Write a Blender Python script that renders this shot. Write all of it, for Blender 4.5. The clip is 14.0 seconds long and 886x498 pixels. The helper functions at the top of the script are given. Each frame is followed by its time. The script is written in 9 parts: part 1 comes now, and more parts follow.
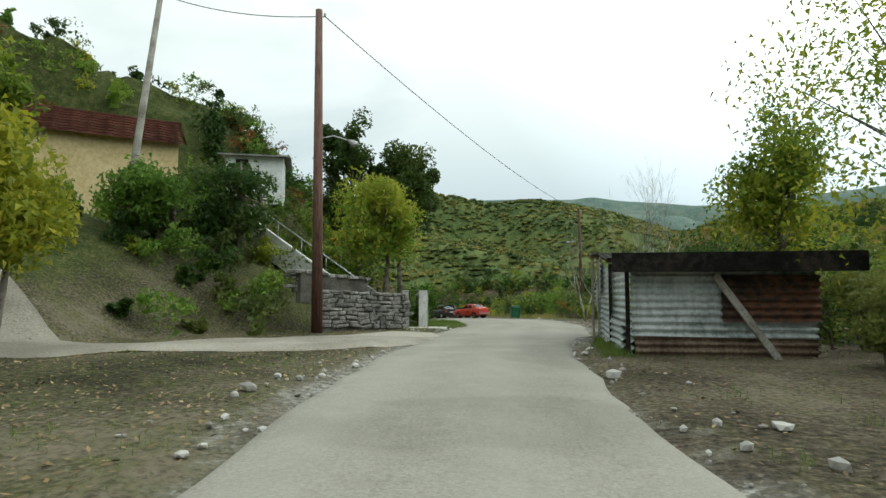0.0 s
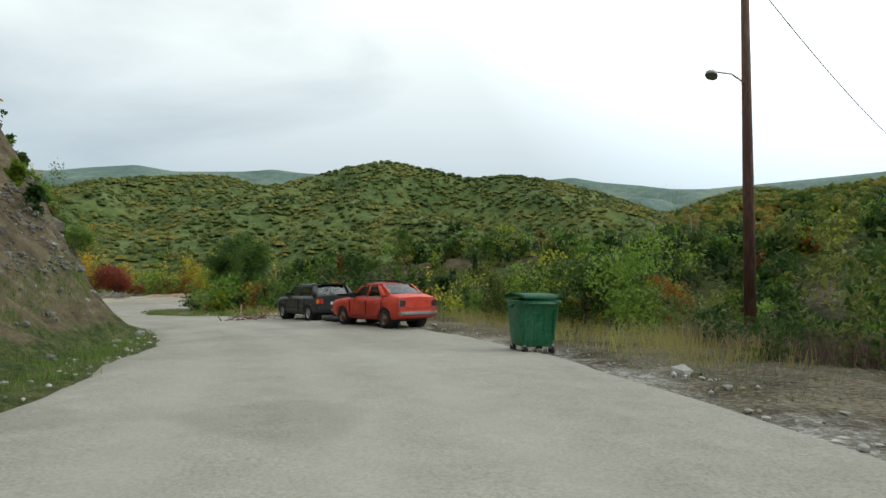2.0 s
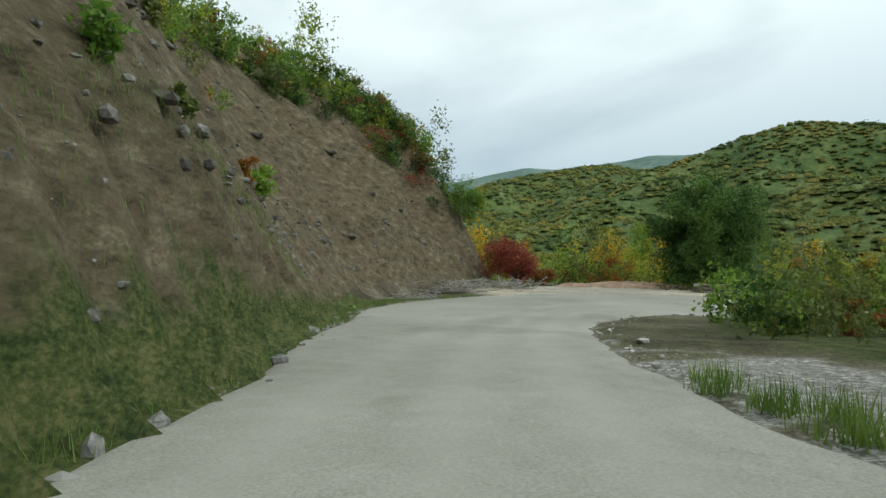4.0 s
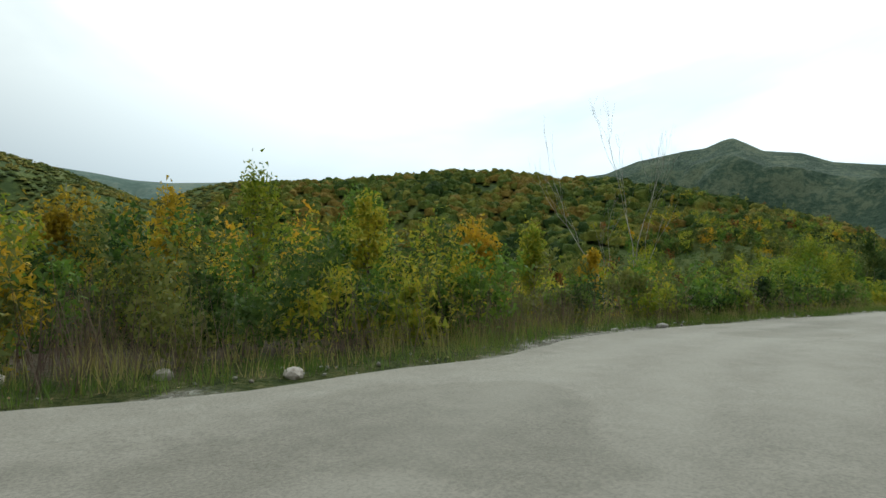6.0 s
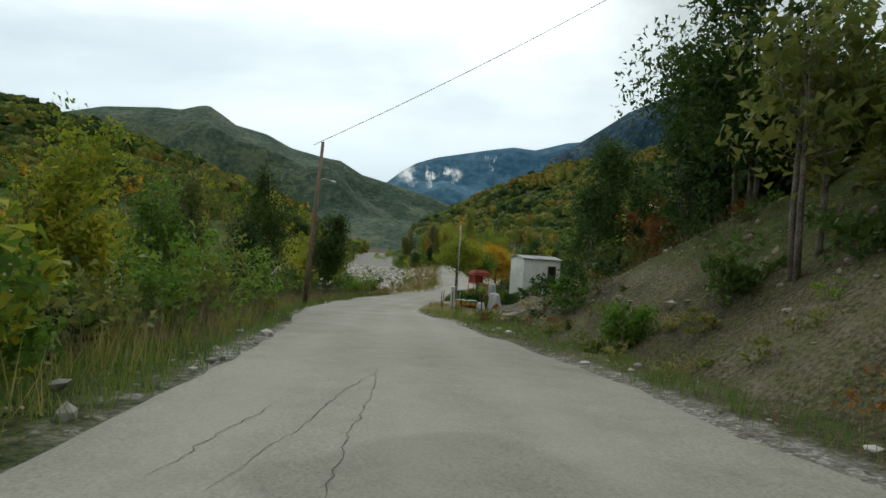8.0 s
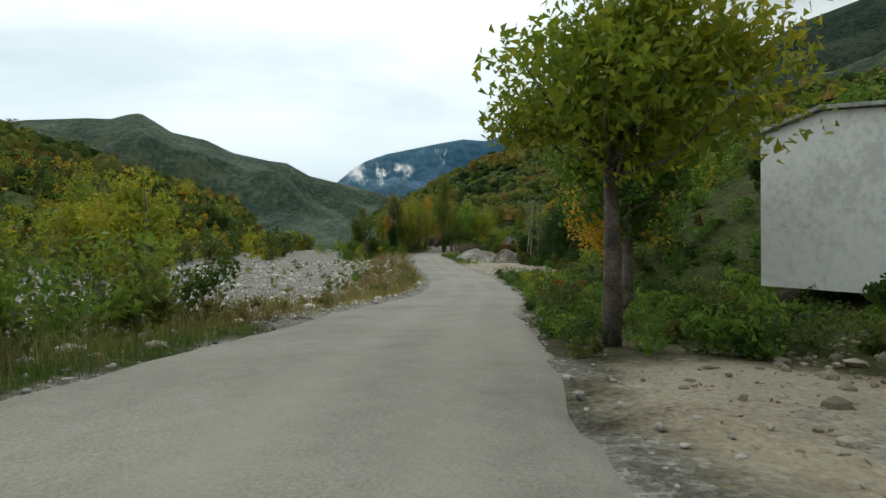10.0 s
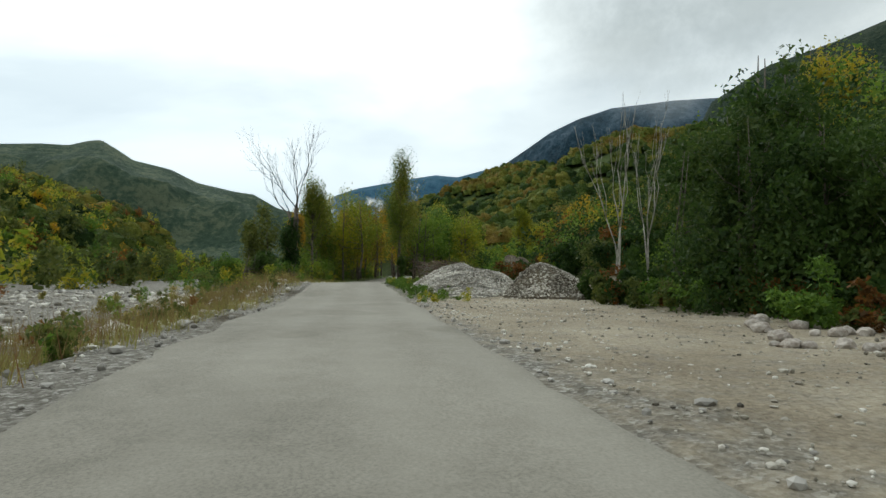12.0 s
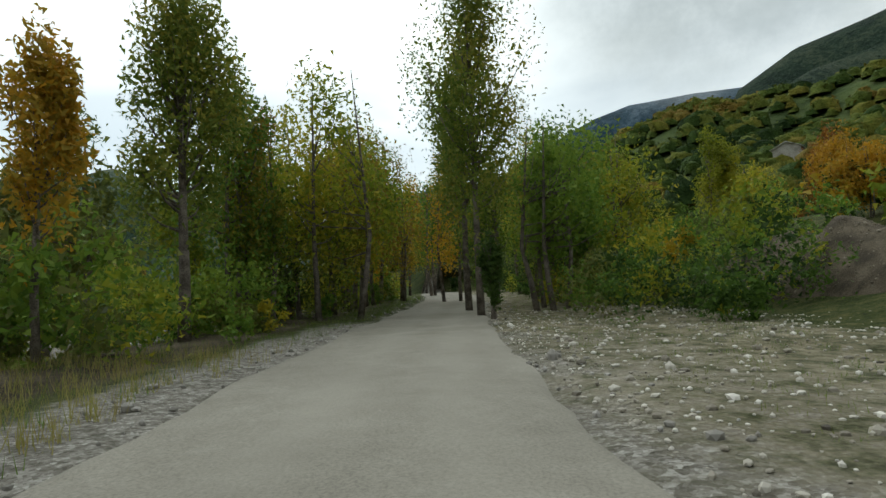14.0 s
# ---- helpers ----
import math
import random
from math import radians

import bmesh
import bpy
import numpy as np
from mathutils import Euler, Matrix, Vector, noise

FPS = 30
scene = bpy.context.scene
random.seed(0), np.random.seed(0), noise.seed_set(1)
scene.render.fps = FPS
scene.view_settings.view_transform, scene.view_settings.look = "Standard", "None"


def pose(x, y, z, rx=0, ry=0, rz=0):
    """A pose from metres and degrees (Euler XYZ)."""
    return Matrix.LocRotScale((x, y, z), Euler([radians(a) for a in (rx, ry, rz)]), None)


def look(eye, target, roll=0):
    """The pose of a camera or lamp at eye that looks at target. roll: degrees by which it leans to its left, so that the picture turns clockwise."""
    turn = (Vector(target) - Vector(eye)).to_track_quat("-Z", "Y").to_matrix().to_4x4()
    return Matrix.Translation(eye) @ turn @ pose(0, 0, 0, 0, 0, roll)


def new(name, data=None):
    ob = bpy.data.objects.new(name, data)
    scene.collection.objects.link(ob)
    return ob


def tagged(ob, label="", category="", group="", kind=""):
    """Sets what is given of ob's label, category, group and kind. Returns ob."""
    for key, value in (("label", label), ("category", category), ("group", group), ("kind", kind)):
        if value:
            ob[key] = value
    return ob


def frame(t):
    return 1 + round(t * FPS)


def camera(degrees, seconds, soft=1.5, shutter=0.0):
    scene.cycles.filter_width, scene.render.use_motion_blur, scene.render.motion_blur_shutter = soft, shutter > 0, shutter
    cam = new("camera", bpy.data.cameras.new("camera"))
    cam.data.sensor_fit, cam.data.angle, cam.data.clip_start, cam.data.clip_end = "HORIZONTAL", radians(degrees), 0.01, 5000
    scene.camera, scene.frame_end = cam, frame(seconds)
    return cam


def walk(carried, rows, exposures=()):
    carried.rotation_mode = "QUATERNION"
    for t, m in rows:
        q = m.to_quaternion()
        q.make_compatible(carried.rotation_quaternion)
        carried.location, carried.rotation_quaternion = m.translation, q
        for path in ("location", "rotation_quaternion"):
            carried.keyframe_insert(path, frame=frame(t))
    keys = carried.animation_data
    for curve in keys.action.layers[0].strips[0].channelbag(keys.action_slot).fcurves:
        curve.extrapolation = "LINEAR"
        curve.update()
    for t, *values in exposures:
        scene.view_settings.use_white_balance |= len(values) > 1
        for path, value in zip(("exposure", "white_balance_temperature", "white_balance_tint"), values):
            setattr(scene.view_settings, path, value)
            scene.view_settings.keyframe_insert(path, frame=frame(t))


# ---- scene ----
# ---------------------------------------------------------------- camera
cam = camera(75.1, 14.0)
PATH = [
    (0, (3.531, -13.500, 2.194), (2.166, -3.621, 2.929), -0.04),
    (0.3, (2.973, -7.534, 2.273), (2.938, 2.443, 2.946), 0.34),
    (0.5, (2.892, -3.572, 2.232), (3.387, 6.397, 2.835), 0.99),
    (0.7, (2.945, 0.389, 2.145), (3.881, 10.330, 2.684), 1.03),
    (1, (3.098, 6.253, 2.026), (4.398, 16.161, 2.408), 1.95),
    (1.5, (3.457, 16.012, 1.671), (4.289, 25.974, 1.929), 0.79),
    (2, (2.181, 25.439, 1.383), (1.200, 35.385, 1.746), 1.25),
    (2.5, (-1.179, 34.465, 1.029), (-4.410, 43.925, 1.290), 1.47),
    (2.7, (-3.001, 37.851, 0.828), (-6.920, 47.049, 1.024), 1.70),
    (3, (-6.177, 42.694, 0.511), (-11.077, 51.410, 0.698), 1.17),
    (3.3, (-10.046, 47.166, 0.169), (-15.785, 55.353, 0.349), 0.64),
    (3.6, (-14.314, 51.414, -0.184), (-20.669, 59.132, -0.011), 0.11),
    (3.9, (-18.688, 55.587, -0.532), (-25.377, 63.018, -0.366), -0.42),
    (4.2, (-22.876, 59.834, -0.862), (-29.557, 67.272, -0.704), -0.95),
    (4.5, (-26.585, 64.304, -1.159), (-32.826, 72.116, -1.008), -1.48),
    (4.8, (-29.523, 69.145, -1.409), (-34.731, 77.681, -1.266), -2.01),
    (5, (-31.159, 72.529, -1.557), (-35.403, 81.584, -1.471), -2.03),
    (5.5, (-33.469, 81.320, -1.853), (-32.594, 91.280, -1.667), -0.16),
    (6, (-27.651, 88.456, -2.226), (-20.529, 95.468, -1.886), -0.87),
    (6.5, (-19.033, 92.051, -2.445), (-9.113, 93.249, -2.037), 2.59),
    (7, (-9.568, 91.298, -2.733), (0.349, 90.040, -2.442), 2.22),
    (7.5, (0.283, 90.917, -3.112), (10.198, 89.628, -2.955), 2.41),
    (8, (10.271, 90.519, -3.587), (20.233, 89.647, -3.624), 3.82),
    (8.5, (20.677, 90.574, -4.310), (30.658, 89.967, -4.428), 1.33),
    (9, (31.555, 90.550, -5.151), (41.535, 89.999, -5.463), 0.35),
    (9.2, (35.996, 90.582, -5.538), (45.964, 89.852, -5.859), -0.12),
    (9.5, (42.600, 90.308, -6.068), (52.544, 89.272, -6.295), -0.24),
    (9.8, (49.109, 89.486, -6.507), (59.011, 88.100, -6.641), -0.36),
    (10.1, (55.555, 88.264, -6.875), (65.402, 86.522, -6.916), -0.47),
    (10.4, (61.968, 86.789, -7.190), (71.753, 84.724, -7.136), -0.59),
    (10.7, (68.382, 85.208, -7.470), (78.108, 82.888, -7.322), -0.71),
    (11, (74.828, 83.668, -7.733), (84.515, 81.199, -7.492), -0.83),
    (11.3, (81.336, 82.317, -7.998), (91.018, 79.840, -7.663), -0.94),
    (11.5, (85.703, 81.512, -8.179), (95.395, 79.084, -7.771), -0.95),
    (12, (96.642, 79.731, -8.223), (106.401, 77.621, -7.663), 0.29),
    (12.5, (107.883, 78.958, -8.024), (117.700, 77.188, -7.313), -0.67),
    (13, (119.168, 78.108, -7.843), (128.987, 76.481, -6.873), -1.07),
    (13.5, (130.280, 77.271, -7.206), (140.131, 75.687, -6.524), -1.92),
    (14, (141.109, 75.964, -7.274), (150.915, 74.163, -6.508), -2.65),
]
walk(cam, [(t, look(eye, target, roll)) for t, eye, target, roll in PATH],
     exposures=[(0, 0.0, 6450, -4), (2.0, -0.08, 6400, 1), (3.0, -0.08, 6350, 0), (5.0, -0.12, 6030, -6), (6.5, -0.5, 6500, 0), (8.0, -0.65, 6500, 0), (14.0, -0.6, 6500, 0)])

# ---------------------------------------------------------------- sky and sun
world = bpy.data.worlds.new("overcast_sky")
scene.world = world
world.use_nodes = True
wn, wl = world.node_tree.nodes, world.node_tree.links
wn.clear()


def wnode(kind, **values):
    n = wn.new(kind)
    for key, v in values.items():
        n.inputs[key].default_value = v
    return n


sky = wn.new("ShaderNodeTexSky")
sky.sky_type, sky.sun_disc = "NISHITA", False
sky.sun_elevation, sky.sun_rotation = radians(38), radians(75)
coord = wn.new("ShaderNodeTexCoord")
flat = wn.new("ShaderNodeVectorMath")
flat.operation = "MULTIPLY"
flat.inputs[1].default_value = (1.0, 1.0, 2.6)
wl.new(coord.outputs["Generated"], flat.inputs[0])
cloud = wnode("ShaderNodeTexNoise", Scale=1.35, Detail=6.0, Roughness=0.5, Distortion=0.35)
wl.new(flat.outputs[0], cloud.inputs["Vector"])
shape = wn.new("ShaderNodeValToRGB")
shape.color_ramp.elements[0].position, shape.color_ramp.elements[0].color = 0.32, (0.68, 0.72, 0.78, 1)
shape.color_ramp.elements[1].position, shape.color_ramp.elements[1].color = 0.56, (1.22, 1.23, 1.25, 1)
wl.new(cloud.outputs["Fac"], shape.inputs[0])
# the cloud base is thicker and greyer towards the horizon
split = wn.new("ShaderNodeSeparateXYZ")
wl.new(coord.outputs["Generated"], split.inputs[0])
rise = wn.new("ShaderNodeMapRange")
rise.inputs["From Min"].default_value, rise.inputs["From Max"].default_value = 0.05, 0.42
rise.inputs["To Min"].default_value, rise.inputs["To Max"].default_value = 0.92, 0.0
wl.new(split.outputs["Z"], rise.inputs["Value"])
low = wn.new("ShaderNodeMix")
low.data_type = "RGBA"
low.inputs["B"].default_value = (0.42, 0.51, 0.63, 1)
wl.new(rise.outputs[0], low.inputs["Factor"])
wl.new(shape.outputs[0], low.inputs["A"])
veil = wn.new("ShaderNodeMix")
veil.data_type = "RGBA"
veil.inputs["Factor"].default_value = 0.94
dim = wn.new("ShaderNodeMix")
dim.data_type, dim.blend_type = "RGBA", "MULTIPLY"
dim.inputs["Factor"].default_value = 1.0
dim.inputs["B"].default_value = (0.1, 0.1, 0.1, 1)
wl.new(sky.outputs[0], dim.inputs["A"])
wl.new(dim.outputs["Result"], veil.inputs["A"])
wl.new(low.outputs["Result"], veil.inputs["B"])
# brighter cloud round the hidden sun
glow = wn.new("ShaderNodeVectorMath")
glow.operation = "DOT_PRODUCT"
glow.inputs[1].default_value = (0.76, 0.2, 0.62)
wl.new(coord.outputs["Generated"], glow.inputs[0])
gain = wn.new("ShaderNodeMapRange")
gain.inputs["From Min"].default_value, gain.inputs["From Max"].default_value = 0.35, 1.0
gain.inputs["To Min"].default_value, gain.inputs["To Max"].default_value = 1.0, 2.2
wl.new(glow.outputs["Value"], gain.inputs["Value"])
back = wn.new("ShaderNodeBackground")
wl.new(gain.outputs[0], back.inputs["Strength"])
wl.new(veil.outputs["Result"], back.inputs["Color"])
wo = wn.new("ShaderNodeOutputWorld")
wl.new(back.outputs[0], wo.inputs[0])

sun = new("sun", bpy.data.lights.new("sun", "SUN"))
sun.data.energy, sun.data.angle, sun.data.color = 0.6, radians(25), (1.0, 0.97, 0.92)
sun.matrix_world = look((152, 40, 124), (0, 0, 0))


# ---------------------------------------------------------------- materials
def mat_nodes(name):
    m = bpy.data.materials.new(name)
    m.use_nodes = True
    m.node_tree.nodes.clear()
    return m, m.node_tree.nodes, m.node_tree.links


def ramp(nodes, stops):
    r = nodes.new("ShaderNodeValToRGB")
    e = r.color_ramp.elements
    while len(e) < len(stops):
        e.new(0.5)
    for el, (p, c) in zip(e, stops):
        el.position, el.color = p, (*c, 1)
    return r


def tex(nodes, links, vec, scale, detail=4.0, rough=0.55, kind="ShaderNodeTexNoise"):
    n = nodes.new(kind)
    n.inputs["Scale"].default_value = scale
    if "Detail" in n.inputs:
        n.inputs["Detail"].default_value = detail
    if "Roughness" in n.inputs:
        n.inputs["Roughness"].default_value = rough
    links.new(vec, n.inputs["Vector"])
    return n


def mixed(nodes, links, fac, a, b, blend="MIX"):
    n = nodes.new("ShaderNodeMix")
    n.data_type, n.blend_type = "RGBA", blend
    for sock, v in (("Factor", fac), ("A", a), ("B", b)):
        if isinstance(v, (int, float)):
            n.inputs[sock].default_value = v if sock == "Factor" else (v, v, v, 1)
        elif isinstance(v, tuple):
            n.inputs[sock].default_value = (*v, 1)
        else:
            links.new(v, n.inputs[sock])
    return n.outputs["Result"]


def finish(m, nodes, links, colour, rough=0.8, metal=0.0, height=None, bump=0.3, dist=0.02, spec=0.3):
    p = nodes.new("ShaderNodeBsdfPrincipled")
    out = nodes.new("ShaderNodeOutputMaterial")
    links.new(colour, p.inputs["Base Color"])
    if isinstance(rough, (int, float)):
        p.inputs["Roughness"].default_value = rough
    else:
        links.new(rough, p.inputs["Roughness"])
    p.inputs["Metallic"].default_value = metal
    p.inputs["Specular IOR Level"].default_value = spec
    if height is not None:
        b = nodes.new("ShaderNodeBump")
        b.inputs["Strength"].default_value, b.inputs["Distance"].default_value = bump, dist
        links.new(height, b.inputs["Height"])
        links.new(b.outputs[0], p.inputs["Normal"])
    links.new(p.outputs[0], out.inputs[0])
    return m


def surface(name, colours, big=0.5, fine=12.0, rough=0.8, metal=0.0, bump=0.3, dist=0.02, world_space=True, vary=0.0, spec=0.3, stretch=None):
    """A worn surface: two scales of noise between three colours, with relief."""
    m, nodes, links = mat_nodes(name)
    if world_space:
        vec = nodes.new("ShaderNodeNewGeometry").outputs["Position"]
    else:
        vec = nodes.new("ShaderNodeTexCoord").outputs["Object"]
    if stretch:
        mp = nodes.new("ShaderNodeVectorMath")
        mp.operation = "MULTIPLY"
        mp.inputs[1].default_value = stretch
        links.new(vec, mp.inputs[0])
        vec = mp.outputs[0]
    a, b = tex(nodes, links, vec, big, 5), tex(nodes, links, vec, fine, 6, 0.65)
    s = mixed(nodes, links, 0.5, a.outputs["Fac"], b.outputs["Fac"])
    c1, c2, c3 = colours
    r = ramp(nodes, [(0.41, c1), (0.5, c2), (0.59, c3)])
    links.new(s, r.inputs[0])
    colour = r.outputs[0]
    if vary:
        info = nodes.new("ShaderNodeObjectInfo")
        v = nodes.new("ShaderNodeMapRange")
        v.inputs["To Min"].default_value, v.inputs["To Max"].default_value = 1 - vary, 1 + vary
        links.new(info.outputs["Random"], v.inputs["Value"])
        comb = nodes.new("ShaderNodeCombineColor")
        for k in range(3):
            links.new(v.outputs[0], comb.inputs[k])
        colour = mixed(nodes, links, 1.0, colour, comb.outputs[0], "MULTIPLY")
    return finish(m, nodes, links, colour, rough, metal, b.outputs["Fac"], bump, dist, spec)


def foliage(name, colours, patch=0.12, thin=0.45, leafy=0.34):
    """Leaves: each leaf its own tone, whole plants drift in hue."""
    m, nodes, links = mat_nodes(name)
    if thin:
        colours = [tuple(1.25 * v for v in c) for c in colours]
    geo = nodes.new("ShaderNodeNewGeometry")
    n = tex(nodes, links, geo.outputs["Position"], patch, 2)
    info = nodes.new("ShaderNodeObjectInfo")
    s = nodes.new("ShaderNodeMath")
    s.operation = "MULTIPLY_ADD"
    s.inputs[1].default_value = leafy
    links.new(geo.outputs["Random Per Island"], s.inputs[0])
    links.new(n.outputs["Fac"], s.inputs[2])
    s2 = nodes.new("ShaderNodeMath")
    s2.operation = "MULTIPLY_ADD"
    s2.inputs[1].default_value = 0.2
    links.new(info.outputs["Random"], s2.inputs[0])
    links.new(s.outputs[0], s2.inputs[2])
    k = len(colours)
    r = ramp(nodes, [(0.42 + 0.62 * i / (k - 1), c) for i, c in enumerate(colours)])
    links.new(s2.outputs[0], r.inputs[0])
    p = nodes.new("ShaderNodeBsdfPrincipled")
    p.inputs["Roughness"].default_value, p.inputs["Specular IOR Level"].default_value = 0.6, 0.25
    t = nodes.new("ShaderNodeBsdfTranslucent")
    mx = nodes.new("ShaderNodeMixShader")
    mx.inputs[0].default_value = thin
    out = nodes.new("ShaderNodeOutputMaterial")
    links.new(r.outputs[0], p.inputs["Base Color"])
    links.new(r.outputs[0], t.inputs["Color"])
    links.new(p.outputs[0], mx.inputs[1])
    links.new(t.outputs[0], mx.inputs[2])
    links.new(mx.outputs[0], out.inputs[0])
    return m


GREEN = foliage("leaves_green", [(0.0323, 0.0651, 0.0115), (0.0693, 0.13, 0.0206), (0.12, 0.206, 0.0289), (0.185, 0.26, 0.0371)])
DARK = foliage("leaves_dark_green", [(0.0132, 0.031, 0.0081), (0.0248, 0.0533, 0.0118), (0.0454, 0.0824, 0.0161), (0.066, 0.107, 0.0221)])
OLIVE = foliage("leaves_olive", [(0.037, 0.0543, 0.0165), (0.0739, 0.0977, 0.0247), (0.12, 0.141, 0.033), (0.167, 0.174, 0.0412)])
YELLOW = foliage("leaves_yellow", [(0.14, 0.119, 0.0154), (0.297, 0.221, 0.0194), (0.438, 0.303, 0.0232), (0.508, 0.275, 0.0232)])
LIME = foliage("leaves_yellow_green", [(0.0607, 0.103, 0.0128), (0.135, 0.193, 0.0205), (0.243, 0.269, 0.0256), (0.392, 0.33, 0.0321)])
RUST = foliage("leaves_rust", [(0.063, 0.036, 0.013), (0.14, 0.0648, 0.0163), (0.21, 0.0864, 0.0195), (0.238, 0.122, 0.0195)])
RED = foliage("leaves_red", [(0.07, 0.0216, 0.0163), (0.154, 0.036, 0.0228), (0.231, 0.0576, 0.0325), (0.21, 0.0936, 0.0325)])
AUTUMN = foliage("leaves_autumn_mix", [(0.0312, 0.0523, 0.0119), (0.0713, 0.115, 0.0159), (0.151, 0.168, 0.0199), (0.25, 0.189, 0.0239), (0.196, 0.105, 0.0239)], patch=0.05)
DRYGRASS = foliage("dry_grass", [(0.168, 0.14, 0.0527), (0.262, 0.216, 0.079), (0.21, 0.216, 0.0527), (0.336, 0.28, 0.114)], patch=0.3)
GRASS = foliage("green_grass", [(0.0413, 0.0775, 0.0133), (0.0742, 0.126, 0.0221), (0.115, 0.175, 0.0295), (0.165, 0.194, 0.0515)], patch=0.4)


def crown_cover(name, colours, own=0.42):
    """Far woods: every crown its own tone, mottled leaf masses on it, stands that drift in hue."""
    m, nodes, links = mat_nodes(name)
    geo = nodes.new("ShaderNodeNewGeometry")
    pos = geo.outputs["Position"]
    stand, mottle, fine = tex(nodes, links, pos, 0.018, 3), tex(nodes, links, pos, 0.55, 4, 0.7), tex(nodes, links, pos, 1.9, 3, 0.7)
    s = nodes.new("ShaderNodeMath")
    s.operation = "MULTIPLY_ADD"
    s.inputs[1].default_value = own
    links.new(geo.outputs["Random Per Island"], s.inputs[0])
    links.new(stand.outputs["Fac"], s.inputs[2])
    k = len(colours)
    r = ramp(nodes, [(0.4 + 0.5 * own + (0.26 * own + 0.3) * (i / (k - 1) - 0.35), c) for i, c in enumerate(colours)])
    links.new(s.outputs[0], r.inputs[0])
    g = ramp(nodes, [(0.36, (0.55, 0.57, 0.55)), (0.5, (1.0, 1.0, 1.0)), (0.64, (1.45, 1.42, 1.35))])
    links.new(mixed(nodes, links, 0.5, mottle.outputs["Fac"], fine.outputs["Fac"]), g.inputs[0])
    return finish(m, nodes, links, mixed(nodes, links, 1.0, r.outputs[0], g.outputs[0], "MULTIPLY"), 0.85, 0, fine.outputs["Fac"], 1.0, 0.9, 0.1)


CROWNS = crown_cover("hill_forest", [(0.022, 0.045, 0.011), (0.045, 0.08, 0.016), (0.085, 0.12, 0.022), (0.125, 0.15, 0.027), (0.18, 0.175, 0.03), (0.19, 0.135, 0.028)], 0.34)
# leaf tones of the far woods, lightened in colour for distance haze
FARCROWNS = crown_cover("far_hill_forest_haze", [(0.04, 0.062, 0.02), (0.066, 0.092, 0.027), (0.1, 0.125, 0.034), (0.145, 0.155, 0.04), (0.2, 0.175, 0.044)], 0.16)
BARK = surface("bark", ((0.06, 0.05, 0.04), (0.13, 0.11, 0.09), (0.22, 0.19, 0.16)), 3, 30, 0.9, bump=0.6)
PALEBARK = surface("pale_bark", ((0.2, 0.18, 0.15), (0.33, 0.31, 0.27), (0.45, 0.42, 0.37)), 3, 25, 0.9, bump=0.4)


# ---------------------------------------------------------------- mesh helpers
def grid_mesh(name, verts, faces, mat=None, smooth=True):
    """A mesh from arrays of points and of three- or four-cornered faces."""
    verts, faces = np.asarray(verts, np.float32), np.asarray(faces, np.int32)
    me = bpy.data.meshes.new(name)
    n, k = faces.shape
    me.vertices.add(len(verts))
    me.vertices.foreach_set("co", verts.ravel())
    me.loops.add(n * k)
    me.loops.foreach_set("vertex_index", faces.ravel())
    me.polygons.add(n)
    me.polygons.foreach_set("loop_start", np.arange(0, n * k, k, dtype=np.int32))
    me.polygons.foreach_set("use_smooth", np.full(n, smooth))
    me.update(calc_edges=True)
    if mat:
        me.materials.append(mat)
    return me


def lattice(nu, nv):
    """Quads over a lattice of nu x nv points."""
    i = np.arange(nu * nv).reshape(nu, nv)
    return np.stack([i[:-1, :-1], i[1:, :-1], i[1:, 1:], i[:-1, 1:]], -1).reshape(-1, 4)


def put(name, me, label="", category="", group="", kind="", parent=None, at=None):
    ob = new(name, me)
    if at is not None:
        ob.matrix_basis = at
    if parent:
        ob.parent = parent
    return tagged(ob, label, category, group, kind)


def part(name, bm, material, parent, label=""):
    me = bpy.data.meshes.new(name)
    bm.to_mesh(me)
    bm.free()
    me.materials.append(material)
    return put(name, me, label, parent=parent)


def box_bm(bm, lo, hi, m=None, bevel=0.0):
    """A box between two corners, moved by m, added to a bmesh."""
    lo, hi = Vector(lo), Vector(hi)
    got = bmesh.ops.create_cube(bm, size=1.0)["verts"]
    mid, size = (lo + hi) / 2, hi - lo
    for v in got:
        v.co = Vector((v.co.x * size.x, v.co.y * size.y, v.co.z * size.z)) + mid
    if bevel:
        edges = list({e for v in got for e in v.link_edges})
        res = bmesh.ops.bevel(bm, geom=edges, offset=bevel, segments=2, affect="EDGES")
        got = list({v for f in res["faces"] for v in f.verts} | {v for v in got if v.is_valid})
    if m is not None:
        bmesh.ops.transform(bm, matrix=m, verts=got)
    return got


def tube_bm(bm, points, radii, sides=8):
    """A tapering tube along points, closed at both ends."""
    rings = []
    pts = [Vector(p) for p in points]
    for i, p in enumerate(pts):
        d = (pts[min(i + 1, len(pts) - 1)] - pts[max(i - 1, 0)]).normalized()
        side = d.orthogonal().normalized() if i == 0 else (side - side.dot(d) * d).normalized()
        up = d.cross(side)
        rings.append([bm.verts.new(p + radii[i] * (math.cos(a) * side + math.sin(a) * up)) for a in (2 * math.pi * k / sides for k in range(sides))])
    for a, b in zip(rings, rings[1:]):
        for k in range(sides):
            bm.faces.new((a[k], a[(k + 1) % sides], b[(k + 1) % sides], b[k])).smooth = True
    bm.faces.new(rings[0][::-1])
    bm.faces.new(rings[-1])


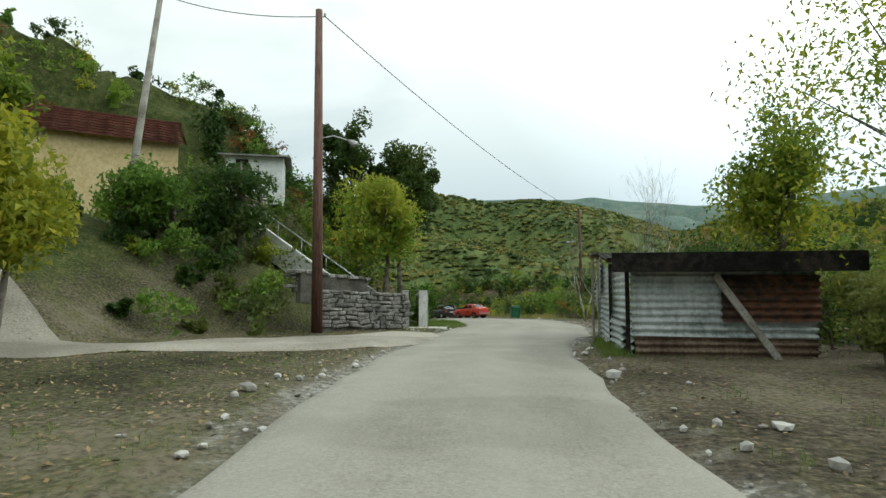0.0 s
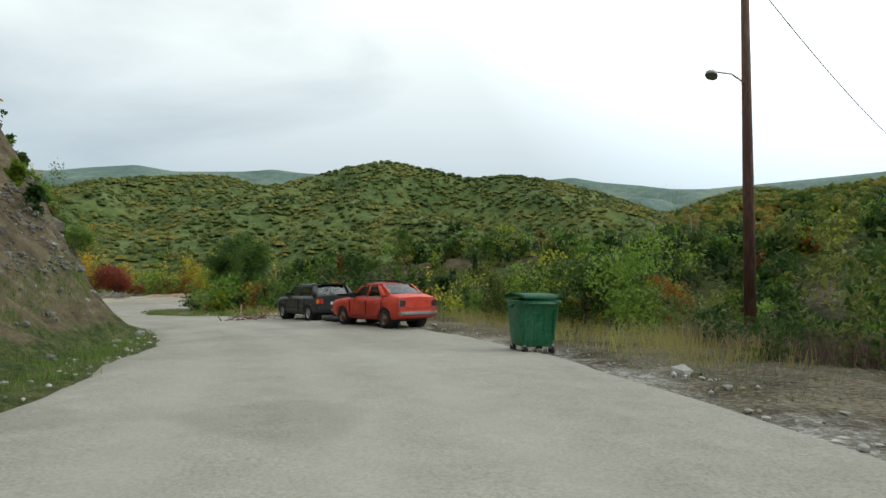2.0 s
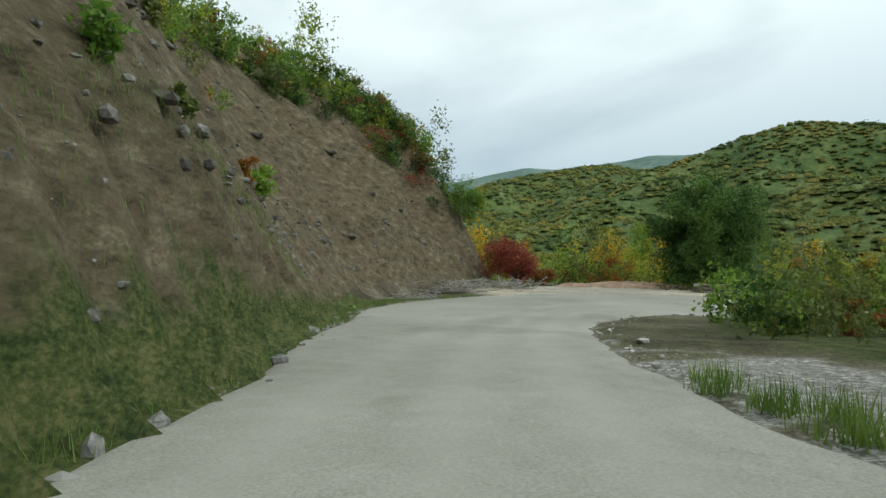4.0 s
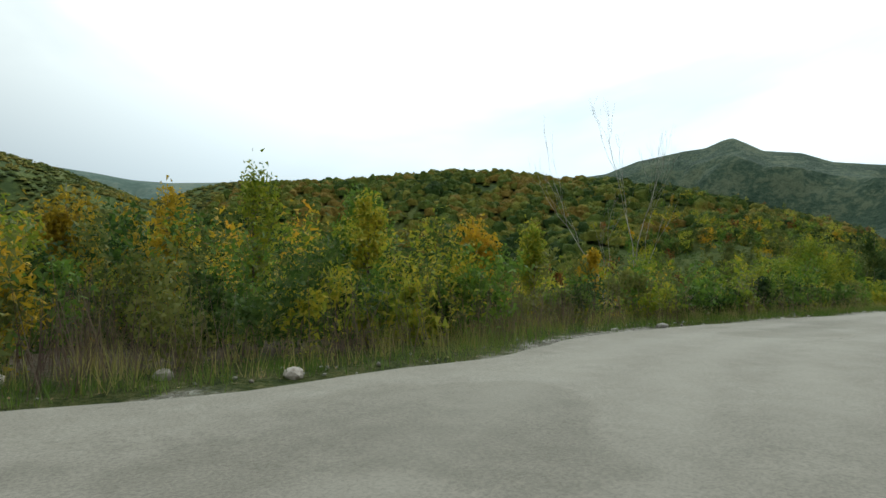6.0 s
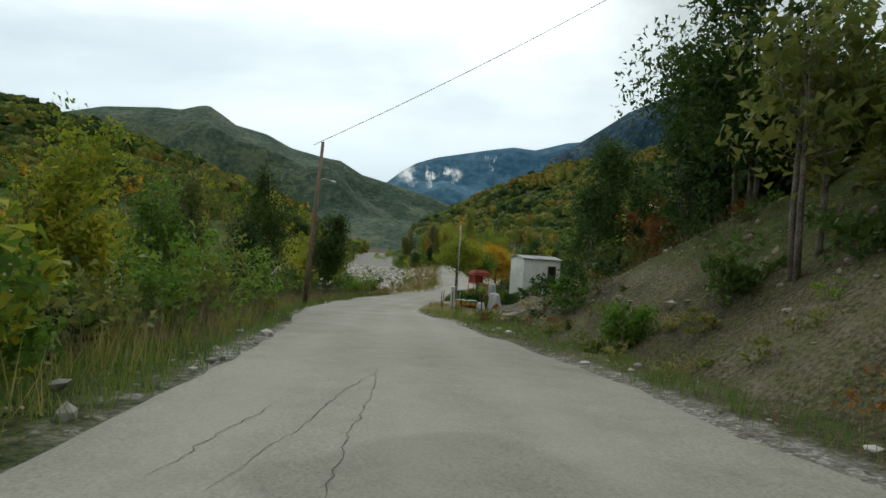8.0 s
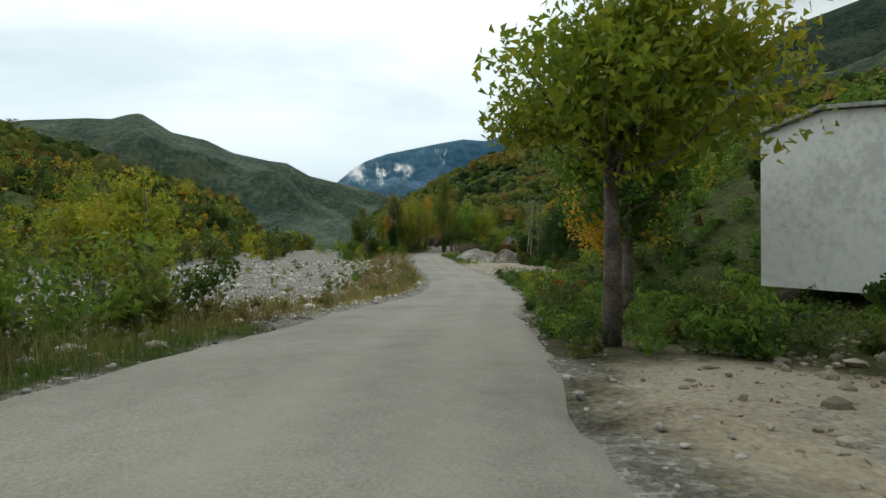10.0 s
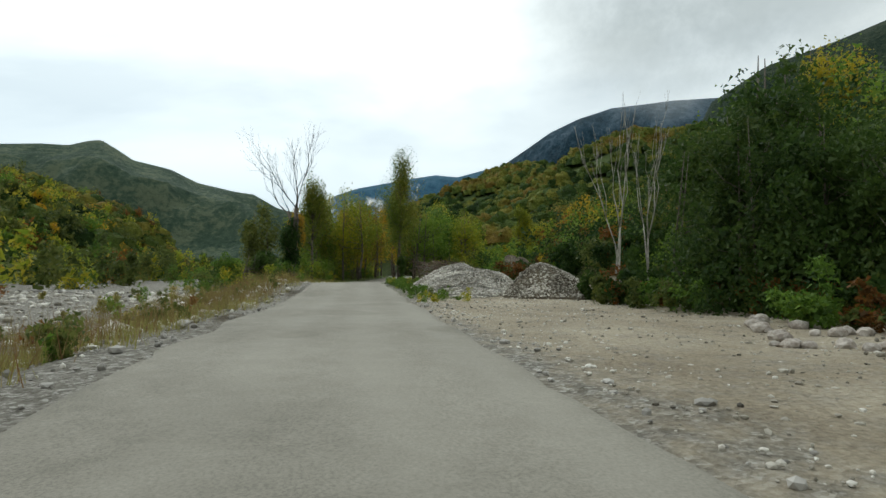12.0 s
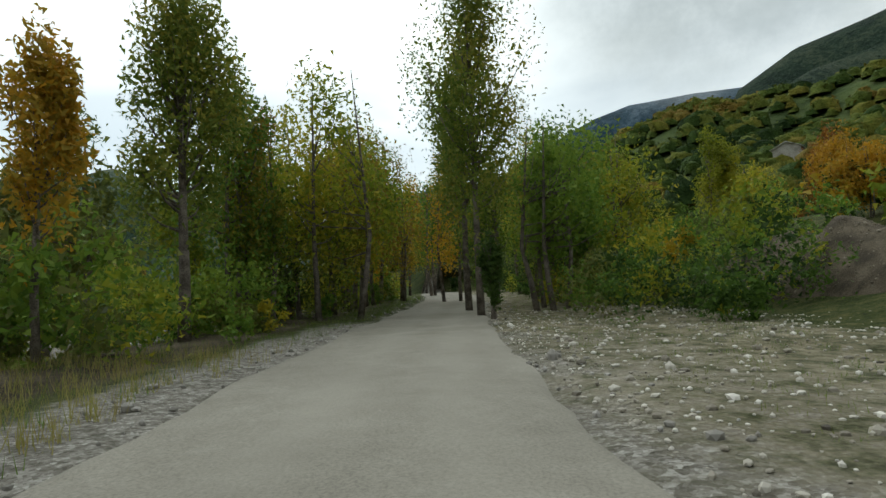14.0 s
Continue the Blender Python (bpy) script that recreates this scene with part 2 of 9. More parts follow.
# ---------------------------------------------------------------- the plan: road and ground
# the road's middle line: x, y and the height of the surface
LINE = [(6.5, -42, 1.05), (4.6, -26, 1.03), (3.53, -13.5, 1.03), (2.95, -5, 1.09), (2.95, 0.4, 0.98), (3.1, 6.3, 0.86), (3.46, 16, 0.5),
        (2.2, 25.4, 0.21), (-1.2, 34.5, -0.14), (-6.2, 42.7, -0.66), (-14.3, 51.4, -1.35), (-22.9, 59.8, -2.03), (-29.5, 69.1, -2.58),
        (-33.2, 78, -2.92), (-32.7, 84, -3.1), (-27.65, 88.5, -3.4), (-19, 91.9, -3.62), (-9.6, 91.5, -3.9), (0.3, 90.9, -4.28), (10.3, 90.5, -4.76),
        (20.7, 90.6, -5.48), (31.6, 90.5, -6.32), (42.6, 90.35, -7.24), (55.6, 88.6, -8.05), (68.4, 85.8, -8.64), (81.3, 82.3, -9.17),
        (96.6, 79.7, -9.38), (107.9, 79, -9.18), (119.2, 78.1, -9.0), (124.8, 77.7, -8.63), (130.3, 77.3, -8.37), (135.7, 76.7, -8.39), (141.1, 76, -8.43), (160, 72.5, -8.3), (185, 66.5, -7.7), (215, 62.5, -7.2)]
# metres along the road from x, y = 3.53, -13.5, and the asphalt's left and right edge there
EDGE_S = [-30, 0, 10, 14, 18, 25, 34, 44, 52, 62, 72, 85, 97, 102, 107, 112, 116, 119, 121, 124, 130, 140, 150, 165, 180, 188, 200, 220, 234, 262, 276, 300, 380]
EDGE_L = [1.9, 1.8, 1.9, 2.0, 2.1, 2.6, 3.1, 2.9, 2.5, 1.7, 1.6, 2.5, 5.5, 8.0, 10.0, 11.5, 11.0, 6.8, 4.4, 2.7, 2.9, 2.3, 2.1, 2.2, 3.7, 4.2, 4.4, 3.3, 3.0, 2.9, 2.8, 3.0, 3.0]
EDGE_R = [1.5, 1.4, 1.5, 1.8, 2.5, 2.8, 3.2, 4.2, 5.2, 4.6, 4.0, 3.0, 2.6, 3.6, 5.2, 5.0, 4.2, 3.4, 3.1, 3.0, 3.1, 3.9, 3.5, 3.3, 2.0, 1.4, 1.4, 1.8, 2.1, 2.1, 1.35, 1.4, 1.8]


def spline(points, step):
    """Evenly spaced points on a Catmull-Rom curve."""
    p = np.array(points, float)
    p = np.vstack([2 * p[0] - p[1], p, 2 * p[-1] - p[-2]])
    out = []
    for a, b, c, d in zip(p, p[1:], p[2:], p[3:]):
        t = np.linspace(0, 1, 24, endpoint=False)[:, None]
        out.append(0.5 * (2 * b + (c - a) * t + (2 * a - 5 * b + 4 * c - d) * t**2 + (3 * b - a - 3 * c + d) * t**3))
    out = np.vstack(out + [p[-2:-1]])
    s = np.r_[0, np.cumsum(np.hypot(*np.diff(out[:, :2], axis=0).T))]
    even = np.arange(0, s[-1], step)
    return np.stack([np.interp(even, s, out[:, k]) for k in range(out.shape[1])], 1), even


ROAD, ROAD_S = spline(LINE, 1.0)
ROAD_S = ROAD_S - ROAD_S[np.argmin(np.hypot(ROAD[:, 0] - 3.53, ROAD[:, 1] + 13.5))]
TAN = np.gradient(ROAD[:, :2], axis=0)
TAN /= np.hypot(*TAN.T)[:, None]
# the land beside the road: flat width, then width and height of the slope, left and right
LAND_S = [-30, 4, 14, 22, 30, 40, 50, 62, 80, 97, 107, 112, 116, 119, 122, 126, 134, 145, 160, 170, 180, 190, 205, 225, 240, 255, 270, 285, 310, 380]
LEFT_B = [11, 11, 8, 2.6, 2.6, 3, 3, 3, 3, 3, 6, 14, 20, 15, 6, 1.5, 1.2, 1.2, 1.2, 1.2, 1.2, 1.2, 1.2, 0.6, 0.5, 0.5, 0.6, 4, 6, 6]
LEFT_W = [12, 12, 10, 7, 8, 8, 8, 10, 11, 11, 12, 14, 14, 20, 16, 12, 10, 10, 9, 8, 7, 6, 5, 4, 4, 4, 4, 4, 4, 4]
LEFT_H = [6, 6, 5, 4.5, 3, 0.5, 0, 0, 0, 0, 0, -0.5, -2, -5, -6, -6, -6.5, -6, -5.6, -5, -4, -3, -2, -1.1, -0.8, -0.8, -0.8, -0.8, -0.8, -0.5]
RIGHT_B = [8, 8, 8, 8, 7, 6, 4, 3, 3, 3, 3, 3, 2, 2, 1.5, 1.2, 1.0, 1.0, 1.2, 1.5, 3.0, 7, 7, 1.5, 7, 13, 12, 11, 9, 8]
RIGHT_W = [20, 20, 20, 20, 20, 20, 16, 14, 12, 10, 8, 8, 8, 9, 9, 9, 10, 10, 11, 12, 20, 26, 26, 13, 14, 16, 16, 22, 26, 26]
RIGHT_H = [-2, -2, -2, -2, -2.5, -2.5, -2, -1.5, -1, -0.5, 0, 0.8, 1.6, 2.5, 3.2, 4.4, 6.0, 7.4, 8.0, 7.4, 4.6, 3.5, 4.5, 9, 9, 9, 8, 6, 6, 6]


def place_on_road(x, y):
    """For points: index of the nearest road sample, distance beyond the asphalt's edge, and side (left -1, right 1)."""
    x, y = np.atleast_1d(x).astype(float), np.atleast_1d(y).astype(float)
    idx, dist = np.zeros(len(x), int), np.zeros(len(x))
    for k in range(0, len(x), 4000):
        d = (x[k:k + 4000, None] - ROAD[:, 0]) ** 2 + (y[k:k + 4000, None] - ROAD[:, 1]) ** 2
        idx[k:k + 4000] = d.argmin(1)
        dist[k:k + 4000] = np.sqrt(d.min(1))
    off = (x - ROAD[idx, 0]) * TAN[idx, 1] - (y - ROAD[idx, 1]) * TAN[idx, 0]
    side = np.where(off < 0, -1, 1)
    s = ROAD_S[idx]
    edge = np.where(side < 0, np.interp(s, EDGE_S, EDGE_L), np.interp(s, EDGE_S, EDGE_R))
    return idx, dist - edge, side, s


def value_noise(x, y, scale, seed=0):
    """Smooth noise in -1..1 over the plan."""
    x, y = np.asarray(x) / scale + 17.3 * seed, np.asarray(y) / scale - 9.1 * seed
    xi, yi = np.floor(x), np.floor(y)
    fx, fy = x - xi, y - yi
    fx, fy = fx * fx * (3 - 2 * fx), fy * fy * (3 - 2 * fy)

    def h(a, b):
        v = np.sin(a * 127.1 + b * 311.7 + seed * 74.7) * 43758.5453
        return (v - np.floor(v)) * 2 - 1

    return (h(xi, yi) * (1 - fx) + h(xi + 1, yi) * fx) * (1 - fy) + (h(xi, yi + 1) * (1 - fx) + h(xi + 1, yi + 1) * fx) * fy


def fbm(x, y, scale, octaves=4, seed=0):
    return sum(value_noise(x, y, scale / 2**k, seed + k) * 0.5**k for k in range(octaves))


def soft(a, b, v):
    t = np.clip((v - a) / (b - a), 0, 1)
    return t * t * (3 - 2 * t)


# the foot of the cut hillside on the outer side of the first bend
FOOT = np.array([(-2.9, 27.5), (-5.2, 33.6), (-8.6, 41), (-12.6, 46.6), (-18.4, 52.6), (-26.3, 60.6), (-33.5, 66.6), (-41, 72.4), (-47.2, 80), (-49.6, 88), (-51.5, 99), (-60, 108), (-95, 118)])


def behind_foot(x, y):
    """How far points lie behind the foot line (negative: on the road's side), and how far along it."""
    best, sign, along, run = np.full(len(x), 1e9), np.ones(len(x)), np.zeros(len(x)), 0.0
    for (ax, ay), (bx, by) in zip(FOOT, FOOT[1:]):
        dx, dy = bx - ax, by - ay
        ln = math.hypot(dx, dy)
        t = np.clip(((x - ax) * dx + (y - ay) * dy) / ln**2, 0, 1)
        d = np.hypot(x - ax - t * dx, y - ay - t * dy)
        near = d < best - 1e-6
        best = np.where(near, d, best)
        sign = np.where(near, np.where(dx * (y - ay) - dy * (x - ax) > 0, 1, -1), sign)
        along = np.where(near, run + t * ln, along)
        run += ln
    return best * sign, along


def crossfall(s):
    """The road leans into its first bend: rise per metre to the right."""
    return 0.04 * soft(51, 58, s) * (1 - soft(66, 78, s))


WEIGHT_AT = np.arange(0, len(ROAD), 3)


def land(x, y):
    """Height of the ground, and how much of it is road bed, slope and river."""
    x, y = np.atleast_1d(x).astype(float), np.atleast_1d(y).astype(float)
    idx, e, side, s = place_on_road(x, y)
    par = {}
    tabs = {"z": ROAD[WEIGHT_AT, 2]}
    for key, l, r in (("b", LEFT_B, RIGHT_B), ("w", LEFT_W, RIGHT_W), ("h", LEFT_H, RIGHT_H)):
        tabs[key + "l"], tabs[key + "r"] = np.interp(ROAD_S[WEIGHT_AT], LAND_S, l), np.interp(ROAD_S[WEIGHT_AT], LAND_S, r)
    names = list(tabs)
    table = np.stack([tabs[k] for k in names], 1)
    out = np.zeros((len(x), len(names)))
    for k in range(0, len(x), 4000):
        d = (x[k:k + 4000, None] - ROAD[WEIGHT_AT, 0]) ** 2 + (y[k:k + 4000, None] - ROAD[WEIGHT_AT, 1]) ** 2 + 1.0
        w = d**-3
        out[k:k + 4000] = (w @ table) / w.sum(1)[:, None]
    par = {k: out[:, i] for i, k in enumerate(names)}
    left = side < 0
    b, w, h = (np.where(left, par[k + "l"], par[k + "r"]) for k in "bwh")
    zr = np.where(e < 1, ROAD[idx, 2], ROAD[idx, 2] + (par["z"] - ROAD[idx, 2]) * soft(1, 8, e))
    edge = np.where(left, np.interp(s, EDGE_S, EDGE_L), np.interp(s, EDGE_S, EDGE_R))
    zr = zr + crossfall(s) * side * np.minimum(e + edge, edge) * (1 - soft(2.5, 8, e))
    rough = np.clip(e, 0, 6) / 6
    wob = e + 1.2 * rough * fbm(x, y, 9, 3, 3)
    t = np.clip((wob - b) / np.maximum(w, 0.1), 0, 1)
    climb = np.where(h > 0, 1.35 * t - 0.35 * t**3, t * t * (3 - 2 * t))
    z = zr + h * climb
    z = z + np.where(e > 0.3, 0.10 * rough * fbm(x, y, 2.4, 3, 1) + np.abs(h) * 0.075 * climb * fbm(x, y, 4.5, 4, 2), 0)
    # the knoll between the two legs of the road, under the upper pole
    z = z + 9 * np.exp(-(((x - 40) / 16) ** 2 + ((y - 63) / 11) ** 2)) * soft(3, 16, e)
    # the terrace above the stair, under the small white house
    z = z + 6.8 * np.exp(-(((x + 14) / 5.5) ** 2 + ((y - 20.5) / 5.0) ** 2) ** 1.3) * soft(3, 9, e)
    # the cut hillside: a steep eroded face, then a gentler wooded top
    back, along = behind_foot(x, y)
    back = back + 0.9 * fbm(x, y, 7, 3, 9) * soft(0.5, 4, back)
    tall = 5 + 14 * soft(2, 26, along) - 8 * soft(88, 120, along)
    tc = np.clip(back / (4 + tall * 0.5), 0, 1)
    keep = soft(0.3, 5, along) * soft(0.5, 2.0, e)
    face = keep * (tall * (1.3 * tc - 0.3 * tc**3) + 0.3 * np.clip(back - 12, 0, 45))
    face = face + keep * soft(0.05, 0.4, tc) * (0.8 * fbm(x, y, 3.6, 4, 21) + 0.35 * np.sin(1.9 * face + 2.2 * fbm(x, y, 5, 2, 8)))
    z = z + np.maximum(face, 0)
    cut = keep * soft(0.0, 0.05, tc) * (1 - 0.85 * soft(0.8, 1.0, tc))
    z = z - np.where(e < -0.25, 0.14, 0.02 * (e < 0.4))
    far = soft(60, 160, e)
    z = z * (1 - far) + far * np.where(left | (y > 60), -12, 4) - 4 * soft(200, 400, e)
    river = np.where(left & (s > 126), soft(0.6, 0.95, t) * (1 - soft(55, 85, e)), 0)
    return z, e, np.maximum(climb * (np.abs(h) > 2) * (h > 0) * np.where(left, 0, 0.55), cut), river, s, left


def ground_z(x, y):
    return float(land(x, y)[0][0])


def spread(lo, hi, step, far, grow=1.13):
    """Grid lines: even between lo and hi, wider and wider out to far."""
    mid = list(np.arange(lo, hi + step / 2, step))
    out, d, v = [], step, mid[-1]
    while v < far:
        d *= grow
        v += d
        out.append(v)
    head, d, v = [], step, mid[0]
    while v > -far:
        d *= grow
        v -= d
        head.append(v)
    return np.array(head[::-1] + mid + out)


# ground material: soil, grass, pebbles and eroded rock by zone
m, nodes, links = mat_nodes("ground_soil_grass_gravel")
geo = nodes.new("ShaderNodeNewGeometry")
pos = geo.outputs["Position"]
n_big, n_mid, n_fine = tex(nodes, links, pos, 0.35, 5), tex(nodes, links, pos, 2.2, 6, 0.65), tex(nodes, links, pos, 14, 5, 0.7)
peb = tex(nodes, links, pos, 11.0, 0.0, kind="ShaderNodeTexVoronoi")
peb2 = tex(nodes, links, pos, 30.0, 0.0, kind="ShaderNodeTexVoronoi")


def zone(name, lo=0.35, hi=0.65, jitter=0.5):
    at = nodes.new("ShaderNodeAttribute")
    at.attribute_name = name
    ad = nodes.new("ShaderNodeMath")
    ad.operation = "MULTIPLY_ADD"
    ad.inputs[1].default_value, ad.inputs[2].default_value = jitter, -jitter / 2
    links.new(n_mid.outputs["Fac"], ad.inputs[0])
    sm = nodes.new("ShaderNodeMath")
    links.new(at.outputs["Fac"], sm.inputs[0])
    links.new(ad.outputs[0], sm.inputs[1])
    mr = nodes.new("ShaderNodeMapRange")
    mr.interpolation_type = "SMOOTHSTEP"
    mr.inputs["From Min"].default_value, mr.inputs["From Max"].default_value = lo, hi
    links.new(sm.outputs[0], mr.inputs["Value"])
    return mr.outputs[0]


soil_r = ramp(nodes, [(0.41, (0.026, 0.02, 0.013)), (0.5, (0.085, 0.07, 0.046)), (0.59, (0.2, 0.168, 0.12))])
links.new(mixed(nodes, links, 0.5, n_big.outputs["Fac"], n_fine.outputs["Fac"]), soil_r.inputs[0])
grass_r = ramp(nodes, [(0.4, (0.02, 0.032, 0.008)), (0.5, (0.055, 0.07, 0.018)), (0.6, (0.12, 0.115, 0.045))])
links.new(mixed(nodes, links, 0.55, n_mid.outputs["Fac"], n_fine.outputs["Fac"]), grass_r.inputs[0])
peb_r = ramp(nodes, [(0.15, (0.11, 0.1, 0.082)), (0.42, (0.19, 0.178, 0.152)), (0.6, (0.28, 0.265, 0.235)), (0.85, (0.5, 0.485, 0.45))])
links.new(mixed(nodes, links, 0.5, peb.outputs["Color"], peb2.outputs["Color"]), peb_r.inputs[0])
rockmap = nodes.new("ShaderNodeVectorMath")
rockmap.operation = "MULTIPLY"
rockmap.inputs[1].default_value = (0.9, 0.9, 1.9)
links.new(pos, rockmap.inputs[0])
strata = tex(nodes, links, rockmap.outputs[0], 1.3, 10, 0.75)
rock_r = ramp(nodes, [(0.34, (0.035, 0.026, 0.015)), (0.46, (0.088, 0.068, 0.039)), (0.55, (0.122, 0.096, 0.058)), (0.66, (0.2, 0.165, 0.11))])
links.new(strata.outputs["Fac"], rock_r.inputs[0])
c = mixed(nodes, links, zone("grass"), soil_r.outputs[0], grass_r.outputs[0])
c = mixed(nodes, links, zone("rock", 0.3, 0.6, 0.5), c, rock_r.outputs[0])
sand_r = ramp(nodes, [(0.36, (0.22, 0.182, 0.13)), (0.5, (0.37, 0.318, 0.235)), (0.63, (0.5, 0.445, 0.35))])
links.new(mixed(nodes, links, 0.5, n_big.outputs["Fac"], n_fine.outputs["Fac"]), sand_r.inputs[0])
c = mixed(nodes, links, zone("sand", 0.35, 0.6, 0.4), c, sand_r.outputs[0])
c = mixed(nodes, links, zone("gravel", 0.35, 0.6, 0.5), c, peb_r.outputs[0])
hgt = mixed(nodes, links, 0.5, strata.outputs["Fac"], mixed(nodes, links, 0.5, n_fine.outputs["Fac"], peb.outputs["Distance"]))
GROUND = finish(m, nodes, links, c, 0.92, 0, hgt, 1.0, 0.16, 0.15)

gx, gy = spread(-62, 190, 1.0, 4500), spread(-34, 128, 1.0, 4500)
GX, GY = np.meshgrid(gx, gy, indexing="ij")
gz, ge, gslope, griver, gs, gleft = land(GX.ravel(), GY.ravel())
me = grid_mesh("ground", np.stack([GX.ravel(), GY.ravel(), gz], 1), lattice(len(gx), len(gy)), GROUND)
X, Y = GX.ravel(), GY.ravel()
turnout = np.exp(-((((X + 41) / 10) ** 2 + ((Y - 99) / 13) ** 2) ** 2)) * gleft * (gslope < 0.2)
lim = np.interp(gs, [236, 246, 256, 272], [0.5, 5, 11, 11])
layby = soft(234, 246, gs) * (1 - soft(268, 280, gs)) * (~gleft) * (1 - soft(lim, lim + 2.5, ge))
layby = np.maximum(layby, 0.47 * soft(276, 284, gs) * (~gleft) * (1 - soft(6, 11, ge)))
drive_in = np.exp(-(((X - 56) / 5) ** 2 + ((Y - 84.5) / 2.4) ** 2))
verge = (1 - soft(0.15, 0.8, ge)) * np.where(gleft & (gs > 20) & (gs < 95), 0.3, 0.55)
dirt_pad = soft(14, 24, gs) * (1 - soft(48, 54, gs)) * (~gleft) * (1 - soft(5, 8, ge)) * 0.36
shingle = soft(208, 216, gs) * (1 - soft(282, 292, gs)) * gleft * soft(0.1, 0.9, ge) * (1 - soft(55, 80, ge)) + 0.6 * soft(282, 290, gs) * (1 - soft(306, 314, gs)) * gleft * (1 - soft(1.5, 3, ge))
strip_gravel = 0.85 * soft(62, 68, gs) * (1 - soft(86, 92, gs)) * (~gleft) * soft(0.5, 1.0, ge) * (1 - soft(2.6, 3.6, ge))
verge_end = 0.42 * soft(281, 288, gs) * (1 - soft(300, 306, gs)) * (~gleft) * (1 - soft(2.5, 6, ge))
gravel = np.clip(np.maximum.reduce([griver * 1.0, shingle, strip_gravel, verge_end, turnout * 0.47, layby * 0.4, drive_in * 0.5, verge, dirt_pad]), 0, 1)
yard = 0.9 * soft(182, 190, gs) * (1 - soft(212, 222, gs)) * (~gleft) * soft(4, 7, ge)
rock = np.clip(gslope * 1.25, 0, 1) * np.where(gleft, 1, soft(124, 134, gs) * (1 - soft(176, 188, gs)) * (1 - soft(12, 18, ge)))
wooded = 0.7 * gleft * (gs < 112) * soft(8, 11, ge)
grass = np.where(gleft, np.where(gs < 34, np.where(gs < 19, 0.46, 0.55), 0.75 * (1 - soft(2.0, 3.4, ge)) * (1 - 0.8 * soft(205, 215, gs) * (1 - soft(282, 290, gs)))), np.where(gs > 225, np.where((gs > 265) & (gs < 284) & (ge < 2.8), 1.0, 0.7), np.where(gs > 60, 0.72 - 0.25 * (ge < 4), 0.4)))
for key, v in (("gravel", gravel), ("rock", rock), ("grass", np.maximum(grass, wooded) * (1 - 0.6 * yard)), ("sand", np.maximum.reduce([layby, turnout * 1.1, drive_in]))):
    me.attributes.new(key, "FLOAT", "POINT").data.foreach_set("value", v.astype(np.float32))
put("ground", me, "brown soil with grass, pebbles and eroded slopes", "ground", kind="structure")

# ---------------------------------------------------------------- road surface
m, nodes, links = mat_nodes("worn_pale_asphalt")
pos = nodes.new("ShaderNodeNewGeometry").outputs["Position"]
a, b, f = tex(nodes, links, pos, 0.22, 5), tex(nodes, links, pos, 2.3, 6, 0.7), tex(nodes, links, pos, 34, 5, 0.8)
r = ramp(nodes, [(0.34, (0.195, 0.182, 0.152)), (0.5, (0.252, 0.236, 0.2)), (0.66, (0.305, 0.287, 0.246))])
links.new(mixed(nodes, links, 0.45, a.outputs["Fac"], b.outputs["Fac"]), r.inputs[0])
g = ramp(nodes, [(0.38, (0.74, 0.74, 0.73)), (0.5, (1, 1, 1)), (0.62, (1.2, 1.19, 1.17))])
links.new(f.outputs["Fac"], g.inputs[0])
wear = mixed(nodes, links, 1.0, r.outputs[0], g.outputs[0], "MULTIPLY")
at = nodes.new("ShaderNodeAttribute")
at.attribute_name = "track"
lane = nodes.new("ShaderNodeMath")
lane.operation = "MULTIPLY"
links.new(at.outputs["Fac"], lane.inputs[0])
links.new(a.outputs["Fac"], lane.inputs[1])
wear = mixed(nodes, links, lane.outputs[0], wear, (0.33, 0.312, 0.268))
# darker mended patches
patch = ramp(nodes, [(0.6, (1, 1, 1)), (0.63, (0.86, 0.86, 0.85))])
links.new(tex(nodes, links, pos, 0.31, 2, 0.4).outputs["Fac"], patch.inputs[0])
wear = mixed(nodes, links, 1.0, wear, patch.outputs[0], "MULTIPLY")
ASPHALT = finish(m, nodes, links, wear, 0.85, 0, f.outputs["Fac"], 0.5, 0.01, 0.3)

fine, fine_s = spline(LINE, 0.6)
fine_s = fine_s - fine_s[np.argmin(np.hypot(fine[:, 0] - 3.53, fine[:, 1] + 13.5))]
tan = np.gradient(fine[:, :2], axis=0)
tan /= np.hypot(*tan.T)[:, None]
right = np.stack([tan[:, 1], -tan[:, 0]], 1)
el, er = np.interp(fine_s, EDGE_S, EDGE_L), np.interp(fine_s, EDGE_S, EDGE_R)
el = el + 0.18 * value_noise(fine_s, 0 * fine_s, 2.3, 5) + 0.09 * value_noise(fine_s, 0 * fine_s, 0.7, 6)
er = er + 0.18 * value_noise(fine_s, 0 * fine_s, 2.1, 7) + 0.09 * value_noise(fine_s, 0 * fine_s, 0.8, 8)
NV = 31
rows = []
for k in range(NV):
    q = k / (NV - 1)
    off = -el + (el + er) * q
    crown = 0.03 * (1 - (2 * q - 1) ** 2) - (0.07 if k in (0, NV - 1) else 0)
    rows.append(np.c_[fine[:, :2] + right * off[:, None], fine[:, 2] + crossfall(fine_s) * off + crown + 0.012 * value_noise(fine_s, off, 3.0, 4)])
rv = np.stack(rows, 1)
me = grid_mesh("road", rv.reshape(-1, 3), lattice(len(fine), NV)[:, ::-1], ASPHALT)
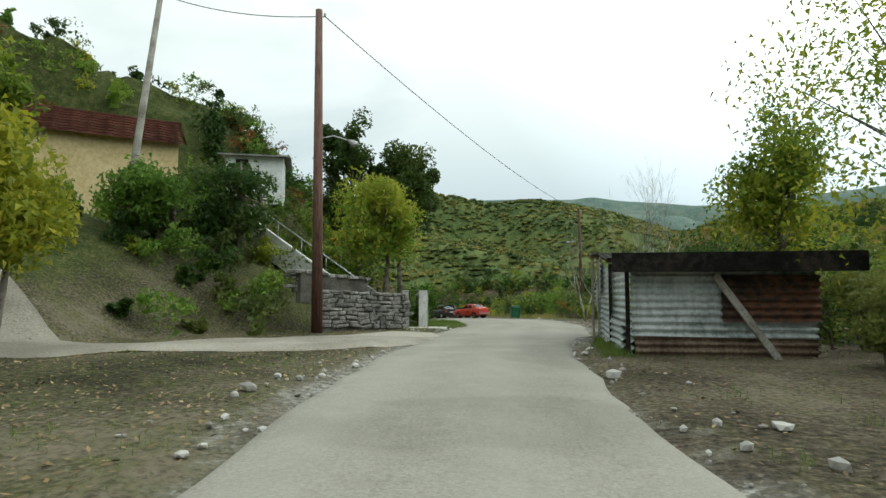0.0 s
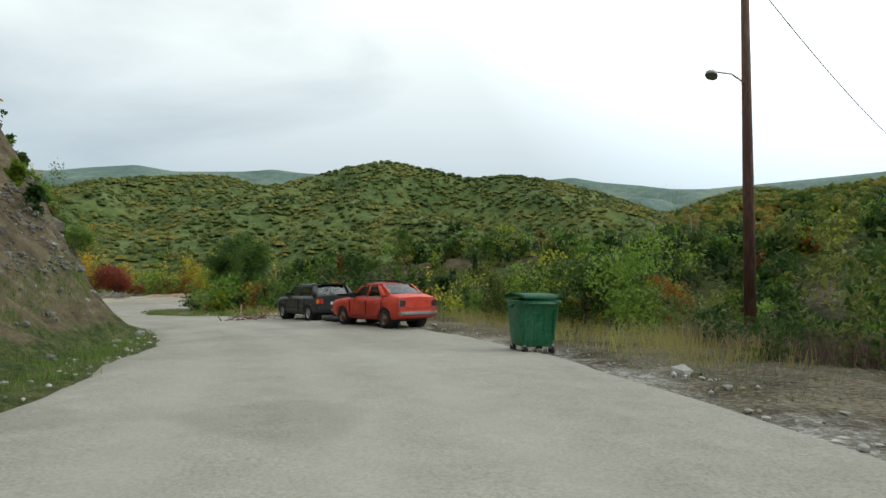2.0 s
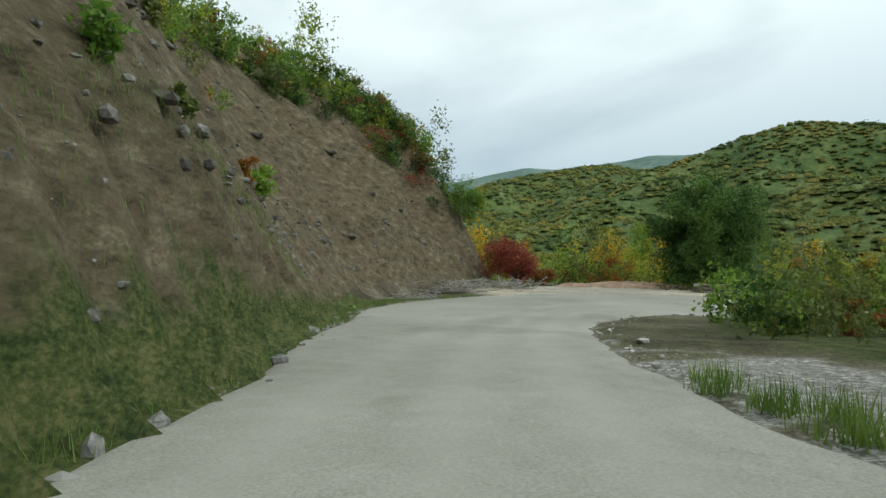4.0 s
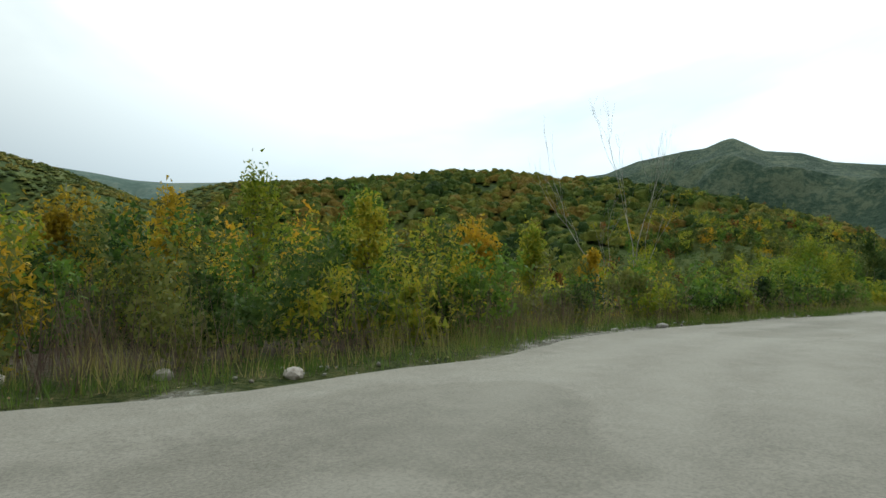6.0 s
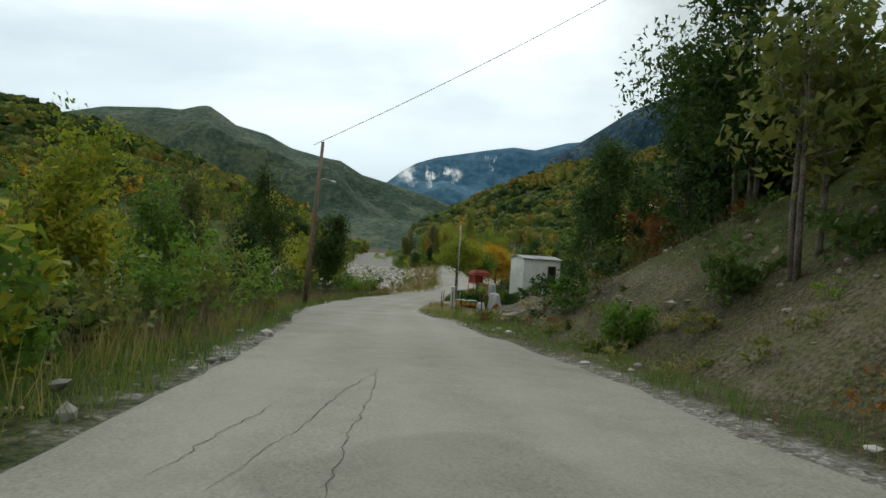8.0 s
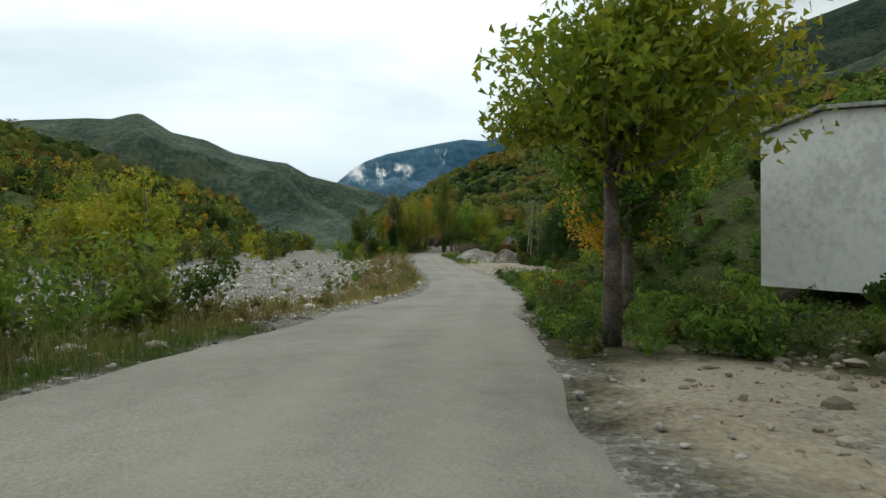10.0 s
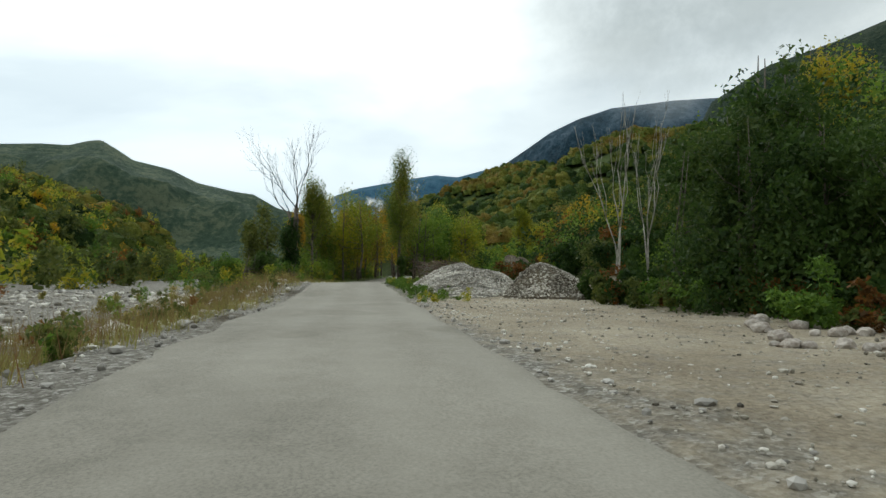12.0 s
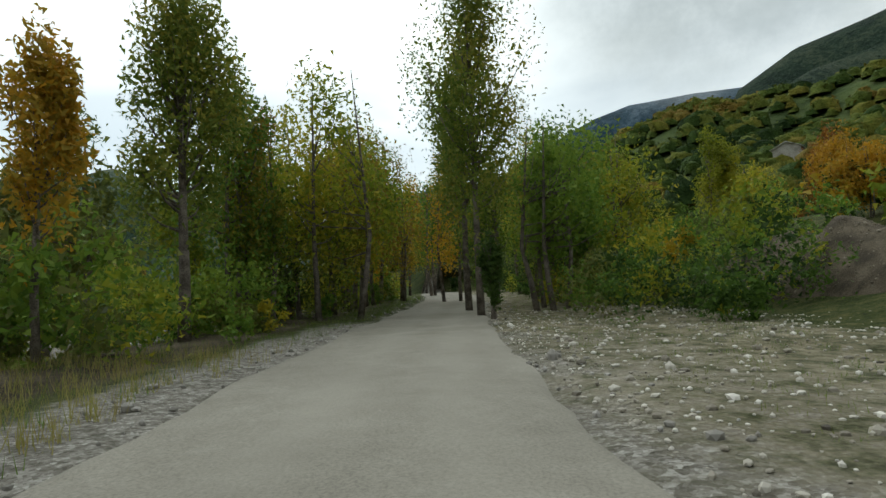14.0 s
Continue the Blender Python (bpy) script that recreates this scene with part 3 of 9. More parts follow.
# pale dusty wheel tracks
q = np.linspace(0, 1, NV)[None]
off = -el[:, None] + (el + er)[:, None] * q
track = sum(np.exp(-(((off - o) / 0.42) ** 2)) for o in (-1.25, 0.2, 1.5)) * 0.75
me.attributes.new("track", "FLOAT", "POINT").data.foreach_set("value", track.ravel().astype(np.float32))
put("road", me, "worn pale grey asphalt road with patched cracks", "road", kind="structure")


# ---------------------------------------------------------------- hills round the valley
def bearing(ox, oy, b, d):
    return ox - math.sin(radians(b)) * d, oy + math.cos(radians(b)) * d


def heights(x, y, peaks, seed, rough):
    """The higher of several rounded peaks: x, y, height over the valley, reach across and along, turn."""
    total = np.zeros(np.shape(x))
    for px, py, h, ra, rb, turn in peaks:
        c, s = math.cos(radians(turn)), math.sin(radians(turn))
        u, v = ((x - px) * c + (y - py) * s) / ra, (-(x - px) * s + (y - py) * c) / rb
        d = np.sqrt(u * u + v * v)
        total = total + ((h + 14) * np.exp(-(d**1.6))) ** 5
    z = -14 + 0.95 * total**0.2
    lift = np.clip((z + 14) / 60, 0, 1)
    return z + lift * rough * fbm(x, y, rough * 9, 5, seed) if rough else z


HILL_SOIL = surface("wooded_hillside", ((0.045, 0.072, 0.02), (0.075, 0.108, 0.028), (0.125, 0.145, 0.04)), 0.012, 0.12, 0.95, bump=1.0, dist=3.0)
# distance haze is put into the far mountain's blue base colour
HAZEBLUE = surface("haze_blue_mountain", ((0.022, 0.082, 0.14), (0.04, 0.12, 0.19), (0.085, 0.175, 0.255)), 0.003, 0.02, 0.95, bump=0.8, dist=15.0)
# the crag's rock carries a blue haze tint in its colour
CRAG = surface("haze_blue_crag", ((0.009, 0.034, 0.054), (0.024, 0.062, 0.094), (0.075, 0.118, 0.16)), 0.01, 0.06, 0.95, bump=1.0, dist=12.0, stretch=(1, 1, 0.35))


def hill(name, label, box, res, peaks, mat, seed, rough):
    x0, x1, y0, y1 = box
    nx, ny = int((x1 - x0) / res), int((y1 - y0) / res)
    HX, HY = np.meshgrid(np.linspace(x0, x1, nx), np.linspace(y0, y1, ny), indexing="ij")
    z = heights(HX.ravel(), HY.ravel(), peaks, seed, rough)
    rim = np.minimum.reduce([HX - x0, x1 - HX, HY - y0, y1 - HY]).ravel() / (0.16 * min(x1 - x0, y1 - y0))
    z = -16 + (z + 16) * soft(0, 1, rim)
    return put(name, grid_mesh(name, np.c_[HX.ravel(), HY.ravel(), z], lattice(nx, ny), mat), label, "hill", kind="structure")


def peak(ox, oy, b, d, elev, ra, rb=None, turn=0.0, eye=0.0):
    x, y = bearing(ox, oy, b, d)
    return x, y, eye + d * math.tan(radians(elev)), ra, rb or ra, turn


SOUTH = [peak(108, 76, -122, 330, 12.6, 150, 110, -25), peak(108, 76, -138, 320, 14.0, 150, 120, -10), peak(108, 76, -112, 420, 9.6, 150, 120, -30), peak(108, 76, -155, 320, 14, 180, 120),
         peak(31, 90, -106, 480, 6.5, 160, 110)]
WEST = [peak(3.5, -13, 60, 115, 24, 32, 40), peak(3.5, -13, 47, 110, 18, 30, 34), peak(3.5, -13, 75, 120, 25, 45, 40)]


class Ridge:
    """A long hill: its crest by bearing and elevation as seen from ox, oy, at a distance, with spurs down its near side."""

    def __init__(self, ox, oy, dist, deep, crest, seed, spur):
        self.ox, self.oy, self.dist, self.deep, self.seed, self.spur = ox, oy, dist, deep, seed, spur
        self.bear = np.array([b for b, _ in crest][::-1] if crest[0][0] > crest[-1][0] else [b for b, _ in crest])
        self.elev = np.array([e for _, e in crest][::-1] if crest[0][0] > crest[-1][0] else [e for _, e in crest])

    def z(self, x, y):
        dx, dy = x - self.ox, y - self.oy
        b, d = np.degrees(np.arctan2(-dx, dy)), np.hypot(dx, dy)
        top = self.dist * np.tan(np.radians(np.interp(b, self.bear, self.elev))) + 16
        u = (self.dist - d) / self.deep
        u = u + self.spur * fbm(x, y, self.deep * 0.62, 5, self.seed) * soft(0.02, 0.45, np.abs(u))
        shape = np.where(u > 0, np.exp(-np.abs(u) ** 1.45), np.exp(-np.abs(1.5 * u) ** 1.6))
        edge = soft(self.bear[0], self.bear[0] + 4, b) * (1 - soft(self.bear[-1] - 4, self.bear[-1], b))
        z = -16 + top * shape * edge * (1 - soft(1.25, 1.8, (self.dist - d) / self.deep))
        # the spurs stay below the line of sight to the crest
        near = (self.dist - d) / self.deep
        return np.where(near > 0.02, np.minimum(z, d * (top - 16) / self.dist * (1 - 0.13 * soft(0.0, 0.5, near)) - 2.0 * soft(0.0, 0.3, near)), z)


def ridge(name, label, r, mat, nb, nd, wide=1.9):
    b, d = np.radians(np.linspace(r.bear[0], r.bear[-1], nb)), np.linspace(max(r.dist - wide * r.deep, 60), r.dist + 1.1 * r.deep, nd)
    B, D = np.meshgrid(b, d, indexing="ij")
    x, y = (r.ox - np.sin(B) * D).ravel(), (r.oy + np.cos(B) * D).ravel()
    return put(name, grid_mesh(name, np.c_[x, y, r.z(x, y)], lattice(nb, nd)[:, ::-1], mat), label, "hill", kind="structure")


NORTH = Ridge(0, 35, 900, 330, [(64, 4), (50, 5.6), (39.4, 6.3), (37, 7.2), (31.7, 7.9), (28.9, 8.3), (26.1, 8.2), (23.9, 7.7), (21.7, 7.9), (19.1, 8.7), (15, 10), (11.4, 10.7), (8.8, 10.3), (5.8, 9.8), (2.7, 9.2), (-0.9, 9.6),
                                  (-3.5, 9.3), (-5.6, 8.9), (-9.3, 8), (-12.5, 6.9), (-15.2, 5.9), (-16.5, 5.9), (-19.7, 7.2), (-23.2, 7.9), (-27.5, 7.2), (-34, 7.6), (-42, 6.6), (-52, 5)], 11, 0.5)
FARNORTH = Ridge(0, 35, 2700, 700, [(62, 6), (48, 7.4), (40.3, 7.5), (37.5, 8.1), (34, 8.7), (31, 8.4), (24.9, 8.9), (22.3, 9.3), (19.6, 9.1), (10, 9.2), (0, 9.3), (-4.9, 9.1), (-7, 9.3), (-9.6, 8.8), (-13.4, 8.4), (-16.1, 8), (-18.9, 7.9), (-26, 8.3), (-36, 8.8), (-48, 7)], 19, 0.5)
EAST = Ridge(-25, 90, 330, 120, [(-20, 5.5), (-30, 7.6), (-38.8, 8.2), (-45.3, 8.8), (-50.6, 8.6), (-55.5, 8), (-59.6, 7.5), (-63.4, 7.2), (-67.2, 6.3), (-70.9, 5.2), (-75, 3.9), (-79, 2.6), (-86, 0)], 12, 0.35)
CONE = Ridge(-19, 92, 2300, 620, [(-39.3, 6.75), (-50.7, 7.85), (-55.2, 8.25), (-61.3, 8.75), (-64.3, 9.75), (-68.4, 10.35), (-70.2, 10.45), (-71.5, 10.95), (-72.4, 11.15), (-73.5, 10.55), (-74.8, 9.75), (-77.6, 9.25), (-79.8, 8.25), (-83, 7.65), (-84.5, 7.5),
                                  (-86.6, 6.35), (-89.7, 5.65), (-93.7, 4.65), (-100.3, 2.25)], 13, 0.5)
FARBLUE = Ridge(0, 91, 3300, 700, [(-84, 2), (-87.5, 4.5), (-89.1, 6), (-90.3, 7), (-91.8, 8), (-93.8, 8.7), (-96.3, 9.2), (-98.8, 9.7), (-101.3, 10.1), (-103.4, 9.9), (-106.5, 10.7), (-115, 11.5), (-124, 8)], 14, 0.45)
CRAGS = Ridge(31, 90, 1900, 420, [(-99, 3), (-102.5, 6), (-104.4, 8.2), (-105.2, 9.4), (-107.2, 10.4), (-109.7, 12), (-112.3, 13.7), (-114.9, 14.8), (-118, 15.6), (-123.3, 15.8), (-130, 15.5), (-140, 14), (-150, 8)], 15, 0.6)
DARKRIDGE = Ridge(60, 85, 1300, 520, [(-119, 3), (-123.5, 7), (-125.3, 12.5), (-126.6, 15.2), (-131, 17.6), (-136, 18.6), (-140.5, 19.7), (-143.6, 20.4), (-147, 21.7), (-150.3, 21.5), (-165, 22), (-185, 14)], 16, 0.4)
# pale blue-green: distance haze is mixed into the ridge's colour
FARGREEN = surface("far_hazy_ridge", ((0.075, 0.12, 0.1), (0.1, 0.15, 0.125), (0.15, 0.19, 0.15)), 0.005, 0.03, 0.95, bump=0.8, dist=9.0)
ridge("hill_north", "wooded green hill across the valley", NORTH, HILL_SOIL, 200, 70)
ridge("hill_far_north", "far green ridge with haze in its colour behind the wooded hill", FARNORTH, FARGREEN, 160, 40)
ridge("hill_east", "hillside of autumn woods beyond the river", EAST, HILL_SOIL, 110, 50)
# paler than the near ridge's scrub: haze is in the colour
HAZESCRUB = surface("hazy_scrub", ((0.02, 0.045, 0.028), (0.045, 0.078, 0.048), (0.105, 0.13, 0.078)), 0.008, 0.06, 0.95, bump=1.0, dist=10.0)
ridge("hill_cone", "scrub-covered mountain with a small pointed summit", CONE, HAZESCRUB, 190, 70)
ridge("hill_far_blue", "distant mountain with blue haze in its colour, under cloud", FARBLUE, HAZEBLUE, 110, 45)
ridge("hill_crag", "grey rocky mountain with blue haze in its colour, hidden in cloud above", CRAGS, CRAG, 130, 60)
DARKSCRUB = surface("dark_scrub", ((0.008, 0.022, 0.013), (0.02, 0.043, 0.024), (0.055, 0.075, 0.044)), 0.014, 0.13, 0.95, bump=1.0, dist=8.0)
ridge("hill_dark_ridge", "dark scrub-covered mountain ridge", DARKRIDGE, DARKSCRUB, 130, 60)
hill("hill_south", "wooded hillside above the road", (150, 760, -420, 90), 6, SOUTH, HILL_SOIL, 17, 5)
hill("hill_west", "wooded hillside above the village", (-230, -36, -60, 130), 4, WEST, HILL_SOIL, 18, 4)


# ---------------------------------------------------------------- cloud hanging on the mountains
def cloud_bank(label, ox, oy, b0, b1, e0, e1, dist, scale, tones, seed, cover=0.5):
    """A curved sheet of cloud far off, between two bearings and two elevations, with ragged edges."""
    m, nodes, links = mat_nodes("hanging_cloud")
    pos = nodes.new("ShaderNodeNewGeometry").outputs["Position"]
    at = nodes.new("ShaderNodeAttribute")
    at.attribute_name = "body"
    n, n2 = tex(nodes, links, pos, scale, 6, 0.6), tex(nodes, links, pos, scale * 0.5, 4, 0.5)
    lump = nodes.new("ShaderNodeMapRange")
    lump.inputs["From Min"].default_value, lump.inputs["From Max"].default_value = 0.62 - 0.3 * cover, 0.72
    links.new(n.outputs["Fac"], lump.inputs["Value"])
    ad = nodes.new("ShaderNodeMath")
    ad.operation = "MULTIPLY"
    links.new(at.outputs["Fac"], ad.inputs[0])
    links.new(lump.outputs[0], ad.inputs[1])
    mr = nodes.new("ShaderNodeMapRange")
    mr.interpolation_type = "SMOOTHSTEP"
    mr.inputs["From Min"].default_value, mr.inputs["From Max"].default_value = 0.06, 0.9 if cover > 1 else 0.45
    links.new(ad.outputs[0], mr.inputs["Value"])
    r = ramp(nodes, [(0.36, tones[0]), (0.62, tones[1])])
    links.new(n2.outputs["Fac"], r.inputs[0])
    # the sheet glows: its lit grey and white tones are emitted
    em, tr, mx, out = (nodes.new(k) for k in ("ShaderNodeEmission", "ShaderNodeBsdfTransparent", "ShaderNodeMixShader", "ShaderNodeOutputMaterial"))
    links.new(r.outputs[0], em.inputs["Color"])
    links.new(mr.outputs[0], mx.inputs[0])
    links.new(tr.outputs[0], mx.inputs[1])
    links.new(em.outputs[0], mx.inputs[2])
    links.new(mx.outputs[0], out.inputs[0])
    nu, nv = 24, 12
    U, V = np.meshgrid(np.linspace(0, 1, nu), np.linspace(0, 1, nv), indexing="ij")
    b, e = np.radians(b0 + (b1 - b0) * U), np.radians(e0 + (e1 - e0) * V)
    d = dist * (1 + 0.02 * np.sin(9 * U + seed))
    body = np.clip(1.5 * (1 - np.hypot((U - 0.5) * 2, (V - 0.5) * 2)), 0, 1)
    me = grid_mesh("backdrop_cloud", np.stack([ox - np.sin(b) * d, oy + np.cos(b) * d, d * np.tan(e)], 2).reshape(-1, 3), lattice(nu, nv), m)
    me.attributes.new("body", "FLOAT", "POINT").data.foreach_set("value", body.ravel().astype(np.float32))
    return put("backdrop_cloud", me, label, "cloud", kind="structure")


cloud_bank("grey cloud hanging over the rocky mountain", 60, 85, -104, -150, 11.5, 36, 1480, 0.0028, ((0.3, 0.38, 0.46), (0.82, 0.88, 0.94)), 1, 1.5)
cloud_bank("white wisps of cloud on the blue mountain", 0, 91, -88.6, -98, 5.2, 8.2, 2700, 0.009, ((0.75, 0.82, 0.88), (1.2, 1.22, 1.24)), 2, 0.6)
cloud_bank("small white wisp on the blue mountain", 0, 91, -97.6, -100.6, 7.4, 9.4, 2700, 0.011, ((0.75, 0.82, 0.88), (1.1, 1.12, 1.14)), 3, 0.5)


# ---------------------------------------------------------------- plants
def leaf_cloud(centres, size, rng, droop=0.35, slim=0.5):
    """A pointed leaf at each centre, turned at random."""
    n = len(centres)
    a = rng.normal(size=(n, 3))
    a[:, 2] -= droop
    a /= np.linalg.norm(a, axis=1)[:, None] + 1e-9
    b = np.cross(a, rng.normal(size=(n, 3)))
    b /= np.linalg.norm(b, axis=1)[:, None] + 1e-9
    size = np.broadcast_to(size, n)[:, None] * rng.uniform(0.6, 1.3, (n, 1))
    v = np.stack([centres - a * size * 0.8 + b * size * slim, centres - a * size * 0.8 - b * size * slim, centres + a * size], 1).reshape(-1, 3)
    return v, np.arange(3 * n).reshape(-1, 3)


def crown_points(n, radius, height, rng, clumps=16, power=0.6, top=0.0, full=0.0):
    """Leaf places in an uneven crown of clumps, its base at z = 0."""
    d = rng.normal(size=(clumps, 3))
    d /= np.linalg.norm(d, axis=1)[:, None]
    r = rng.uniform(0.25, 1.0, clumps) ** power
    c = d * r[:, None] * 0.72
    share = rng.dirichlet(np.full(clumps, 3.0))
    pick = rng.choice(clumps, n, p=share)
    spread_ = rng.uniform(0.14, 0.27, clumps)[pick][:, None]
    ball = rng.normal(size=(n, 3))
    ball *= (rng.uniform(0.02, 1, (n, 1)) ** 0.42) / np.linalg.norm(ball, axis=1)[:, None]
    if full:
        # a closed dome: lobes of leaves just under a broad rounded outline
        reach = (np.hypot(d[:, 0], d[:, 1]) ** full + np.abs(d[:, 2]) ** full) ** (-1 / full)
        c = d * (reach * rng.uniform(0.4, 0.9, clumps))[:, None]
        spread_ = spread_ * 0.62
    p = c[pick] + ball * spread_ * 1.75 * np.array([1, 1, 0.8])
    if full:
        p = p[np.hypot(p[:, 0], p[:, 1]) ** full + np.abs(p[:, 2]) ** full < 1.04]
    if top:
        p[:, :2] *= (1 - top * np.clip((p[:, 2] + 1) / 2, 0, 1))[:, None]
    return np.c_[p[:, :2] * radius, (p[:, 2] + 1) * height / 2], np.c_[c[:, :2] * radius, (c[:, 2] + 1) * height / 2]


def leafy_crown(pts, leaf, rng, dense, slim=0.5):
    """Leaves at the given places, and larger sprays of leaves behind them, towards the crown's middle."""
    v, f = leaf_cloud(pts, leaf, rng, slim=slim)
    if dense:
        inner = pts[rng.random(len(pts)) < dense]
        if len(inner):
            mid = pts.mean(0)
            inner = mid + (inner - mid) * (0.72, 0.72, 0.86)
            v2, f2 = leaf_cloud(inner, leaf * 1.6, rng, slim=0.55)
            v, f = np.vstack([v, v2]), np.vstack([f, f2 + len(v)])
    return v, f


def tree(x, y, tall, radius, base, leaves, seed, label, n=2600, leaf=0.11, bark=BARK, trunk=0.14, stems=1, top=0.0, clumps=28, lean=(0, 0), category="tree", z=None, name="tree", dense=0.22, full=0.0, skirt=0.0):
    """A trunk with limbs and a crown of leaf clumps; base: share of the height below the crown."""
    rng = np.random.default_rng(seed)
    n, leaf = int(n * 0.8), leaf * 1.1
    root = put(name, None, label, category, at=pose(x, y, ground_z(x, y) - 0.08 if z is None else z))
    low = tall * base
    pts, centres = crown_points(n, radius, tall - low, rng, clumps, top=top, full=full)
    pts += (lean[0], lean[1], low)
    if skirt:
        k = int(n * skirt)
        a, rr = rng.uniform(0, 2 * math.pi, k), radius * rng.uniform(0.3, 1, k) ** 0.5 * 0.97
        pts[:k] = np.c_[rr * np.cos(a), rr * np.sin(a), rng.uniform(0, 0.36, k) * tall]
    centres = centres + (lean[0], lean[1], low)
    bm = bmesh.new()
    for k in range(stems):
        bx, by = (rng.normal(size=2) * min(0.3 * radius, 0.45) * (stems > 1))
        mid = Vector((bx * 1.4 + lean[0] * 0.5, by * 1.4 + lean[1] * 0.5, low + 0.25 * (tall - low)))
        end = Vector((lean[0] + bx, lean[1] + by, tall * 0.86))
        tube_bm(bm, [(bx, by, -0.2), Vector((bx, by, 0)).lerp(mid, 0.5) + Vector(rng.normal(size=3) * 0.06), mid, mid.lerp(end, 0.6), end],
                [trunk * 1.25, trunk, trunk * 0.75, trunk * 0.4, trunk * 0.12], 7)
        for c in centres[k::stems]:
            c = Vector(c)
            a = Vector((bx, by, 0)).lerp(mid, 0.8).lerp(end, max(0.0, min(0.9, (c.z - low) / (tall - low) - 0.25)))
            m = a.lerp(c, 0.5) + Vector((0, 0, -0.12 * (c - a).length))
            tube_bm(bm, [a, m, c], [trunk * 0.33, trunk * 0.2, trunk * 0.06], 5)
    part("trunk", bm, bark, root)
    v, f = leafy_crown(pts, leaf, rng, dense)
    put("crown", grid_mesh("crown", v, f, leaves, False), parent=root)
    return root


def bare_tree(x, y, tall, seed, label, bark=PALEBARK, trunk=0.09, stems=2, spread_=0.5, leaves=None, z=None, twigs=5):
    """A leafless tree: limbs that fork again and again."""
    rng = np.random.default_rng(seed)
    root = put("bare_tree", None, label, "tree", at=pose(x, y, ground_z(x, y) - 0.08 if z is None else z))
    tips, limbs = [], []

    def grow(bm, p, d, ln, r, depth):
        d = d.normalized()
        mid = p + d * ln * 0.5 + Vector(rng.normal(size=3) * 0.05 * ln)
        end = p + d * ln + Vector((0, 0, 0.05 * ln))
        tube_bm(bm, [p, mid, end], [r, r * 0.8, r * 0.6], 6 if depth < 2 else 4)
        tips.append(end)
        if depth < twigs:
            for _ in range(2 if rng.random() < 0.75 else 3):
                side = Vector(rng.normal(size=3))
                if depth < 2:
                    limbs.append(bmesh.new())
                grow(limbs[-1] if depth < 2 else bm, end if rng.random() < 0.7 else mid, d + side * spread_ * 0.75 + Vector((0, 0, 0.22)), ln * rng.uniform(0.6, 0.86), r * 0.58, depth + 1)

    for k in range(stems):
        lean = Vector((rng.normal() * 0.16, rng.normal() * 0.16, 1))
        stem = bmesh.new()
        grow(stem, Vector((rng.normal() * 0.15, rng.normal() * 0.15, -0.15)), lean, tall * 0.33, trunk, 0)
        part("trunk", stem, bark, root)
    for limb in limbs:
        part("limb", limb, bark, root)
    if leaves:
        pts = np.repeat(np.array([tuple(t) for t in tips[len(tips) // 3:]]), 3, 0)
        v, f = leaf_cloud(pts + rng.normal(size=pts.shape) * 0.15, 0.08, rng)
        put("crown", grid_mesh("crown", v, f, leaves, False), parent=root)
    return root


def thicket(name, label, plants, leaves, seed, leaf=0.1, per=260, category="bushes", slim=0.5, stalk=True):
    """Many bushes in one mass: rows of x, y, ground, height, radius."""
    rng = np.random.default_rng(seed)
    vs, fs, count = [], [], 0
    for x, y, z, h, r in plants:
        n = int(per * (0.19 if leaf > 0.105 else 0.26 if leaf > 0.082 else 0.31) * rng.uniform(0.7, 1.3))
        pts, _ = crown_points(n, r, h, rng, 7, 0.5, 0.25)
        if stalk:
            k = n // 5
            pts[:k, 2] = rng.uniform(0, 0.55 * h, k)
            pts[:k, :2] *= 0.75
        v, f = leafy_crown(pts + (x, y, z - 0.12 * h), leaf * (1.8 if leaf > 0.105 else 1.6 if leaf > 0.082 else 1.46), rng, 0.2 if leaf > 0.07 else 0.06 if leaf > 0.05 else 0, slim)
        vs.append(v)
        fs.append(f + count)
        count += len(v)
    return put(name, grid_mesh(name, np.vstack(vs), np.vstack(fs), leaves, False), label, category, kind="stuff")


def beside(s, off):
    """The places at s metres along the road and off metres to the right of its middle."""
    x, y, tx, ty = (np.interp(s, ROAD_S, v) for v in (ROAD[:, 0], ROAD[:, 1], TAN[:, 0], TAN[:, 1]))
    return x + ty * off, y - tx * off


def scatter(x0, x1, y0, y1, n, h0, h1, rng, wide=0.55, avoid=()):
    """Places for bushes over a stretch of the plan."""
    x, y, h = rng.uniform(x0, x1, n), rng.uniform(y0, y1, n), rng.uniform(h0, h1, n)
    z, ee, _, _, _, _ = land(x, y)
    z = np.maximum(z, EAST.z(x, y))
    r = h * rng.uniform(0.7, 1.2, n) * wide
    ok = ee > 0.6 + 0.6 * r
    for ax, ay, ar in avoid:
        ok &= np.hypot(x - ax, y - ay) > ar + r * 0.6
    return np.c_[x, y, z, h, r][ok]


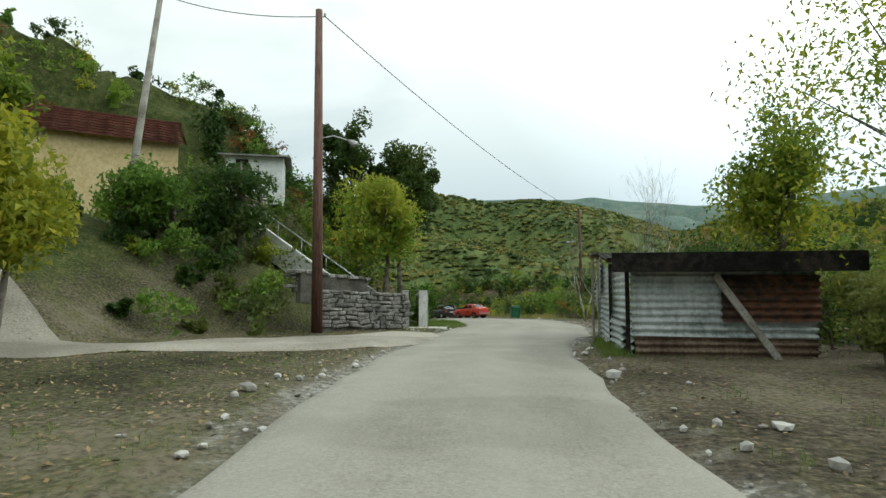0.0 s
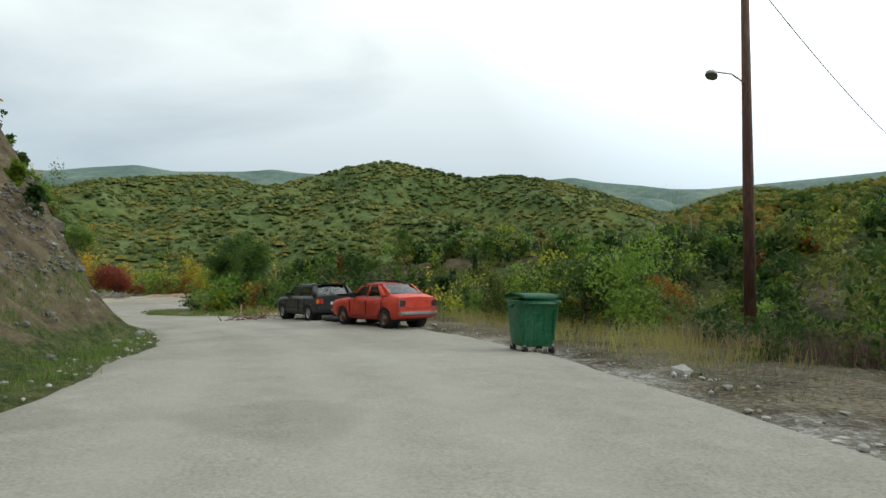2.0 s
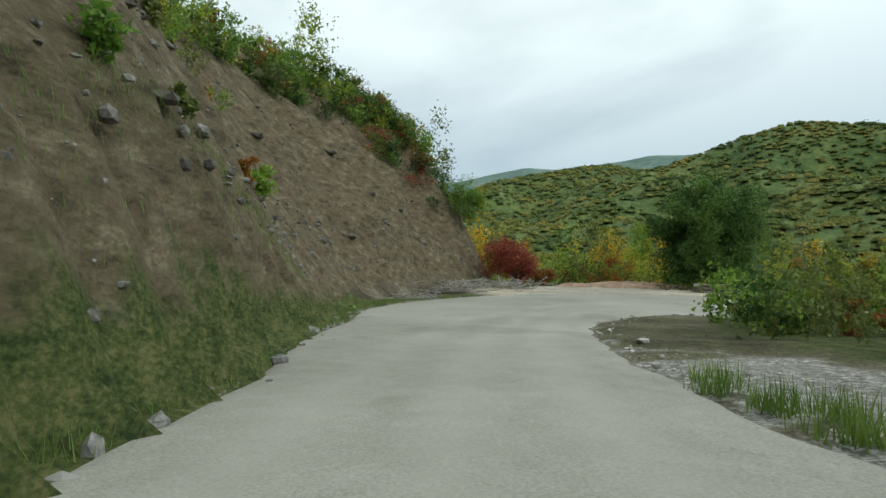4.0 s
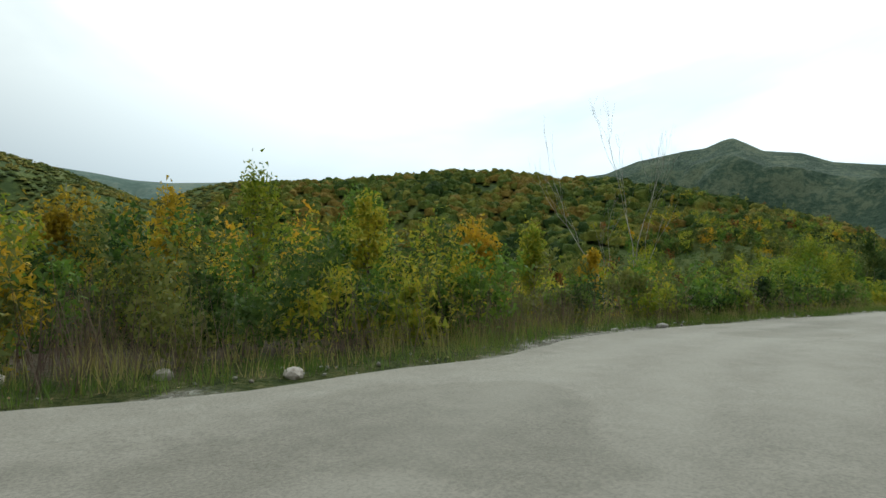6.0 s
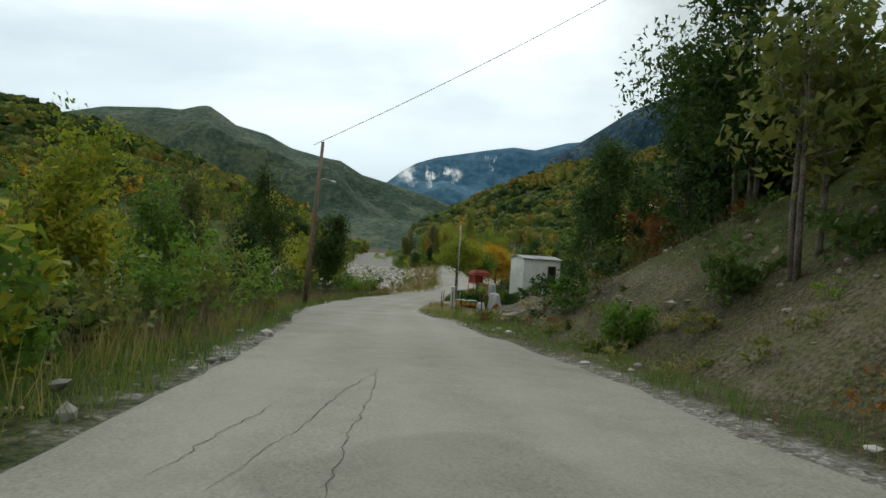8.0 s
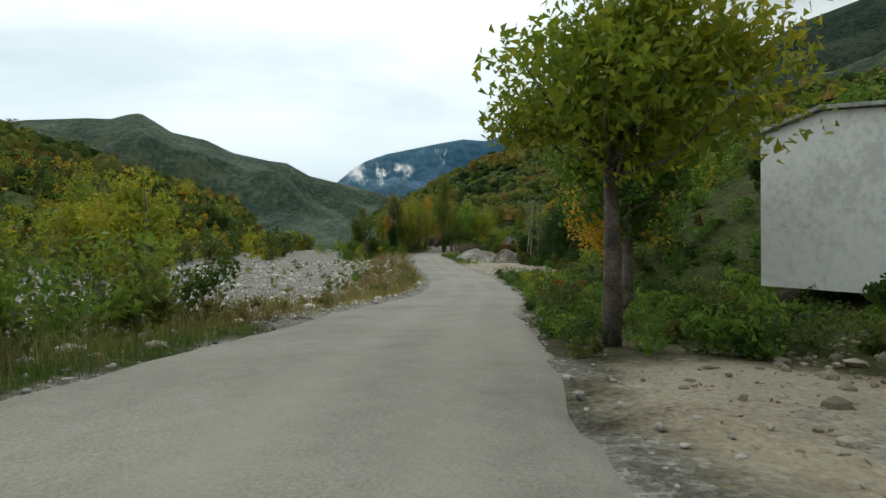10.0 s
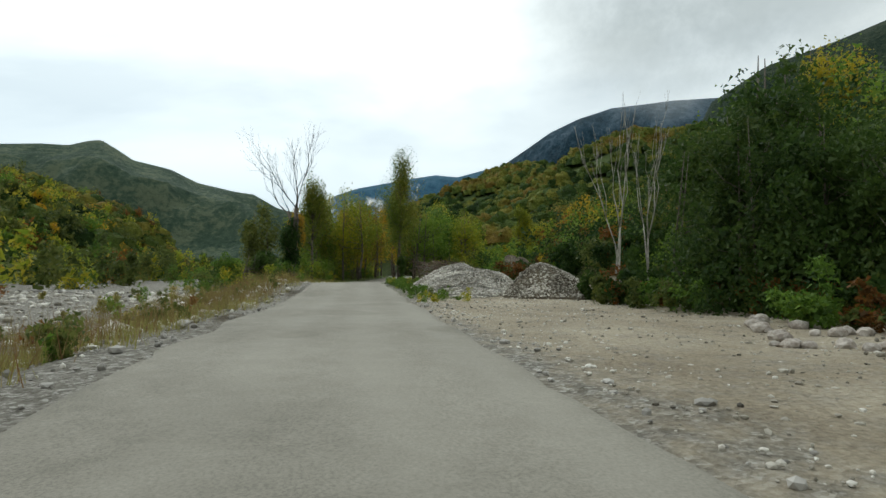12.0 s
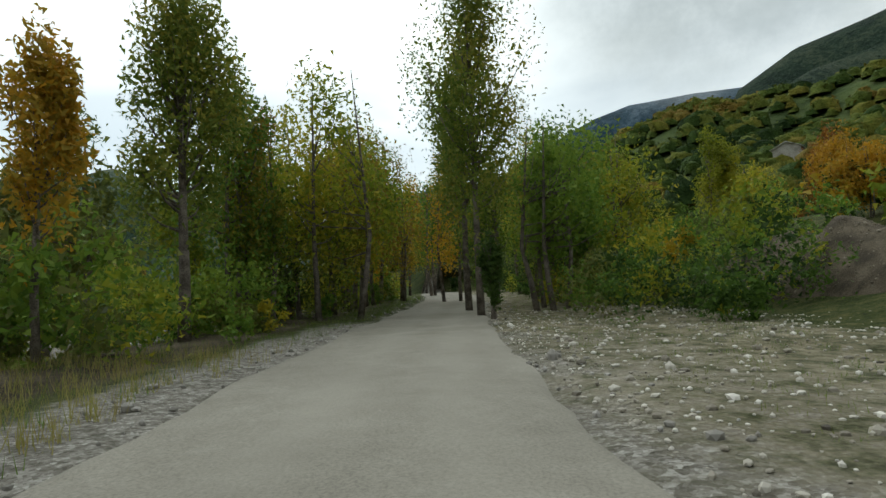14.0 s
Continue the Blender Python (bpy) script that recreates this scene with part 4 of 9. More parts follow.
def strip(s0, s1, side, e0, e1, n, h0, h1, rng, wide=0.55, avoid=()):
    """Places for bushes along a stretch of the road, from e0 to e1 metres beyond the asphalt."""
    s, e = rng.uniform(s0, s1, n), e0 + (e1 - e0) * rng.uniform(0, 1, n) ** 1.3
    off = side * (e + np.interp(s, EDGE_S, EDGE_L if side < 0 else EDGE_R))
    x, y = beside(s, off)
    z, ee, _, _, _, _ = land(x, y)
    h = rng.uniform(h0, h1, n)
    r = h * rng.uniform(0.7, 1.2, n) * wide
    z = np.maximum.reduce([z, EAST.z(x, y), NORTH.z(x, y)])
    ok = (ee > 0.55 * r)
    for ax, ay, ar in avoid:
        ok &= np.hypot(x - ax, y - ay) > ar + r * 0.6
    return np.c_[x, y, z, h, r][ok]


def shared(plants, weights, rng):
    """Deal plants out to kinds by weight."""
    k = rng.choice(len(weights), len(plants), p=np.array(weights) / sum(weights))
    return [plants[k == j] for j in range(len(weights))]


KINDS = {"green": (GREEN, "green leafy"), "dark": (DARK, "dark green"), "olive": (OLIVE, "olive-brown"), "yellow": (YELLOW, "golden yellow autumn"),
         "lime": (LIME, "yellow-green"), "rust": (RUST, "rust-brown autumn"), "red": (RED, "crimson autumn"), "dry": (DRYGRASS, "dry straw-coloured")}


def mixed_thicket(where, plants, mix, seed, leaf, per, **more):
    rng = np.random.default_rng(seed)
    for (kind, _), some in zip(mix.items(), shared(plants, list(mix.values()), rng)):
        if len(some):
            mat, word = KINDS[kind]
            thicket("bushes", f"{word} bushes {where}", some, mat, seed * 7 + len(kind), leaf, per, **more)


# the ruined wall on the slope stands free
RUIN = ((115.6, 56.9, 1.6), (113.4, 57.1, 1.6), (111.4, 57.3, 1.6), (109.6, 57.5, 1.8), (111.4, 60.4, 0.9), (110.0, 59.6, 0.9), (108.9, 58.8, 0.9), (108.0, 60.4, 1.6), (106.4, 61.8, 1.4))
R = np.random.default_rng(5)
# first leg, right: scrub beyond the dirt pad
CARS = ((-1.5, 43.5, 3.2), (-5.2, 48, 3.2), (2.9, 37, 2.5), (9.1, 41.9, 1.6))
mixed_thicket("beyond the dirt verge", strip(16, 58, 1, 5.0, 10, 130, 2.2, 4.4, R, avoid=CARS), {"dark": 5, "olive": 3, "green": 3, "lime": 1.4, "rust": 0.25}, 31, 0.055, 1500)
mixed_thicket("below the dirt verge", strip(20, 62, 1, 10, 30, 70, 1.8, 3.8, R, avoid=CARS), {"dark": 3, "olive": 4, "green": 3, "lime": 1}, 30, 0.065, 1200)
mixed_thicket("on the knoll between the roads", scatter(14, 66, 42, 80, 340, 1.8, 4.2, R, avoid=((53, 80, 11), (45, 82, 8), (61, 78, 8), (66.9, 76.2, 7))), {"dark": 3, "olive": 3, "green": 3, "lime": 1.5, "rust": 0.5}, 52, 0.1, 700)
mixed_thicket("beside the tin shed", strip(-6, 25, 1, 7.0, 18, 34, 2.0, 4.2, R, avoid=((7, 0.7, 4.4),)), {"dark": 2, "green": 3, "olive": 2}, 32, 0.1, 700)
mixed_thicket("behind the parked cars", strip(45, 97, 1, 4.0, 14, 80, 0.9, 2.2, R, avoid=CARS), {"olive": 4, "green": 2, "dark": 2, "rust": 0.5, "lime": 1.4}, 33, 0.05, 1300)
mixed_thicket("on the back of the knoll", scatter(64, 88, 38, 72, 70, 2, 4.5, R), {"dark": 3, "green": 3, "lime": 1, "olive": 2}, 53, 0.1, 700)
# outer side of the hairpin
ring = strip(104, 128, -1, 14, 50, 250, 3.5, 7.0, R, avoid=((-41, 101, 9), (-36.1, 107.6, 8), (-38, 92, 10)))
ring = ring[behind_foot(ring[:, 0], ring[:, 1])[0] < -2]
mixed_thicket("below the gravel turnout", ring, {"lime": 4, "olive": 3, "yellow": 2, "green": 2.5}, 34, 0.085, 1300)
mixed_thicket("at the edge of the hairpin", strip(118.5, 126, -1, 2.0, 9, 60, 1.6, 3.6, R, avoid=((-33, 101.6, 2.6), (-35.2, 104.6, 2))), {"lime": 3, "olive": 3, "dark": 2.5, "yellow": 1.6, "green": 2}, 57, 0.045, 2000)
# second leg, left: roadside scrub falling to the river
mixed_thicket("along the roadside slope", strip(124, 172, -1, 1.2, 6.5, 150, 1.2, 3.0, R), {"green": 4, "olive": 3, "dark": 2.5, "rust": 0.3, "lime": 2.5}, 35, 0.06, 1300)
mixed_thicket("along the lower roadside", strip(166, 212, -1, 1.5, 8, 150, 1.6, 3.6, R, avoid=((41.6, 95, 1.2),)), {"green": 3, "dark": 4, "olive": 3}, 36, 0.06, 1300)
mixed_thicket("on the near valley floor", np.vstack([strip(126, 182, -1, 6, 18, 110, 3, 6, R, 0.45), strip(110, 126, -1, 10, 20, 70, 3.5, 6.5, R, 0.4, avoid=((-36.1, 107.6, 7), (-41, 101, 8)))]), {"olive": 3, "lime": 3, "yellow": 2, "green": 2.5, "rust": 1.0, "dark": 1}, 37, 0.08, 1300)
mixed_thicket("on the valley floor", strip(106, 178, -1, 20, 70, 300, 5.5, 10, R, 0.42, avoid=((-36.1, 107.6, 9),)), {"olive": 3, "lime": 3.5, "yellow": 2.4, "green": 2.5, "rust": 1.6, "dark": 1.2}, 29, 0.115, 1400)
# second leg, right: the cut bank
mixed_thicket("on the cut bank", np.vstack([strip(124, 174, 1, 2.4, 13, 120, 0.9, 2.6, R, 0.65), strip(146, 177, 1, 8, 14, 60, 2.4, 4.4, R)]), {"olive": 3, "dark": 4, "rust": 1.0, "green": 2.5, "dry": 0.6}, 38, 0.052, 1500)
mixed_thicket("low on the cut bank", strip(134, 180, 1, 1.0, 9, 260, 0.25, 0.8, R, 0.9), {"dry": 3, "olive": 4, "rust": 1.5, "dark": 2, "green": 1}, 78, 0.03, 520)
mixed_thicket("on top of the knoll", strip(122, 180, 1, 7.5, 26, 220, 2.0, 4.6, R), {"dark": 4, "green": 2, "olive": 2.5, "rust": 1, "lime": 0.6}, 39, 0.12, 560)
# inside the bend
mixed_thicket("inside the bend", strip(56, 125, 1, 3.5, 26, 210, 1.4, 3.8, R, avoid=CARS), {"olive": 3, "dark": 2, "green": 3, "lime": 2, "rust": 0.3}, 40, 0.07, 900)
# third leg, right
mixed_thicket("on the steep green bank", np.vstack([strip(206, 243, 1, 0.8, 14, 330, 0.5, 1.35, R, 0.85, avoid=RUIN), strip(212, 243, 1, 11, 24, 150, 0.7, 1.8, R, 0.8, avoid=RUIN)]), {"green": 4, "dark": 2, "olive": 2.4, "rust": 0.6, "lime": 0.6}, 41, 0.049, 1050)
mixed_thicket("behind the lay-by", np.vstack([strip(251, 284, 1, 11.5, 17, 110, 2.2, 4.2, R, avoid=RUIN), strip(252, 304, 1, 15, 28, 80, 4.5, 8.5, R)]), {"dark": 6, "green": 3, "rust": 0.5, "olive": 2, "yellow": 0.3}, 42, 0.08, 1300)
mixed_thicket("up the slope behind the lay-by", strip(215, 310, 1, 27, 60, 150, 2.8, 5.5, R, avoid=RUIN), {"dark": 3.5, "green": 3, "rust": 1.3, "olive": 2, "lime": 1}, 28, 0.08, 1300)
mixed_thicket("at the road's far end", strip(310, 375, 1, 3.5, 22, 80, 1.6, 6.0, R), {"green": 3, "dark": 3, "lime": 1.5, "olive": 2}, 43, 0.07, 1300)
mixed_thicket("on the broken bank beside the road", strip(280, 306, 1, 19, 27, 80, 1.6, 3.8, R), {"olive": 3, "lime": 3, "rust": 2, "yellow": 2}, 59, 0.08, 800)
mixed_thicket("undergrowth under the roadside trees", np.vstack([strip(284, 345, -1, 2.4, 12, 90, 1.2, 3.2, R), strip(302, 345, 1, 3, 12, 60, 1.2, 3.4, R)]), {"dark": 1, "green": 4, "olive": 1.5, "lime": 2.5}, 55, 0.06, 1050)
mixed_thicket("on the near southern slope", scatter(136, 225, 20, 60, 130, 3.0, 6.0, R), {"green": 4, "lime": 2.5, "yellow": 1, "dark": 3, "rust": 0.8}, 56, 0.13, 800)
mixed_thicket("in the riverside wood", np.vstack([strip(294, 375, -1, 3, 12, 80, 1.5, 4.5, R), strip(316, 375, -1, 10, 26, 60, 1.5, 4.5, R)]), {"green": 4, "olive": 2, "lime": 3.5, "dark": 1}, 44, 0.065, 1400)
mixed_thicket("scattered on the river gravel", np.vstack([strip(208, 288, -1, 1.0, 9, 170, 0.4, 1.1, R), strip(205, 284, -1, 6.0, 40, 90, 0.4, 1.3, R)]), {"olive": 3, "dry": 3, "green": 1.6, "rust": 0.5}, 45, 0.05, 420)
mixed_thicket("on the far river bank", strip(200, 375, -1, 56, 100, 300, 7, 12.5, R, 0.42), {"rust": 0.7, "olive": 5, "lime": 3, "dark": 0.6, "green": 1, "yellow": 1}, 46, 0.19, 1100)
mixed_thicket("in the trees across the river bed", np.vstack([scatter(135, 270, 101, 126, 170, 4.5, 8, R, 0.42), scatter(150, 330, 124, 205, 330, 6.5, 10.5, R, 0.4)]), {"rust": 0.6, "olive": 5, "lime": 3, "dark": 0.6, "green": 1, "yellow": 1.0}, 77, 0.15, 1150)
mixed_thicket("on the slope behind the yard", strip(184, 226, 1, 18, 46, 130, 1.8, 4.8, R, avoid=RUIN + ((55.5, 67.7, 3.5), (53.0, 70.8, 3.0), (50.5, 73.4, 3), (66.9, 76.2, 5), (56, 79, 8), (48, 79, 8))), {"dark": 4, "green": 3, "olive": 2, "lime": 1, "rust": 0.3}, 51, 0.05, 1500)
mixed_thicket("in the yard by the beehives", np.array([(x, y, ground_z(x, y), h, 0.6 * h) for x, y, h in ((50.7, 84.75, 1.7), (51.5, 84.7, 2.0), (52.4, 84.2, 1.9), (50.0, 85.1, 1.3), (53.0, 83.6, 1.0), (60.2, 79.8, 1.7), (62.0, 78.8, 2.0), (58.5, 80.4, 1.5), (61.2, 77.4, 2.1), (60.4, 76.2, 1.7), (56.6, 82.0, 1.3))]), {"dark": 3, "green": 2, "olive": 2}, 58, 0.055, 3000)
mixed_thicket("around the many-stemmed tree", np.array([(x, y, ground_z(x, y), h, 0.6 * h) for x, y, h in ((6.6, 85.4, 2.0), (3.6, 84.6, 1.8), (6.4, 84.2, 2.6), (4.8, 83.4, 2.8), (7.6, 83.2, 2.4))]), {"green": 3, "dark": 2}, 60, 0.045, 3200)
mixed_thicket("filling the riverside wood", np.vstack([strip(298, 350, -1, 4, 13, 50, 3.0, 6.0, R), strip(306, 350, 1, 4, 13, 40, 3.0, 6.0, R)]), {"dark": 0.6, "green": 4, "lime": 4, "olive": 1.5}, 67, 0.075, 1400)
mixed_thicket("behind the dead branches", scatter(136, 146, 60, 67.5, 30, 1.4, 3.2, R), {"dark": 3, "olive": 2, "rust": 1.4, "yellow": 0.8, "green": 2}, 68, 0.08, 900)
mixed_thicket("below the small white house", np.array([(x, y, ground_z(x, y), h, 0.62 * h) for x, y, h in ((-11.6, 17.2, 2.2), (-10.6, 17.9, 2.2), (-12.8, 17.0, 2.0), (-9.8, 18.6, 2.6), (-13.8, 17.4, 1.8), (-11.0, 16.4, 1.8), (-12.0, 16.0, 1.6))]), {"green": 3, "olive": 2}, 69, 0.07, 1300)
mixed_thicket("on the bank behind the stone wall", np.vstack([scatter(-10, -4.0, 12, 26, 60, 0.6, 1.9, R, avoid=((-12.4, 19.2, 2.5),)), scatter(-13, -3.6, 20, 35, 110, 0.5, 1.6, R, 0.8)]), {"green": 4, "olive": 2, "lime": 1.4, "dark": 1}, 70, 0.055, 750)
mixed_thicket("under the dark evergreens", np.vstack([scatter(110, 120, 62.5, 67.5, 26, 1.4, 3.0, R), scatter(115, 119.5, 66.8, 68.8, 10, 0.8, 1.7, R)]), {"dark": 4, "olive": 1}, 71, 0.08, 900)
mixed_thicket("at the foot of the green bank", strip(206, 242, 1, 0.25, 7, 330, 0.3, 1.0, R, 0.9), {"green": 4, "dark": 2, "olive": 2}, 72, 0.034, 650)
mixed_thicket("on the slope below the ruined wall", np.vstack([scatter(95, 112, 56, 68, 250, 0.5, 1.3, R, 0.9, avoid=RUIN), scatter(94, 109, 50, 60, 60, 1.2, 3.0, R, 0.7, avoid=RUIN)]), {"green": 4, "dark": 3, "olive": 3, "rust": 0.8, "lime": 0.6}, 80, 0.055, 900)
mixed_thicket("along the edge of the lay-by", np.vstack([scatter(103, 118, 67.0, 69.2, 46, 0.9, 2.2, R, 0.6), scatter(101, 108, 68.2, 70.4, 14, 0.5, 1.1, R, 0.7)]), {"dark": 3, "green": 3, "olive": 2, "rust": 1.2}, 79, 0.055, 900)
mixed_thicket("between the road and the gravel heap", strip(264, 288, 1, 0.2, 2.8, 170, 0.2, 0.65, R), {"green": 5, "lime": 1, "olive": 1}, 65, 0.02, 900)
mixed_thicket("dotted up the dirt slope", strip(174, 206, 1, 6.5, 22, 120, 0.6, 2.2, R, avoid=((53, 80, 3), (56, 84, 3))), {"dark": 3, "olive": 3, "dry": 2, "green": 1}, 66, 0.05, 600)
# village bank and the top of the cut
mixed_thicket("on the village bank", np.vstack([strip(-22, 30, -1, 12, 30, 90, 1.5, 3.6, R, avoid=((-21, 15.6, 8), (-8.5, 12.5, 4))), scatter(-22, -6, 1, 12, 70, 0.4, 1.0, R, 0.8, avoid=((-5, -2.6, 2.2), (-9, -2, 2.2), (-12, -0.6, 2.2), (-15, 0.8, 2.2), (-18, 2, 2.2), (-22, 3.6, 2.2))), scatter(-24, -4, 1.5, 18, 130, 1.3, 3.0, R, 0.65, avoid=((-5, -2.6, 2.4), (-9, -2, 2.4), (-12, -0.6, 2.4), (-15, 0.8, 2.4), (-18, 2, 2.4), (-22, 3.6, 2.4), (-2.5, 8.5, 2.2), (-21, 15.6, 6), (-12.5, 18, 3), (-17, 10.5, 3.5), (-14, 7, 3)))]), {"dark": 2, "green": 3, "olive": 3, "lime": 1}, 47, 0.065, 1100)


mixed_thicket("in the woods above the village house", strip(-22, 34, -1, 27, 62, 170, 3.2, 5.5, R, 0.5), {"dark": 4, "green": 2, "olive": 3, "rust": 0.5}, 74, 0.12, 900)
mixed_thicket("on the slope round the village house", strip(-22, 34, -1, 15, 30, 130, 1.6, 3.4, R, 0.55, avoid=((-21.5, 16, 6), (-12.4, 19.2, 2.5))), {"dark": 3, "green": 3, "olive": 3, "lime": 1}, 76, 0.075, 1000)
mixed_thicket("among the valley poplars", strip(106, 146, -1, 18, 44, 110, 10, 15.5, R, 0.28, avoid=((-36.1, 107.6, 9), (-41, 101, 9))), {"yellow": 4, "lime": 3, "olive": 3, "green": 1.5}, 75, 0.1, 1900)


def top_strip(a0, a1, d0, d1, n, h0, h1, rng):
    """Places for bushes behind the cliff's foot line, from a0 to a1 metres along it."""
    seg = np.hypot(*np.diff(FOOT, axis=0).T)
    run = np.r_[0, np.cumsum(seg)]
    a, d = rng.uniform(a0, a1, n), rng.uniform(d0, d1, n)
    x, y = np.interp(a, run, FOOT[:, 0]), np.interp(a, run, FOOT[:, 1])
    tx, ty = np.interp(a + 1, run, FOOT[:, 0]) - np.interp(a - 1, run, FOOT[:, 0]), np.interp(a + 1, run, FOOT[:, 1]) - np.interp(a - 1, run, FOOT[:, 1])
    ln = np.hypot(tx, ty) + 1e-9
    x, y = x - ty / ln * d, y + tx / ln * d
    h = rng.uniform(h0, h1, n)
    return np.c_[x, y, land(x, y)[0], h, h * rng.uniform(0.5, 0.8, n)]


mixed_thicket("along the cliff top", np.vstack([top_strip(10, 98, 9.0, 15, 260, 2.0, 4.2, R), top_strip(3, 96, 13, 30, 130, 2.2, 4.6, R)]), {"green": 4, "olive": 2, "lime": 2, "rust": 1.0, "red": 0.3, "dark": 2.5}, 48, 0.09, 640)
above_cut = scatter(-62, -7, 18, 64, 330, 1.6, 3.6, R, avoid=((-21, 15.6, 8), (-12.4, 19.2, 1.9)))
above_cut = above_cut[behind_foot(above_cut[:, 0], above_cut[:, 1])[0] > 13]
mixed_thicket("on the hillside above the cut", above_cut, {"dark": 3, "green": 4, "olive": 3, "lime": 1, "rust": 0.6}, 54, 0.14, 420)
mixed_thicket("clinging to the eroded face", np.vstack([top_strip(4, 60, 2, 6, 24, 0.5, 1.5, R), top_strip(5, 58, 5.5, 11.5, 230, 1.2, 2.9, R), top_strip(58, 96, 8.5, 13, 90, 1.4, 3.0, R)]), {"olive": 3, "dark": 2.5, "green": 3, "lime": 1, "rust": 0.6}, 49, 0.075, 620)
mixed_thicket("along the brow of the eroded face", top_strip(4, 62, 4.5, 9.5, 150, 1.3, 2.6, R), {"green": 3, "lime": 2, "olive": 2, "rust": 0.8, "yellow": 0.5}, 73, 0.06, 900)
mixed_thicket("at the cliff's end", np.vstack([top_strip(84, 106, 0.5, 9, 40, 1.6, 3.4, R), top_strip(80, 102, 4, 10, 60, 2.0, 4.2, R)]), {"red": 1.6, "rust": 1.2, "green": 4, "dark": 3, "olive": 1.5}, 50, 0.06, 1300)


def woods(name, label, box, peaks, seed, rough, n, size, quads, leaves, eye=(0, 60), near=0.0, far=1e9, low=-9.0, leaf=0.16, rim0=0.8, clear=(0, 0, 0), sides=8):
    """Far woods: rough crowns of large leaf masses all over a hill's near side."""
    rng = np.random.default_rng(seed)
    x, y = rng.uniform(box[0], box[1], n * 3), rng.uniform(box[2], box[3], n * 3)
    if isinstance(peaks, Ridge):
        z, z2 = peaks.z(x, y), peaks.z(x + (eye[0] - x) * 0.02, y + (eye[1] - y) * 0.02)
        facing = z > z2 - 3
    else:
        z = heights(x, y, peaks, {"hill_south_woods": 17, "hill_west_woods": 18}[name], rough)
        z2 = heights(x + (eye[0] - x) * 0.02, y + (eye[1] - y) * 0.02, peaks, 0, 0.0)
        facing = heights(x, y, peaks, 0, 0.0) > z2 - 0.6
    d = np.hypot(x - eye[0], y - eye[1])
    rim = np.minimum.reduce([x - box[0], box[1] - x, y - box[2], box[3] - y]) / (0.16 * min(box[1] - box[0], box[3] - box[2]))
    ok = np.flatnonzero(facing & (z > low) & (d > near) & (d < far) & (rim > rim0) & (np.hypot(x - clear[0], y - clear[1]) > clear[2]))[:n]
    x, y, z = x[ok], y[ok], z[ok]
    k = len(x)
    r = size * rng.uniform(0.55, 1.5, k)
    # a rough dome for each crown, with leaf sprays standing out of it
    rows = [(0.42, 1.0), (0.85, 0.66), (0.95, -0.15)] if sides > 6 else [(0.68, 0.8), (0.95, -0.2)]
    a = np.arange(sides) * 2 * math.pi / sides
    dome = [(0.0, 0.0, 1.12)] + [(w * math.cos(t + 0.4 * i), w * math.sin(t + 0.4 * i), h) for i, (w, h) in enumerate(rows) for t in a]
    df = [(0, 1 + i, 1 + (i + 1) % sides) for i in range(sides)]
    for ring in range(len(rows) - 1):
        p, q = 1 + ring * sides, 1 + (ring + 1) * sides
        for i in range(sides):
            df += [(p + i, q + i, q + (i + 1) % sides), (p + i, q + (i + 1) % sides, p + (i + 1) % sides)]
    dome, df = np.array(dome), np.array(df)
    v = dome[None] * (1 + rng.normal(size=(k, len(dome), 1)) * 0.13) * np.stack([r, r, r * rng.uniform(0.8, 1.25, k) * (0.45 if sides == 6 else 0.8)], 1)[:, None]
    v = (v + np.stack([x, y, z + 0.25 * r], 1)[:, None]).reshape(-1, 3)
    f = (df[None] + (np.arange(k) * len(dome))[:, None, None]).reshape(-1, 3)
    q = rng.normal(size=(k, quads, 3))
    q /= np.linalg.norm(q, axis=2)[:, :, None]
    q[:, :, 2] = np.abs(q[:, :, 2]) * 1.05 + 0.2
    pts = (np.stack([x, y, z], 1)[:, None] + q * r[:, None, None]).reshape(-1, 3)
    v2, f2 = leaf_cloud(pts, np.repeat(r * leaf * 2.1, quads), rng, droop=0.0, slim=0.75)
    v, f = np.vstack([v, v2]), np.vstack([f, f2 + len(v)])
    put(name, grid_mesh(name, v, f, leaves), label, "woods", kind="stuff")


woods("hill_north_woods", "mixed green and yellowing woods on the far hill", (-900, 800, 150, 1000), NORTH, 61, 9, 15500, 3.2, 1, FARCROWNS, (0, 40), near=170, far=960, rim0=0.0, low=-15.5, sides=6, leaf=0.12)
woods("hill_east_woods", "autumn-coloured woods on the hillside", (20, 330, 100, 460), EAST, 62, 5, 4400, 2.8, 9, CROWNS, (-25, 90), low=-14.5, rim0=0.0, near=150, far=345, leaf=0.075, clear=(119, 78, 106))
woods("hill_south_woods", "mixed woods on the hillside above the road", (150, 760, -420, 90), SOUTH, 63, 5, 4400, 2.9, 9, CROWNS, (70, 85), low=-13.5, leaf=0.09, rim0=0.2, clear=(141, 76, 88))
woods("hill_west_woods", "woods on the village hillside", (-230, -44, -60, 62), WEST, 64, 4, 1300, 2.5, 14, CROWNS, (3, -10), rim0=0.2)


# ---------------------------------------------------------------- single trees
IVY = foliage("ivy_and_oak_leaves", [(0.016, 0.036, 0.01), (0.035, 0.066, 0.014), (0.065, 0.098, 0.02), (0.11, 0.13, 0.03)])
BRIGHT = foliage("leaves_fresh_green", [(0.045, 0.1, 0.014), (0.09, 0.17, 0.02), (0.15, 0.235, 0.028), (0.28, 0.29, 0.035)])
GOLDLIME = foliage("leaves_gold_and_lime", [(0.12, 0.15, 0.016), (0.22, 0.24, 0.022), (0.34, 0.31, 0.028), (0.45, 0.34, 0.03)])
